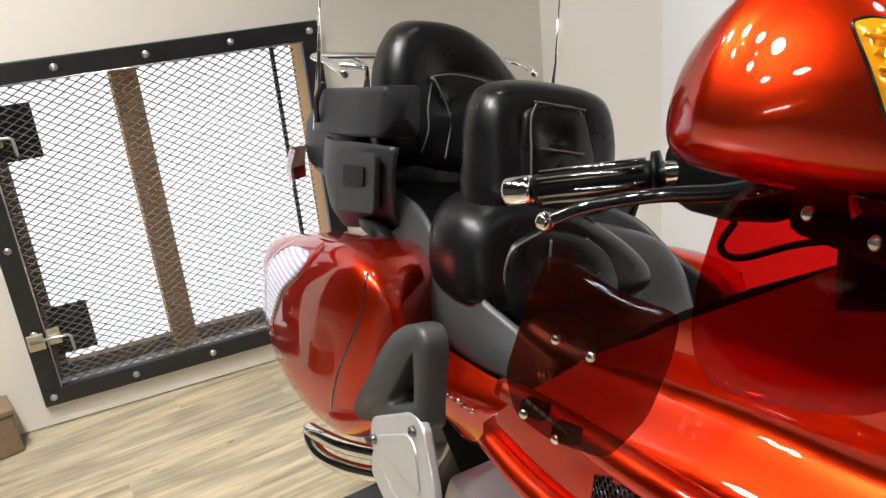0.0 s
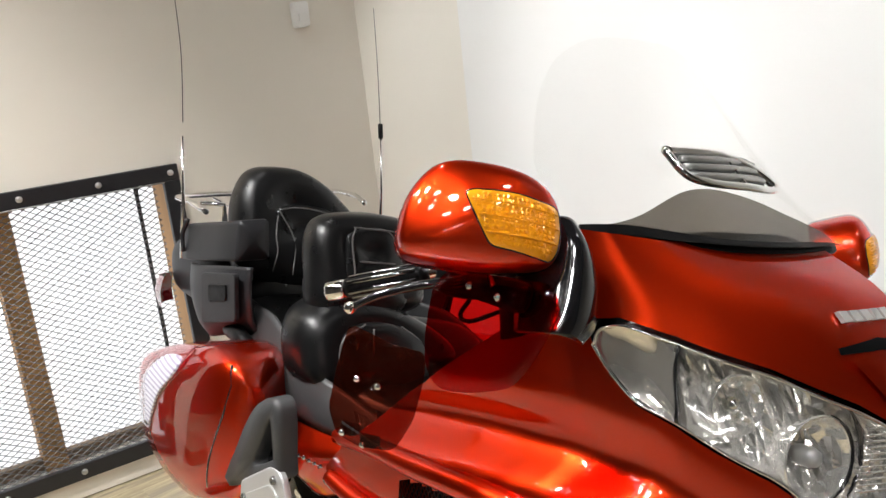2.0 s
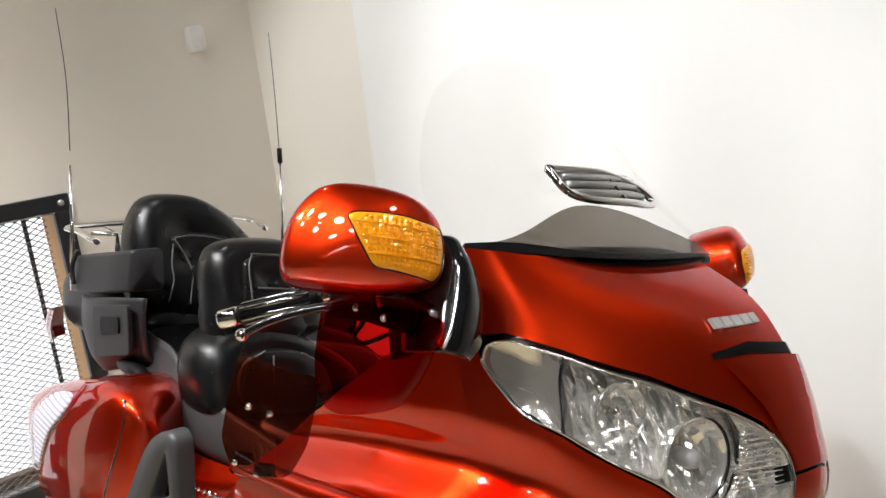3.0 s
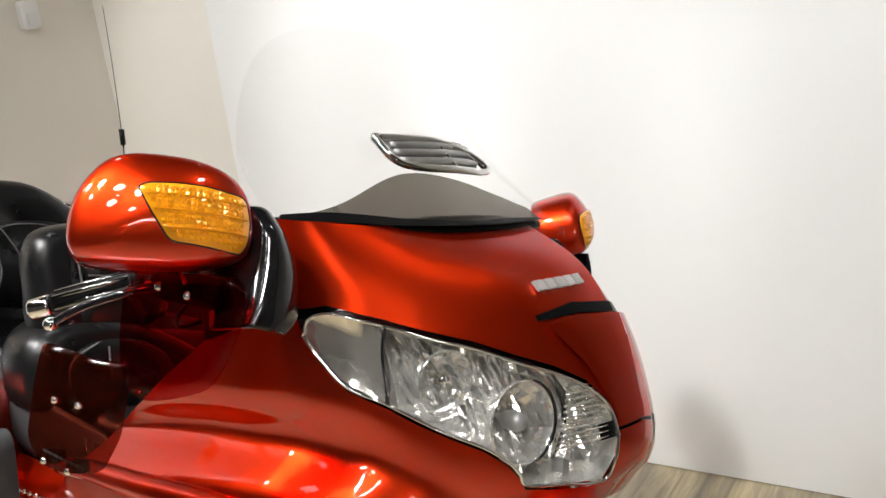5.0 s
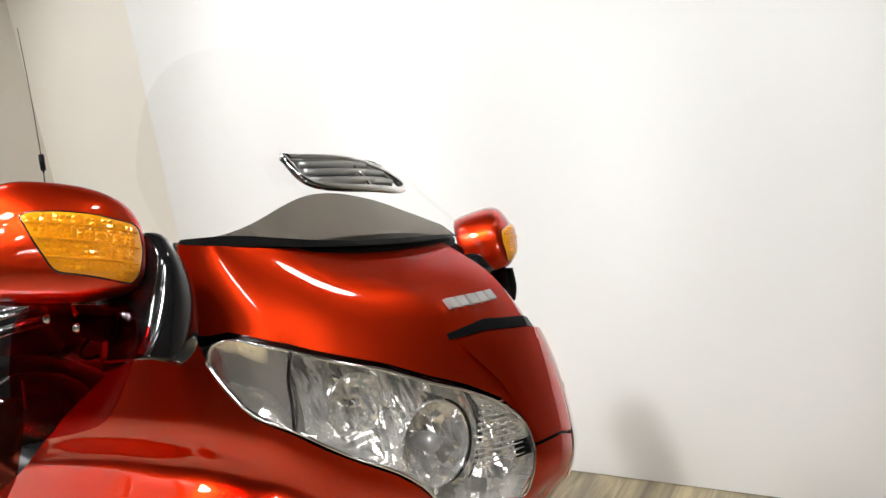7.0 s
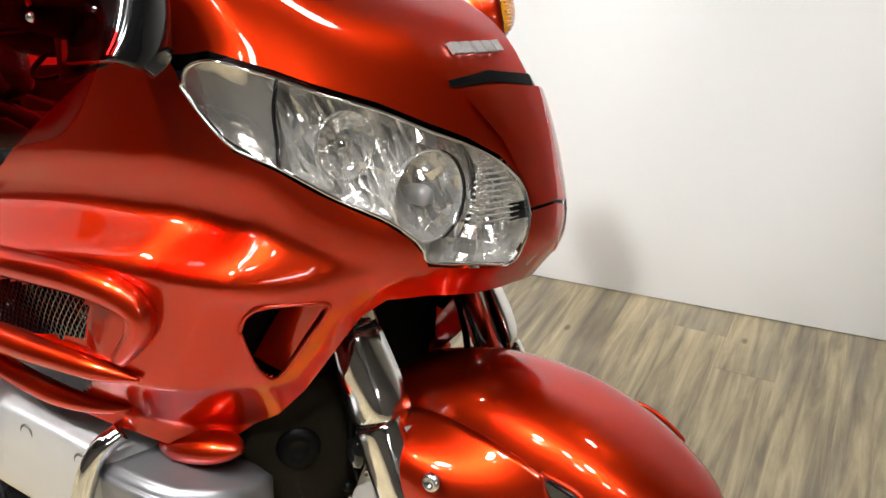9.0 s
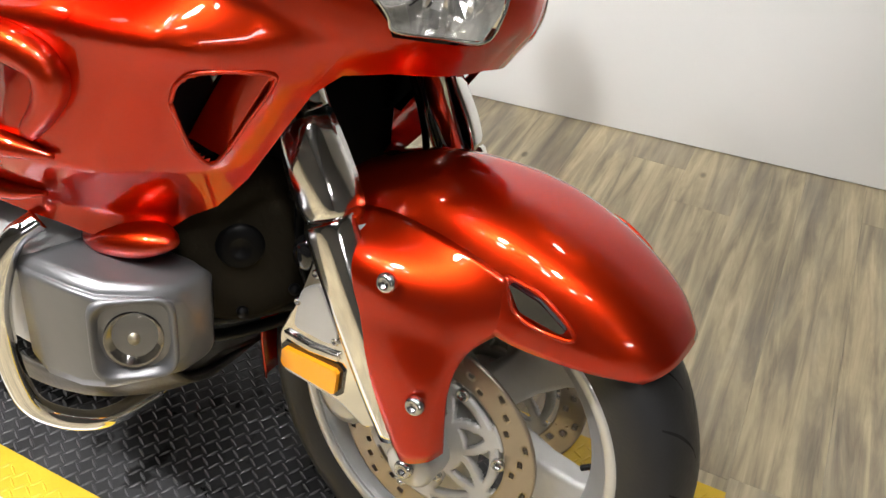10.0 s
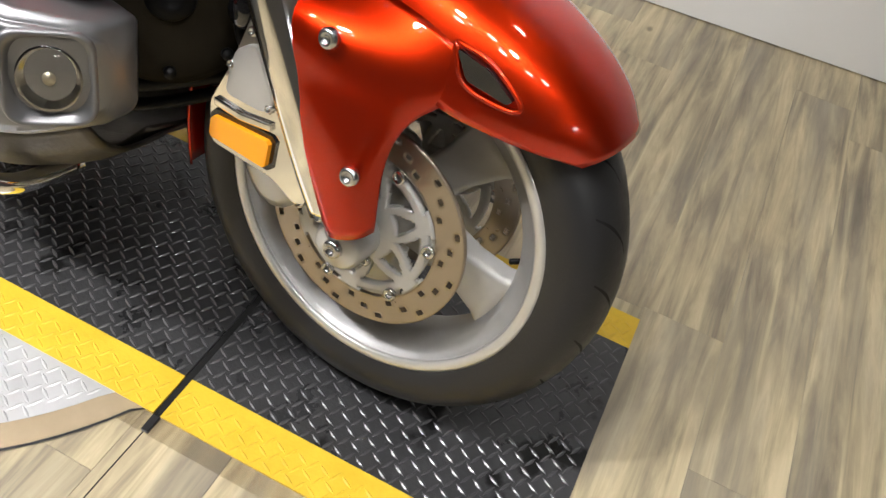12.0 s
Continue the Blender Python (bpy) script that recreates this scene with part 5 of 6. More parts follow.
# its near-black colour stands in for the shade inside the bay
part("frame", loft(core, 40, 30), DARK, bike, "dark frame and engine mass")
dash_r = [[(x, w * math.cos(a), z + h * math.sin(a)) for a in np.linspace(0, 2 * math.pi, 24, endpoint=False)] for x, w, z, h in ((-0.34, 0.30, 1.06, 0.075), (-0.42, 0.29, 1.045, 0.085), (-0.47, 0.21, 1.03, 0.06))]
part("dash", loft(dash_r, 24), PLASTIC, bike, "black dash panel behind the screen")
inner = []
for x, y0, z0, z1 in ((-0.34, -0.30, 0.88, 1.03), (-0.43, -0.305, 0.87, 1.005), (-0.49, -0.305, 0.90, 0.975), (-0.522, -0.303, 0.94, 0.962)):
    inner.append([(x, y0, z0), (x, y0 - 0.008, (z0 + z1) / 2), (x, y0, z1), (x, y0 + 0.08, z1 + 0.02), (x, y0 + 0.16, z1 - 0.02), (x, y0 + 0.16, z0)])
for g in (loft(inner, 24, 16), mirrored(loft(inner, 24, 16))):
    part("leg_shield", g, PLASTIC, bike, "black inner leg shield")

for mk in ((lambda g: g), twisted):
    # side cover below the saddle
    cov = [[(-1.185, -0.285, 0.668), (-1.09, -0.292, 0.676), (-0.99, -0.290, 0.684), (-0.89, -0.280, 0.692), (-0.79, -0.265, 0.695)],
           [(-1.188, -0.312, 0.630), (-1.09, -0.318, 0.636), (-0.99, -0.312, 0.648), (-0.89, -0.295, 0.670), (-0.788, -0.268, 0.689)],
           [(-1.182, -0.305, 0.580), (-1.09, -0.308, 0.578), (-1.00, -0.302, 0.600), (-0.90, -0.288, 0.642), (-0.785, -0.266, 0.683)],
           [(-1.150, -0.275, 0.535), (-1.075, -0.272, 0.523), (-1.005, -0.272, 0.546), (-0.91, -0.268, 0.612), (-0.780, -0.262, 0.676)]]
    c = part("side_cover", mk(patch(cov, 24, 40)), PAINT, bike, "orange side cover with chrome badge")
    shell(c, 0.004)
    for k in range(7):
        p0 = np.array([-1.112 + 0.0205 * k, -0.320 + 0.0010 * k, 0.618 + 0.0012 * k])
        part("badge_bar", mk(tube([p0, p0 + np.array([0.012, 0, 0.006])], 0.0042, 6)), CHROME, c, "raised chrome badge")
    # lower body below the saddle
    body = [[(-1.50, -0.235, 0.875), (-1.40, -0.250, 0.868), (-1.28, -0.262, 0.862), (-1.17, -0.275, 0.822), (-1.05, -0.282, 0.795), (-0.95, -0.262, 0.768), (-0.88, -0.24, 0.740)],
            [(-1.49, -0.252, 0.82), (-1.38, -0.270, 0.81), (-1.27, -0.284, 0.790), (-1.16, -0.298, 0.765), (-1.05, -0.300, 0.745), (-0.95, -0.285, 0.728), (-0.87, -0.255, 0.712)],
            [(-1.47, -0.250, 0.76), (-1.35, -0.265, 0.735), (-1.25, -0.282, 0.715), (-1.16, -0.296, 0.705), (-1.05, -0.300, 0.700), (-0.95, -0.288, 0.700), (-0.86, -0.26, 0.695)],
            [(-1.46, -0.240, 0.72), (-1.34, -0.250, 0.690), (-1.24, -0.265, 0.672), (-1.16, -0.275, 0.664), (-1.05, -0.278, 0.672), (-0.95, -0.272, 0.682), (-0.85, -0.255, 0.688)]]
    shell(part("seat_side", mk(patch(body, 14, 40)), SATIN, bike, "dark grey body panel under the saddle"), 0.006)
    # grab rail
    part("grab_rail", mk(tube([(-1.56, -0.255, 0.79), (-1.455, -0.290, 0.797), (-1.36, -0.304, 0.800), (-1.25, -0.304, 0.756), (-1.205, -0.292, 0.725)], (0.010, 0.018, 0.019, 0.016, 0.014), 14, 30)), PLASTIC, bike, "black grab rail beside the seat")

    # -- panniers --
    bag_r = []
    for x, y0, y1, z0, z1, k in BAG:
        ym, zm, hy, hz = (y0 + y1) / 2, (z0 + z1) / 2, abs(y1 - y0) / 2, (z1 - z0) / 2
        bag_r.append([(x, ym - hy * np.sign(math.cos(a)) * abs(math.cos(a)) ** 0.55, zm + hz * np.sign(math.sin(a)) * abs(math.sin(a)) ** 0.65 + 0.02 * math.cos(a)) for a in np.linspace(0, 2 * math.pi, 36, endpoint=False)])
    bag = part("pannier", mk(loft(bag_r, 36, 40)), PAINT, bike, "orange metallic pannier")
    seam_z = np.linspace(0.53, 0.815, 16)
    seam_x = np.interp(seam_z, [0.53, 0.60, 0.71, 0.78, 0.815], [-1.225, -1.190, -1.135, -1.115, -1.130])
    part("lid_seam", mk(tube([(x, bag_y(x, z) - 0.0005, z) for x, z in zip(seam_x, seam_z)], 0.0022, 6)), GLOSS_BLACK, bag)
    clear = [(-1.620, 0.665), (-1.515, 0.742), (-1.400, 0.775), (-1.350, 0.775), (-1.375, 0.735), (-1.455, 0.675), (-1.520, 0.605), (-1.560, 0.560), (-1.680, 0.560)]
    rim = np.array(clear) + (np.array(clear) - np.mean(clear, 0)) * 0.22
    for nm, o, dy, mt, lab in (("lens_border", rim, 0.0035, RED_LENS, "dark red lens border"), ("clear_lens", np.array(clear), 0.0065, RIBBED, "ribbed clear lamp section")):
        o = catmull(np.vstack([o, o[:1]]), 60)[:-1]
        oc = o.mean(0)
        rr = [[(x, bag_y(x, z) - dy * (1.0 if sc < 1 else 0.2), z) for x, z in oc + (o - oc) * sc] for sc in (1.0, 0.96, 0.8, 0.6, 0.4, 0.2, 0.02)]
        part(nm, mk((np.array(rr).reshape(-1, 3), grid_faces(7, len(o), loop_v=True))), mt, bag, lab)
    # silver guard behind the pegs
    outer = closed_line([(-0.932, 0.806), (-0.908, 0.800), (-0.900, 0.770), (-0.902, 0.700), (-0.908, 0.660), (-1.000, 0.622), (-1.095, 0.580), (-1.158, 0.556), (-1.138, 0.600), (-1.100, 0.650), (-1.038, 0.733), (-0.985, 0.784)], 48)
    hole = closed_line([(-0.940, 0.764), (-0.932, 0.752), (-0.926, 0.700), (-0.934, 0.690), (-0.998, 0.657), (-1.008, 0.664), (-0.985, 0.700)], 48)
    hc = hole.mean(0)
    loops = []
    for o, w in ((outer, -0.405), (outer, -0.432), (hc + (outer - hc) * 0.96, -0.441), (hc + (hole - hc) * 1.10, -0.443), (hole, -0.438), (hole, -0.405)):
        a = np.arctan2(o[:, 1] - hc[1], o[:, 0] - hc[0])
        q = np.argsort(a)
        th = np.linspace(-math.pi, math.pi, 64, endpoint=False)
        loops.append([(np.interp(t_, a[q], o[q, 0], period=2 * math.pi), w, np.interp(t_, a[q], o[q, 1], period=2 * math.pi)) for t_ in th])
    gp = part("pannier_guard", mk((np.array(loops).reshape(-1, 3), grid_faces(6, 64, loop_v=True))), SATIN, bike, "dark grey guard with a triangular opening")
    part("guard_opening", mk(prism([(-0.93, 0.775), (-0.92, 0.685), (-1.015, 0.650)], "y", -0.412, -0.404)), GLOSS_BLACK, gp, smooth=False)
    # passenger board
    pl = rounded([(-1.066, 0.572), (-1.062, 0.606), (-0.930, 0.682), (-0.892, 0.680), (-0.848, 0.590), (-0.860, 0.510), (-1.050, 0.545)], 0.02, 5)
    pb = part("passenger_board", mk(prism(pl, "y", -0.445, -0.430)), ALU, bike, "silver folded passenger footboard", smooth=False)
    soften(pb, 0.004)
    inn = rounded([(-1.035, 0.590), (-0.930, 0.648), (-0.905, 0.640), (-0.885, 0.575), (-1.025, 0.570)], 0.012, 4)
    soften(part("board_inset", mk(prism(inn, "y", -0.4485, -0.444)), ALU, pb, smooth=False), 0.002)
    for q in ((-1.045, 0.578), (-0.915, 0.660), (-0.880, 0.555)):
        g = bolt((q[0], -0.445, q[1]), (0, -1, 0), 0.008, pb)
    part("board_rail", mk(prism(rounded([(-1.065, 0.545), (-0.885, 0.480), (-0.885, 0.435), (-1.065, 0.505)], 0.006, 3), "y", -0.44, -0.415)), ALU, pb, smooth=False)
    # crash bars and silencer
    bar = part("crash_bar", mk(tube([(-1.04, -0.38, 0.490), (-1.14, -0.445, 0.468), (-1.225, -0.47, 0.455), (-1.285, -0.468, 0.468), (-1.225, -0.47, 0.492), (-1.14, -0.45, 0.510), (-1.04, -0.39, 0.530)], 0.013, 14, 50)), CHROME, bike, "bright chrome rear crash bar")
    part("silencer", mk(tube([(-0.95, -0.24, 0.22), (-1.2, -0.24, 0.235), (-1.5, -0.20, 0.25), (-1.85, -0.20, 0.27)], (0.035, 0.045, 0.062, 0.062), 24, 24)), CHROME, bike, "chrome silencer")
    # -- engine side --
    hd = []
    for x, w in ((-0.40, 0.6), (-0.42, 0.9), (-0.47, 1.0), (-0.70, 1.0), (-0.93, 1.0), (-0.965, 0.9), (-0.98, 0.6)):
        hd.append([(x, -0.20, 0.47 + 0.075 * w), (x, -0.32 - 0.015 * w, 0.47 + 0.075 * w), (x, -0.340 - 0.020 * w, 0.47 + 0.05 * w), (x, -0.340 - 0.020 * w, 0.47 - 0.06 * w), (x, -0.31 - 0.02 * w, 0.47 - 0.085 * w), (x, -0.20, 0.47 - 0.09 * w)])
    head = part("cylinder_head", mk(loft(hd, 30)), ALU, bike, "silver cast cylinder head cover")
    for q in ((-0.50, 0.535), (-0.62, 0.535), (-0.56, 0.46), (-0.75, 0.54), (-0.87, 0.54)):
        g = lathe([(0.0, -0.002), (0.010, -0.002), (0.013, 0.001), (0.015, 0.0), (0.015, -0.006), (0.0, -0.006)], 20, closed=False)
        part("cap_screw", mk((np.array(g[0]) * np.array([1, -1, 1]) + np.array([q[0], -0.360, q[1] - 0.02]), g[1])), ENGINE, head)
    part("head_trim", mk(prism(rounded([(-0.76, 0.59), (-0.70, 0.60), (-0.70, 0.48), (-0.74, 0.47)], 0.008, 3), "y", -0.385, -0.36)), ALU, head, smooth=False)
    # engine guard hoop
    part("engine_guard", mk(tube([(-0.44, -0.335, 0.575), (-0.452, -0.365, 0.555), (-0.465, -0.380, 0.505), (-0.475, -0.385, 0.44), (-0.475, -0.380, 0.35), (-0.465, -0.360, 0.285), (-0.43, -0.30, 0.245), (-0.42, -0.20, 0.235)], 0.0145, 14, 50)), CHROME, bike, "chrome engine guard hoop")
    # fog lamp housing
    fr = []
    for x, ya, yb, za, zb in ((-0.462, -0.29, -0.352, 0.400, 0.515), (-0.452, -0.275, -0.366, 0.385, 0.534), (-0.41, -0.27, -0.376, 0.380, 0.545), (-0.35, -0.262, -0.376, 0.392, 0.550), (-0.318, -0.255, -0.370, 0.402, 0.549), (-0.288, -0.25, -0.344, 0.410, 0.546), (-0.262, -0.25, -0.316, 0.418, 0.541), (-0.255, -0.26, -0.304, 0.428, 0.533)):
        fr.append([(x, q[0], q[1]) for q in rounded([(ya, za), (yb, za), (yb, zb), (ya, zb)], 0.020, 5)])
    fog = part("fog_lamp", mk(loft(fr, 40)), GREY_ALU, bike, "silver fog lamp housing")
    m = Matrix.Translation((-0.290, -0.346, 0.480)) @ Vector((0.72, -0.69, 0.08)).to_track_quat("Z", "Y").to_matrix().to_4x4() @ Matrix.Diagonal((0.80, 0.92, 0.9, 1))
    sq = [tuple(q) for q in closed_line(rounded([(-0.060, -0.060), (0.060, -0.060), (0.060, 0.060), (-0.060, 0.060)], 0.030, 5), 40)]
    face = [[(x * k, y * k, w) for x, y in sq] for k, w in ((1.0, -0.016), (0.98, 0.003), (0.93, 0.008), (0.87, 0.006))]
    face += [[(r_ * math.cos(math.atan2(y, x)), r_ * math.sin(math.atan2(y, x)), w) for x, y in sq] for r_, w in ((0.047, -0.006), (0.045, -0.014))]
    part("lamp_bezel", mk(moved((np.array(face).reshape(-1, 3), grid_faces(6, 40, loop_v=True)), m)), GREY_ALU, fog)
    part("lamp_recess", mk(moved(lathe([(0.047, -0.007), (0.045, -0.012), (0.0, -0.015)], 40, "z", False), m)), GLOSS_BLACK, fog)
    part("lamp_bowl", mk(moved(lathe([(0.0, -0.011), (0.020, -0.008), (0.036, 0.002), (0.040, 0.004), (0.041, -0.010)], 36, "z", False), m)), DARK_CHROME, fog)
    part("lamp_glass", mk(moved(lathe([(0.0, 0.009), (0.025, 0.0075), (0.038, 0.004), (0.0405, 0.002)], 36, "z", False), m)), LENS, fog)
    part("lamp_bulb", mk(moved(lathe([(0.0, 0.004), (0.008, 0.003), (0.009, -0.006), (0.0, -0.008)], 20, "z", False), m)), BRASS, fog)
    # lower pan
    pan = [[(-0.66, -0.31, 0.30), (-0.50, -0.325, 0.315), (-0.40, -0.305, 0.340), (-0.325, -0.27, 0.370)],
           [(-0.66, -0.30, 0.235), (-0.50, -0.305, 0.265), (-0.40, -0.275, 0.290), (-0.32, -0.235, 0.325)],
           [(-0.66, -0.22, 0.185), (-0.50, -0.22, 0.21), (-0.40, -0.19, 0.245), (-0.335, -0.16, 0.290)],
           [(-0.66, 0.0, 0.17), (-0.50, 0.0, 0.19), (-0.40, 0.0, 0.230), (-0.345, 0.0, 0.285)]]
    shell(part("belly_pan", mk(patch(pan, 16, 20)), ENGINE, bike, "cast lower engine pan"), 0.006)
    lip = []
    for w, dx, dy, dz in ((-0.075, 0.2, 0.2, 0.2), (-0.06, 0.6, 0.6, 0.6), (-0.03, 0.9, 0.95, 0.9), (0.0, 1.0, 1.0, 1.0), (0.03, 0.9, 0.9, 0.9), (0.055, 0.6, 0.6, 0.6), (0.07, 0.15, 0.2, 0.2)):
        lip.append([(-0.345 + w, -0.290 + 0.034 * dy * math.cos(a), 0.567 + 0.25 * w + 0.024 * dz * math.sin(a)) for a in np.linspace(0, 2 * math.pi, 16, endpoint=False)])
    part("lower_cowl", mk(loft(lip, 16, 20)), PAINT, bike)

    # -- deflectors --
    def bend(outline, y0, k, mat, nm, lab, place=mk):
        o = catmull(np.array(outline + outline[:1]), 80)[:-1]
        ctr = o.mean(0)
        rr = []
        for sc in (1.0, 0.75, 0.5, 0.25, 0.02):
            q = ctr + (o - ctr) * sc
            rr.append([(x, y0 - k * (x - ctr[0]) ** 2 + 0.10 * (z - ctr[1]), z) for x, z in q])
        return shell(part(nm, place((np.array(rr).reshape(-1, 3), grid_faces(5, len(o), loop_v=True))), mat, bike, lab), 0.0045)

    def leg_place(geo):
        """From the deflector's own plane (u along, w outwards, v up) to the motorcycle's frame."""
        v = np.array(geo[0], float)
        e1, e3 = np.array([0.955, 0.296, 0.0]), np.array([-0.0433, 0.140, 0.9892])
        e2 = np.cross(e3, e1)
        w = np.array([-0.570, -0.314, 1.021]) + np.outer(v[:, 0], e1) + np.outer(v[:, 1], e2) + np.outer(v[:, 2], e3)
        return mk(moved((w, geo[1]), TO_BIKE))

    leg_line = rounded([(-0.04, 0.014), (-0.02, 0.069), (0.017, 0.059), (0.048, 0.049), (0.099, 0.042), (0.097, 0.008), (0.083, -0.046), (0.055, -0.089), (0.002, -0.092), (-0.04, -0.082), (-0.056, -0.049)], 0.012, 5)
    d1 = bend(leg_line, 0.0, -0.6, SMOKE, "leg_deflector", "smoked red acrylic leg wind deflector", leg_place)
    for x, z in ((0.0, 0.0), (0.034, -0.006), (-0.030, -0.078), (0.004, -0.090)):
        g = lathe([(0.0, -0.0045), (0.0030, -0.0045), (0.0048, -0.002), (0.0048, 0.0), (0.0, 0.0)], 16, closed=False)
        part("screw", leg_place((np.array(g[0]) + np.array([x, -0.004, z]), g[1])), CHROME, d1)
    for x, z in ((-0.030, -0.078), (0.004, -0.090)):
        soften(part("deflector_foot", leg_place(box(x - 0.012, x + 0.012, 0.004, 0.020, z - 0.008, z + 0.006)), PLASTIC, d1, smooth=False), 0.002)
    for k in range(9):
        x, z = -0.028 + 0.0075 * k, -0.062 - 0.0030 * k
        part("print_bar", leg_place(prism([(x, z), (x + 0.0055, z - 0.002), (x + 0.0055, z - 0.0055), (x, z - 0.0035)], "y", -0.0062, -0.0056)), GREY_PLASTIC, d1, smooth=False)
    shell(part("cowl_infill", mk(patch([[(-0.400, -0.385, 1.120), (-0.350, -0.392, 1.122), (-0.310, -0.375, 1.122)], [(-0.385, -0.400, 1.080), (-0.345, -0.407, 1.085), (-0.300, -0.377, 1.088)], [(-0.370, -0.410, 1.035), (-0.335, -0.410, 1.047), (-0.305, -0.387, 1.062)]], 12, 12)), PLASTIC, fairing), 0.010)
    if mk is not twisted:
        def swept(geo):
            return drawn_out(geo, lambda c: -0.03 * min(1.1, max(0.0, (-0.867 - c) / 0.213)))
        upper = [(-0.460, 1.085), (-0.445, 1.104), (-0.42, 1.112), (-0.30, 1.122), (-0.262, 1.122), (-0.245, 1.10), (-0.262, 1.06), (-0.30, 1.010), (-0.345, 0.988), (-0.42, 0.972), (-0.455, 0.988), (-0.465, 1.03)]
        d2 = bend(upper, -0.445, 0.5, RED_ACRYLIC, "upper_deflector", "clear red acrylic upper wind deflector", swept)
        for x, z in ((-0.335, 1.098), (-0.385, 1.103)):
            g = lathe([(0.0, -0.005), (0.003, -0.005), (0.005, -0.002), (0.005, 0.0), (0.0, 0.0)], 16, closed=False)
            part("screw", swept((np.array(g[0]) + np.array([x, -0.449, z]), g[1])), BOLT, d2)
        part("deflector_bracket", swept(loft([[(x, -0.435, z) for x, z in rounded([(-0.41, 1.085), (-0.31, 1.08), (-0.30, 1.115), (-0.41, 1.118)], 0.01, 3)], [(x, -0.425, z) for x, z in rounded([(-0.41, 1.085), (-0.31, 1.08), (-0.30, 1.115), (-0.41, 1.118)], 0.01, 3)]], 12)), PLASTIC, d2)
        part("bracket_post", swept(tube([(-0.36, -0.43, 1.105), (-0.38, -0.425, 1.14)], 0.007, 10)), BRASS, d2)

    # -- handlebar side --
    grip = part("handlebar", mk(tube([(-0.40, -0.14, 1.03), (-0.50, -0.20, 1.072), (-0.58, -0.255, 1.082), (-0.653, -0.314, 1.062)], 0.0125, 14, 24)), CHROME, bike, "chrome handlebar with ribbed grip")
    g0, g1 = np.array([-0.653, -0.314, 1.062]), np.array([-0.773, -0.416, 1.023])
    gd_ = (g1 - g0) / np.linalg.norm(g1 - g0)
    ga = np.cross(gd_, [0, 0, 1.0])
    ga /= np.linalg.norm(ga)
    gb = np.cross(ga, gd_)
    part("grip", mk(tube([g0, g0 + gd_ * 0.128], (0.0152, 0.0158, 0.0152), 20, 12)), PLASTIC, grip, "chrome and rubber ribbed grip")
    for k in range(6):
        o = 0.0146 * (math.cos(k * math.pi / 3 + 0.4) * ga + math.sin(k * math.pi / 3 + 0.4) * gb)
        part("grip_rib", mk(tube([g0 + gd_ * 0.010 + o, g0 + gd_ * 0.06 + o * 1.02, g0 + gd_ * 0.122 + o], 0.0042, 8)), DARK_CHROME, grip)
    part("bar_end", mk(tube([g0 + gd_ * 0.130, g0 + gd_ * 0.134, g1 - gd_ * 0.003, g1], (0.0135, 0.0155, 0.0155, 0.0135), 24)), CHROME, grip)
    part("grip_flange", mk(tube([g0 - gd_ * 0.004, g0 + gd_ * 0.003], 0.024, 24)), PLASTIC, grip)
    sw = []
    for x, y, s in ((-0.640, -0.306, 0.026), (-0.625, -0.294, 0.036), (-0.595, -0.272, 0.040), (-0.565, -0.250, 0.036), (-0.54, -0.228, 0.022)):
        sw.append([(x + 0.85 * s * math.cos(a), y - 0.3 * s * math.cos(a), 1.068 + 1.05 * s * np.sign(math.sin(a)) * abs(math.sin(a)) ** 0.7) for a in np.linspace(0, 2 * math.pi, 18, endpoint=False)])
    part("switch_box", mk(loft(sw, 18)), PLASTIC, grip, "black switch box")
    for x, y, z in ((-0.650, -0.285, 1.085), (-0.640, -0.270, 1.060), (-0.60, -0.26, 1.112)):
        part("switch", mk(loft([[(x + dx, y + 0.010 * math.cos(a), z + 0.008 * math.sin(a)) for a in np.linspace(0, 2 * math.pi, 10, endpoint=False)] for dx in (0.012, -0.008)], 10)), GLOSS_BLACK, grip)
    part("brake_lever", mk(tube([(-0.535, -0.275, 1.078), (-0.550, -0.325, 1.068), (-0.580, -0.380, 1.062), (-0.620, -0.420, 1.046), (-0.650, -0.446, 1.026)], (0.011, 0.0085, 0.0070, 0.0062, 0.0055), 12, 30)), GLOSS_BLACK, grip, "gloss black brake lever")
    part("lever_ball", mk(moved(lathe([(0.0, 0.0095), (0.005, 0.0082), (0.0082, 0.005), (0.0095, 0.0), (0.0082, -0.005), (0.005, -0.0082), (0.0, -0.0095)], 20, "z", False), Matrix.Translation((-0.652, -0.448, 1.025)))), CHROME, grip)
    part("reservoir", mk(loft([[(-0.50 + 0.035 * math.cos(a), -0.255 + 0.03 * math.sin(a), z) for a in np.linspace(0, 2 * math.pi, 18, endpoint=False)] for z in (1.075, 1.08, 1.112, 1.116)], 18)), PLASTIC, grip)
    part("cable", mk(tube([(-0.56, -0.30, 1.035), (-0.55, -0.325, 1.018), (-0.53, -0.32, 1.012), (-0.50, -0.27, 1.03), (-0.45, -0.20, 1.04)], 0.0035, 8, 24)), PLASTIC, grip)
    part("cable", mk(tube([(-0.51, -0.25, 1.07), (-0.46, -0.27, 1.10), (-0.42, -0.24, 1.08), (-0.40, -0.18, 1.02)], 0.004, 8, 24)), PLASTIC, grip)

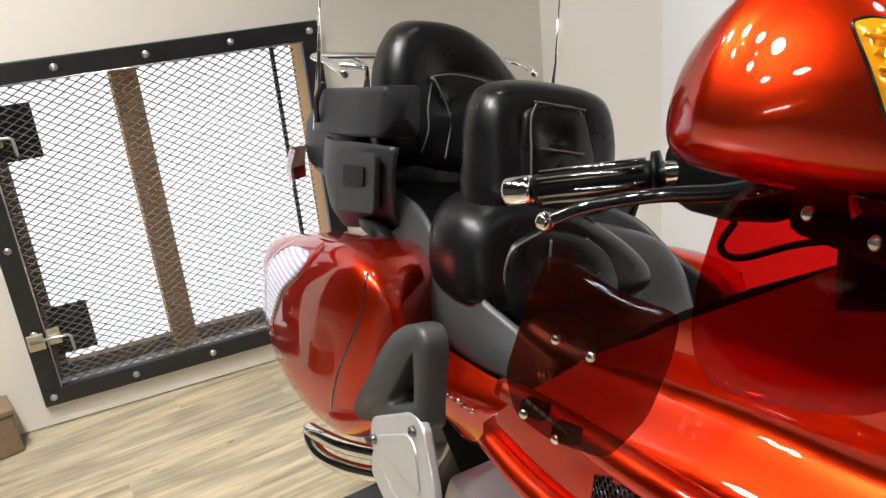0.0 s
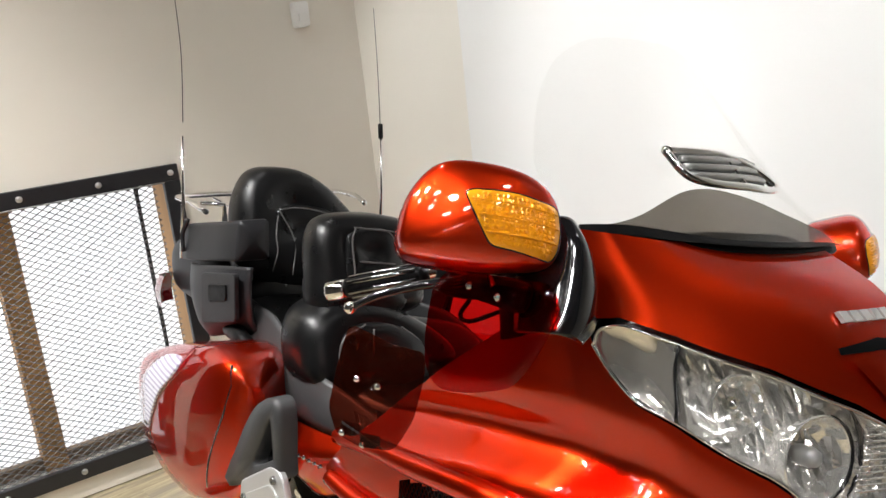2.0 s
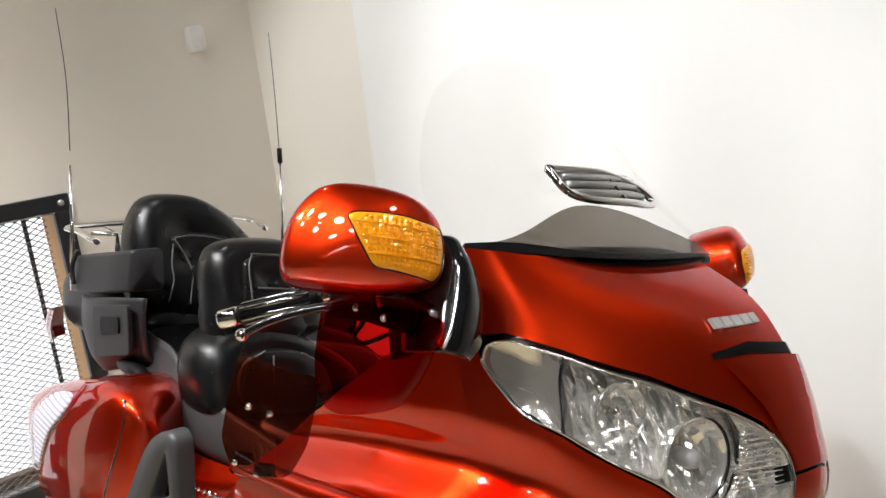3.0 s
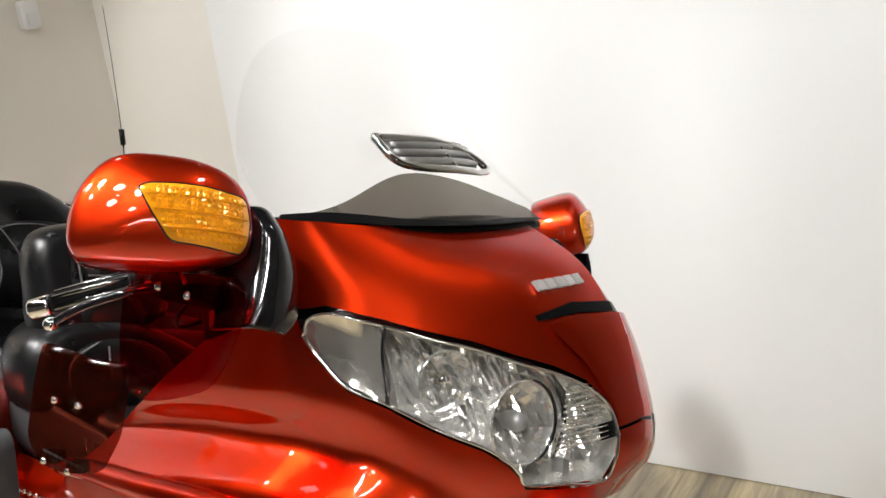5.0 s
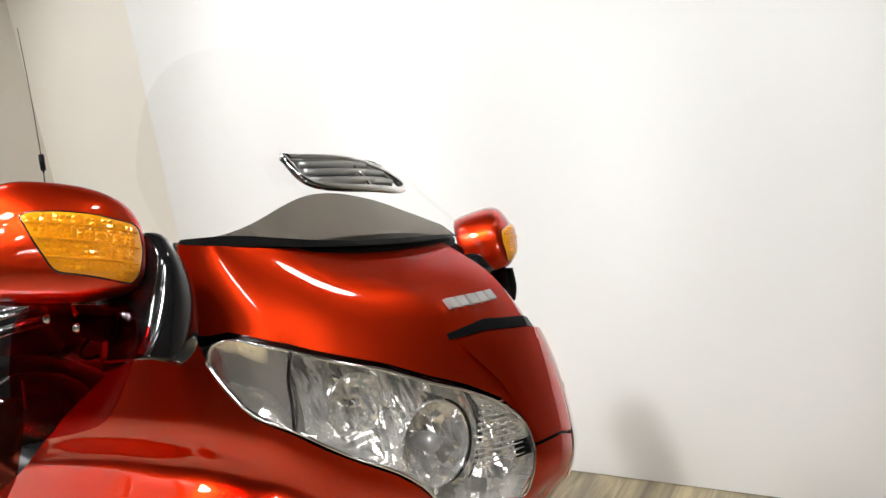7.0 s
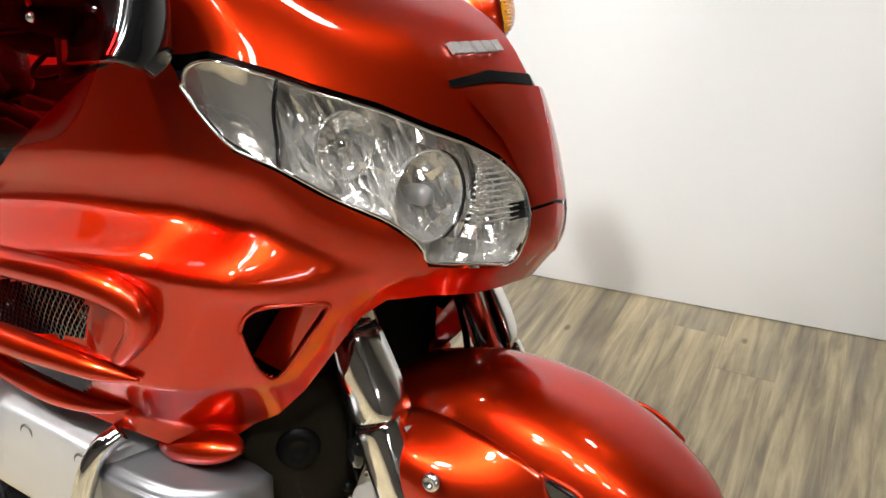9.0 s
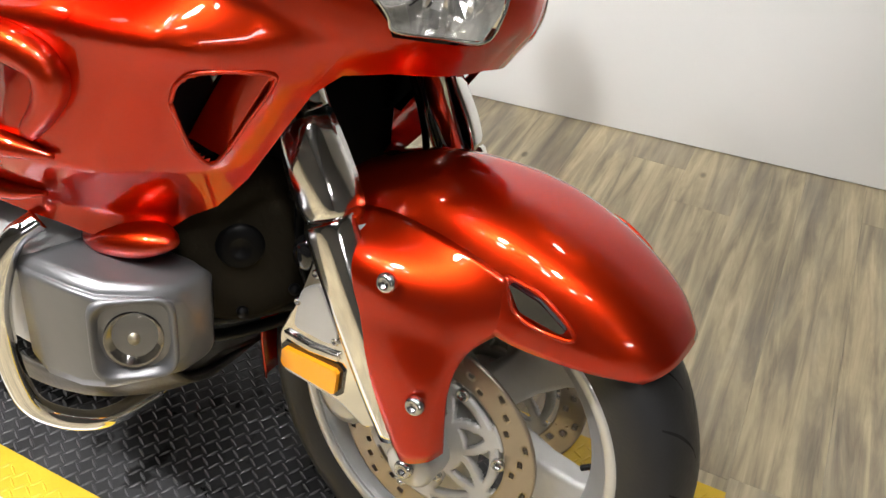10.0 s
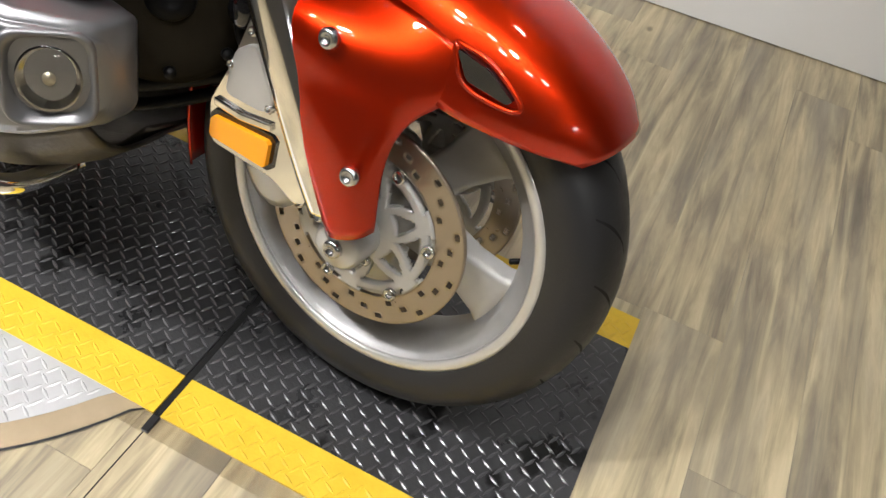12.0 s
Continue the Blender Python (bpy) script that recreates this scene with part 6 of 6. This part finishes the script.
    # -- trunk armrest pods --
    if mk is not twisted:
        pod = []
        for x, s, z in ((-1.735, 0.80, 0.975), (-1.725, 0.96, 0.976), (-1.68, 1.0, 0.982), (-1.50, 1.0, 1.004), (-1.385, 1.0, 1.020), (-1.375, 0.94, 1.021)):
            pod.append([(x, q[0], q[1]) for q in rounded([(-0.25 - 0.058 * s, z - 0.046 * s), (-0.225, z - 0.048 * s), (-0.225, z + 0.048 * s), (-0.25 - 0.046 * s, z + 0.048 * s)], 0.010, 5)])
        pd = part("armrest_pod", mk(loft(pod, 20)), GREY_PLASTIC, bike, "black padded trunk armrest pod")
        part("pod_trim", mk(tube([(-1.70, -0.309, 0.955), (-1.705, -0.308, 1.00), (-1.69, -0.298, 1.04)], 0.006, 8, 12)), GREY_PLASTIC, pd)
    side = [[(-1.70, -0.290, 0.925), (-1.60, -0.305, 0.935), (-1.45, -0.308, 0.955), (-1.34, -0.290, 0.965)], [(-1.69, -0.298, 0.86), (-1.60, -0.318, 0.87), (-1.45, -0.318, 0.895), (-1.34, -0.295, 0.905)], [(-1.67, -0.290, 0.79), (-1.60, -0.308, 0.795), (-1.45, -0.310, 0.82), (-1.345, -0.285, 0.835)], [(-1.65, -0.265, 0.745), (-1.60, -0.28, 0.748), (-1.45, -0.280, 0.785), (-1.35, -0.262, 0.800)]]
    ts = shell(part("trunk_side", mk(patch(side, 20, 20)), GREY_PLASTIC, bike, "dark grey trunk side pocket with latch"), 0.01)
    soften(part("pocket_lid", mk(prism(rounded([(-1.550, 0.925), (-1.352, 0.952), (-1.356, 0.840), (-1.556, 0.797)], 0.012, 4), "y", -0.322, -0.31)), GREY_PLASTIC, ts, smooth=False), 0.003)
    soften(part("latch", mk(prism(rounded([(-1.500, 0.905), (-1.395, 0.920), (-1.397, 0.882), (-1.502, 0.862)], 0.008, 4), "y", -0.326, -0.32)), PLASTIC, ts, smooth=False), 0.002)

# -- trunk --
tr = []
for x, w, z0, z1 in ((-1.60, 0.20, 0.76, 0.99), (-1.66, 0.24, 0.76, 1.00), (-1.80, 0.25, 0.755, 1.00), (-1.98, 0.24, 0.76, 0.98), (-2.08, 0.20, 0.79, 0.94)):
    tr.append([(x, w * np.sign(math.cos(a)) * abs(math.cos(a)) ** 0.6, (z0 + z1) / 2 + (z1 - z0) / 2 * np.sign(math.sin(a)) * abs(math.sin(a)) ** 0.6) for a in np.linspace(0, 2 * math.pi, 36, endpoint=False)])
trunk = part("trunk", loft(tr, 36, 24), GREY_PLASTIC, bike, "dark grey top trunk")
for s in (-1, 1):
    part("trunk_lamp", patch([[(-1.93, s * 0.285, 0.85), (-2.03, s * 0.265, 0.84), (-2.10, s * 0.20, 0.83)], [(-1.95, s * 0.29, 0.80), (-2.05, s * 0.27, 0.79), (-2.11, s * 0.20, 0.785)], [(-1.98, s * 0.275, 0.75), (-2.05, s * 0.26, 0.745), (-2.10, s * 0.20, 0.745)]], 10, 12), RED_LENS, trunk, "red trunk lamp")
part("luggage_rack", tube([(-1.70, -0.245, 1.055), (-1.80, -0.25, 1.075), (-1.95, -0.2, 1.075), (-1.95, 0.2, 1.075), (-1.80, 0.25, 1.075), (-1.70, 0.245, 1.055)], 0.008, 10, 50), CHROME, trunk, "chrome luggage rack")
part("rack_post", tube([(-1.76, -0.17, 1.02), (-1.76, -0.17, 1.065), (-1.78, -0.23, 1.07)], 0.008, 10), CHROME, trunk)
part("rack_post", tube([(-1.76, -0.14, 1.02), (-1.77, -0.14, 1.055), (-1.90, -0.14, 1.07)], 0.006, 10), CHROME, trunk)

# -- aerials --
for s, y in ((-1, -0.275), (1, 0.325)):
    an = part("aerial", tube([(-1.76, y + s * 0.015, 0.93), (-1.75, y + s * 0.012, 1.08), (-1.75, y + s * 0.008, 1.25)], (0.008, 0.0050, 0.0030), 10), CHROME, bike, "thin chrome whip aerial")
    if s > 0:
        part("aerial_sleeve", tube([(-1.75, y + s * 0.008, 1.245), (-1.75, y + s * 0.006, 1.29)], 0.0075, 10), PLASTIC, an)
    part("whip", tube([(-1.75, y + s * 0.006, 1.285), (-1.75, y - 0.005, 1.46), (-1.75, y - 0.02, 1.63)], (0.0013, 0.0011, 0.0009), 6, 12), PLASTIC, an)

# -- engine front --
# brownish casting, darkened in its colour for the shade under the fairing
SHADED_CAST = material("shaded_casting", (0.018, 0.015, 0.010), 0.9, 0.1, vary=0.4, scale=14, bump=0.4, bump_scale=120)
bsdf(SHADED_CAST).inputs["Specular IOR Level"].default_value = 0.03
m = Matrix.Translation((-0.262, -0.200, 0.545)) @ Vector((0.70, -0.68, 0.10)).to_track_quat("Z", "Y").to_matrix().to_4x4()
cv = part("front_cover", moved(lathe([(0.0, 0.0), (0.022, 0.002), (0.028, 0.0), (0.055, 0.004), (0.075, 0.0), (0.10, -0.004), (0.115, -0.02), (0.0, -0.025)], 48, "z", False), m), SHADED_CAST, bike, "dark brownish cast engine front cover")
for k in range(8):
    a = 2 * math.pi * k / 8
    part("cover_bolt", moved(lathe([(0.0, 0.008), (0.007, 0.006), (0.008, -0.006), (0.0, -0.006)], 12, "z", False), m @ Matrix.Translation((0.092 * math.cos(a), 0.092 * math.sin(a), 0.0))), PLASTIC, cv)
part("cover_hub", moved(lathe([(0.0, 0.004), (0.012, 0.006), (0.016, 0.010), (0.020, 0.006), (0.026, 0.008), (0.030, 0.0)], 32, "z", False), m), PLASTIC, cv)
part("hose", tube([(-0.42, -0.23, 0.385), (-0.33, -0.19, 0.40), (-0.24, -0.12, 0.43), (-0.18, -0.05, 0.46)], 0.012, 10, 20), PLASTIC, bike)
part("hose", tube([(-0.42, -0.22, 0.355), (-0.32, -0.18, 0.37), (-0.22, -0.10, 0.41)], 0.009, 10, 20), PLASTIC, bike)
# added near-black box that fills the bay, standing in for its shade
part("dark_bay_filler", box(-0.345, -0.300, -0.20, 0.20, 0.50, 0.86), DARK, bike, smooth=False)
part("side_stand", tube([(-0.62, 0.20, 0.30), (-0.66, 0.33, 0.10), (-0.66, 0.35, 0.075)], (0.016, 0.014, 0.022), 10), PLASTIC, bike)


# ---- floor ----
def plank_material():
    """Weathered pine boards: each board has its own tone, streaks and knots."""
    m = bpy.data.materials.new("weathered_boards")
    m.use_nodes = True
    nt = m.node_tree
    b = bsdf(m)
    lk, nn = nt.links.new, nt.nodes.new
    geo, oi = nn("ShaderNodeNewGeometry"), nn("ShaderNodeObjectInfo")
    add = nn("ShaderNodeVectorMath")
    add.operation = "MULTIPLY_ADD"
    comb = nn("ShaderNodeCombineXYZ")
    for k in range(3):
        lk(oi.outputs["Random"], comb.inputs[k])
    add.inputs[1].default_value = (1, 1, 1)
    sc = nn("ShaderNodeVectorMath")
    sc.operation = "SCALE"
    sc.inputs["Scale"].default_value = 37.0
    lk(comb.outputs[0], sc.inputs[0])
    lk(geo.outputs["Position"], add.inputs[0])
    lk(sc.outputs[0], add.inputs[2])

    def noise(scale, stretch, detail):
        mp = nn("ShaderNodeMapping")
        mp.inputs["Scale"].default_value = stretch
        t = nn("ShaderNodeTexNoise")
        t.inputs["Scale"].default_value, t.inputs["Detail"].default_value, t.inputs["Roughness"].default_value = scale, detail, 0.62
        t.inputs["Distortion"].default_value = 0.6
        lk(add.outputs[0], mp.inputs["Vector"])
        lk(mp.outputs["Vector"], t.inputs["Vector"])
        return t

    streak, cloud, grain = noise(34, (1.0, 0.07, 1), 9), noise(5, (1, 0.35, 1), 5), noise(70, (1, 0.05, 1), 4)
    ramp = nn("ShaderNodeValToRGB")
    e = ramp.color_ramp.elements
    e[0].position, e[0].color = 0.30, hexa(0.13, 0.108, 0.080)
    e[1].position, e[1].color = 0.62, hexa(0.58, 0.49, 0.32)
    for pos, c in ((0.42, (0.27, 0.225, 0.155)), (0.52, (0.44, 0.365, 0.23))):
        q = ramp.color_ramp.elements.new(pos)
        q.color = hexa(*c)
    mixv = nn("ShaderNodeMath")
    mixv.operation = "MULTIPLY_ADD"
    mixv.inputs[1].default_value = 0.66
    half = nn("ShaderNodeMath")
    half.operation = "MULTIPLY"
    half.inputs[1].default_value = 0.34
    lk(cloud.outputs["Fac"], half.inputs[0])
    lk(streak.outputs["Fac"], mixv.inputs[0])
    lk(half.outputs[0], mixv.inputs[2])
    lk(mixv.outputs[0], ramp.inputs["Fac"])
    grey = nn("ShaderNodeMix")
    grey.data_type, grey.blend_type = "RGBA", "MIX"
    grey.inputs["B"].default_value = hexa(0.20, 0.18, 0.155)
    mr = nn("ShaderNodeMapRange")
    mr.inputs["From Min"].default_value, mr.inputs["From Max"].default_value, mr.inputs["To Max"].default_value = 0.48, 0.68, 0.65
    lk(noise(7, (1, 0.16, 1), 6).outputs["Fac"], mr.inputs["Value"])
    lk(mr.outputs["Result"], grey.inputs["Factor"])
    lk(ramp.outputs["Color"], grey.inputs["A"])
    tone = nn("ShaderNodeMapRange")
    tone.inputs["To Min"].default_value, tone.inputs["To Max"].default_value = 0.93, 1.06
    lk(oi.outputs["Random"], tone.inputs["Value"])
    mul = nn("ShaderNodeVectorMath")
    mul.operation = "SCALE"
    lk(grey.outputs["Result"], mul.inputs[0])
    lk(tone.outputs["Result"], mul.inputs["Scale"])
    vor = nn("ShaderNodeTexVoronoi")
    vor.inputs["Scale"].default_value = 5.5
    mpv = nn("ShaderNodeMapping")
    mpv.inputs["Scale"].default_value = (1.3, 0.7, 1)
    lk(add.outputs[0], mpv.inputs["Vector"])
    lk(mpv.outputs["Vector"], vor.inputs["Vector"])
    kn = nn("ShaderNodeMapRange")
    kn.inputs["From Min"].default_value, kn.inputs["From Max"].default_value, kn.inputs["To Min"].default_value, kn.inputs["To Max"].default_value = 0.035, 0.075, 0.45, 1.0
    lk(vor.outputs["Distance"], kn.inputs["Value"])
    mul2 = nn("ShaderNodeVectorMath")
    mul2.operation = "SCALE"
    lk(mul.outputs[0], mul2.inputs[0])
    lk(kn.outputs["Result"], mul2.inputs["Scale"])
    lk(mul2.outputs[0], b.inputs["Base Color"])
    b.inputs["Roughness"].default_value = 0.42
    bp = nn("ShaderNodeBump")
    bp.inputs["Strength"].default_value, bp.inputs["Distance"].default_value = 0.25, 0.001
    lk(grain.outputs["Fac"], bp.inputs["Height"])
    lk(bp.outputs["Normal"], b.inputs["Normal"])
    return m


BOARD = plank_material()
floor = part("floor", box(-4.1, 3.4, -4.4, 1.8, -0.06, -0.0075), CRATE, smooth=False)
tagged(floor, "grey-brown weathered wood plank floor", "floor", kind="structure")
PLANK_W, PLANK_L = 0.152, 1.22
XF, XJ, Y1, Y2 = 0.383, -0.206, -0.2215, -0.2955
pv = [(-PLANK_W / 2, -PLANK_L / 2), (PLANK_W / 2, -PLANK_L / 2), (PLANK_W / 2, PLANK_L / 2), (-PLANK_W / 2, PLANK_L / 2)]
g_ = 0.0002
top_ = [(math.copysign(abs(x) - g_ - 0.0006, x), math.copysign(abs(y) - g_ - 0.0006, y), -0.0042) for x, y in pv]
mid_ = [(math.copysign(abs(x) - g_, x), math.copysign(abs(y) - g_, y), -0.0047) for x, y in pv]
low_ = [(x, y, -0.0074) for x, y, z in mid_]
plank_mesh = mesh_of("plank", top_ + mid_ + low_, [(0, 1, 2, 3)] + [(i + 4, (i + 1) % 4 + 4, (i + 1) % 4, i) for i in range(4)] + [(i + 8, (i + 1) % 4 + 8, (i + 1) % 4 + 4, i + 4) for i in range(4)], BOARD, False)
rnd = random.Random(5)
for i in range(-3, 46):
    px = -3.6 + PLANK_W * (i + 0.5) + 0.03
    shift = rnd.random() * PLANK_L
    for j in range(-4, 3):
        py = -0.55 + j * PLANK_L + shift
        lo, hi = max(py - PLANK_L / 2, -4.2), min(py + PLANK_L / 2, 1.62)
        if hi - lo < 0.03:
            continue
        ob = new("plank", plank_mesh)
        ob.parent = floor
        ob.location = (px, (lo + hi) / 2, 0)
        ob.scale = (1, (hi - lo) / PLANK_L, 1)

# ---- turntable under the motorcycle ----
PLATE = material("black_tread_plate", (0.052, 0.052, 0.055), 0.34, 0.4, vary=0.5, scale=7, bump=0.25, bump_scale=160, rough_vary=0.15)
def oil_stains(m):
    """Dark wet spots, scattered."""
    nt, b = m.node_tree, bsdf(m)
    tc = nt.nodes.new("ShaderNodeTexCoord")
    nz = nt.nodes.new("ShaderNodeTexNoise")
    nz.inputs["Scale"].default_value, nz.inputs["Detail"].default_value = 9.0, 5.0
    mr = nt.nodes.new("ShaderNodeMapRange")
    mr.inputs["From Min"].default_value, mr.inputs["From Max"].default_value = 0.57, 0.62
    mx = nt.nodes.new("ShaderNodeMix")
    mx.data_type = "RGBA"
    mx.inputs["B"].default_value = hexa(0.006, 0.006, 0.006)
    nt.links.new(tc.outputs["Object"], nz.inputs["Vector"])
    nt.links.new(nz.outputs["Fac"], mr.inputs["Value"])
    nt.links.new(mr.outputs["Result"], mx.inputs["Factor"])
    nt.links.new(b.inputs["Base Color"].links[0].from_socket, mx.inputs["A"])
    nt.links.new(mx.outputs["Result"], b.inputs["Base Color"])


PLATE_BAR = material("worn_tread_bar", (0.095, 0.095, 0.10), 0.30, 0.5, vary=0.5, scale=20)
oil_stains(PLATE)
SILVER_PLATE = material("silver_tread_plate", (0.60, 0.60, 0.61), 0.38, 0.45, vary=0.15, scale=12, rough_vary=0.1)
YELLOW = material("yellow_floor_paint", (0.70, 0.46, 0.025), 0.45, vary=0.28, scale=16, bump=0.2, bump_scale=150, rough_vary=0.1)
TAPE = glass("clear_floor_tape", (0.95, 0.94, 0.92), 0.15, 0.06)
lift = thing("turntable", "tread plate bike turntable with yellow edge stripes", "turntable", kind="structure")
JW = 0.0065
for x0, x1 in ((XJ + JW, XF), (-1.76, XJ - JW)):
    part("centre_plate", box(x0, x1, Y1, 0.21, -0.0055, 0.0), PLATE, lift, "worn black tread plate", smooth=False)
    for y0, y1 in ((Y2, Y1), (0.21, 0.284)):
        part("yellow_stripe", box(x0, x1, y0, y1, -0.0055, 0.0004), YELLOW, lift, "yellow painted edge stripe", smooth=False)
part("joint_gap", box(XJ - JW, XJ + JW, Y2 - 0.015, 0.284, -0.0065, -0.0036), GROOVE, lift, smooth=False)
CX, CY, RS, RO = -0.72, -0.05, 0.50, 0.54


def segment(r0, r1, z, n=40):
    """Ring piece of the round deck outside the stripe."""
    v, f = [], []
    a1 = -math.asin((CY - Y2) / r1) if r0 else 0
    for k in range(n + 1):
        for r in (r0, r1):
            a = -math.pi * 0.5 - 0.9 + (0.9 + math.pi * 0.5) * k / n
            x, y = CX + r * math.cos(a), CY + r * math.sin(a)
            v.append((x, min(y, Y2), z))
    return np.array(v), grid_faces(n + 1, 2)


part("silver_deck", segment(0.0, RS, -0.0005), SILVER_PLATE, lift, "silver tread plate deck", smooth=False)
part("deck_ring", segment(RS, RO, -0.0012), material("tan_tread_ring", (0.40, 0.31, 0.20), 0.45, 0.3, vary=0.2, scale=14), lift, "tan tread plate ring", smooth=False)
part("deck_gap", segment(RO, RO + 0.004, -0.0020), RUBBER, lift, smooth=False)
part("tape_strip", box(-0.26, XF, Y2 - 0.032, Y2 + 0.004, -0.0030, -0.0026), TAPE, lift, smooth=False)
soften(part("joint_bracket", box(XJ - 0.004, XJ + 0.008, Y2 - 0.030, Y2 - 0.002, -0.004, 0.002), BLACK_STEEL, lift, smooth=False), 0.001)
part("floor_joint", tube([(XJ, Y2 - 0.01, -0.0040), (XJ - 0.004, -0.75, -0.0040)], 0.0011, 6), RUBBER, floor)


def bars(x0, x1, y0, y1, z, keep=lambda x, y: True):
    """Raised lens-shaped tread bars in two alternating directions."""
    v, f = [], []
    p = 0.0185
    for i in range(int((x1 - x0) / p)):
        for j in range(int((y1 - y0) / p)):
            x, y = x0 + (i + 0.5) * p, y0 + (j + 0.5) * p
            if not keep(x, y):
                continue
            a = radians(45) + (math.pi / 2 if (i + j) % 2 else 0) + radians(18)
            c, s = math.cos(a), math.sin(a)
            k = len(v)
            for lx, ly, lz in ((-0.0125, 0, 0), (-0.004, -0.0026, 0), (0.004, -0.0026, 0), (0.0125, 0, 0), (0.004, 0.0026, 0), (-0.004, 0.0026, 0), (-0.006, 0, 0.0013), (0.006, 0, 0.0013)):
                v.append((x + lx * c - ly * s, y + lx * s + ly * c, z + lz))
            f += [(k, k + 1, k + 6), (k + 1, k + 2, k + 7, k + 6), (k + 2, k + 3, k + 7), (k + 3, k + 4, k + 7), (k + 4, k + 5, k + 6, k + 7), (k + 5, k, k + 6)]
    return np.array(v), f


def one_bar():
    v = [(-0.0125, 0, 0), (-0.004, -0.0026, 0), (0.004, -0.0026, 0), (0.0125, 0, 0), (0.004, 0.0026, 0), (-0.004, 0.0026, 0), (-0.006, 0, 0.0013), (0.006, 0, 0.0013)]
    return np.array(v), [(0, 1, 6), (1, 2, 7, 6), (2, 3, 7), (3, 4, 7), (4, 5, 6, 7), (5, 0, 6)]


def near_stretch(x, y):
    """The stretch of plate in front of the wheel's near side."""
    return -0.36 < x < 0.36 and y < -0.08


def no_joint(x, y):
    return abs(x - XJ) > 0.016


near_meshes = [mesh_of("tread_bar", *moved(one_bar(), Matrix.Rotation(a, 4, "Z")), PLATE_BAR, False) for a in (radians(63), radians(153))]
P_ = 0.0185
for i in range(int((XF - 0.004 + 1.05) / P_)):
    for j in range(int((0.209 - Y1) / P_)):
        x, y = -1.05 + (i + 0.5) * P_, Y1 + (j + 0.5) * P_
        if near_stretch(x, y) and no_joint(x, y):
            ob = new("tread_bar", near_meshes[(i + j) % 2])
            ob.parent = lift
            ob.location = (x, y, 0.0)
for nm, geo, mt in (("tread_bars_black", bars(-1.05, XF - 0.004, Y1, 0.209, 0.0, lambda x, y: no_joint(x, y) and not near_stretch(x, y)), PLATE_BAR), ("tread_bars_yellow", bars(-1.05, XF - 0.004, Y2, Y1, 0.0004, no_joint), YELLOW),
                    ("tread_bars_yellow", bars(-0.4, XF - 0.004, 0.212, 0.284, 0.0004, no_joint), YELLOW),
                    ("tread_bars_silver", bars(-1.0, -0.24, -0.56, Y2 - 0.004, -0.0005, lambda x, y: math.hypot(x - CX, y - CY) < RS - 0.01), SILVER_PLATE)):
    tagged(part(nm.rsplit("_", 1)[0], geo, mt, lift, smooth=False), kind="stuff")
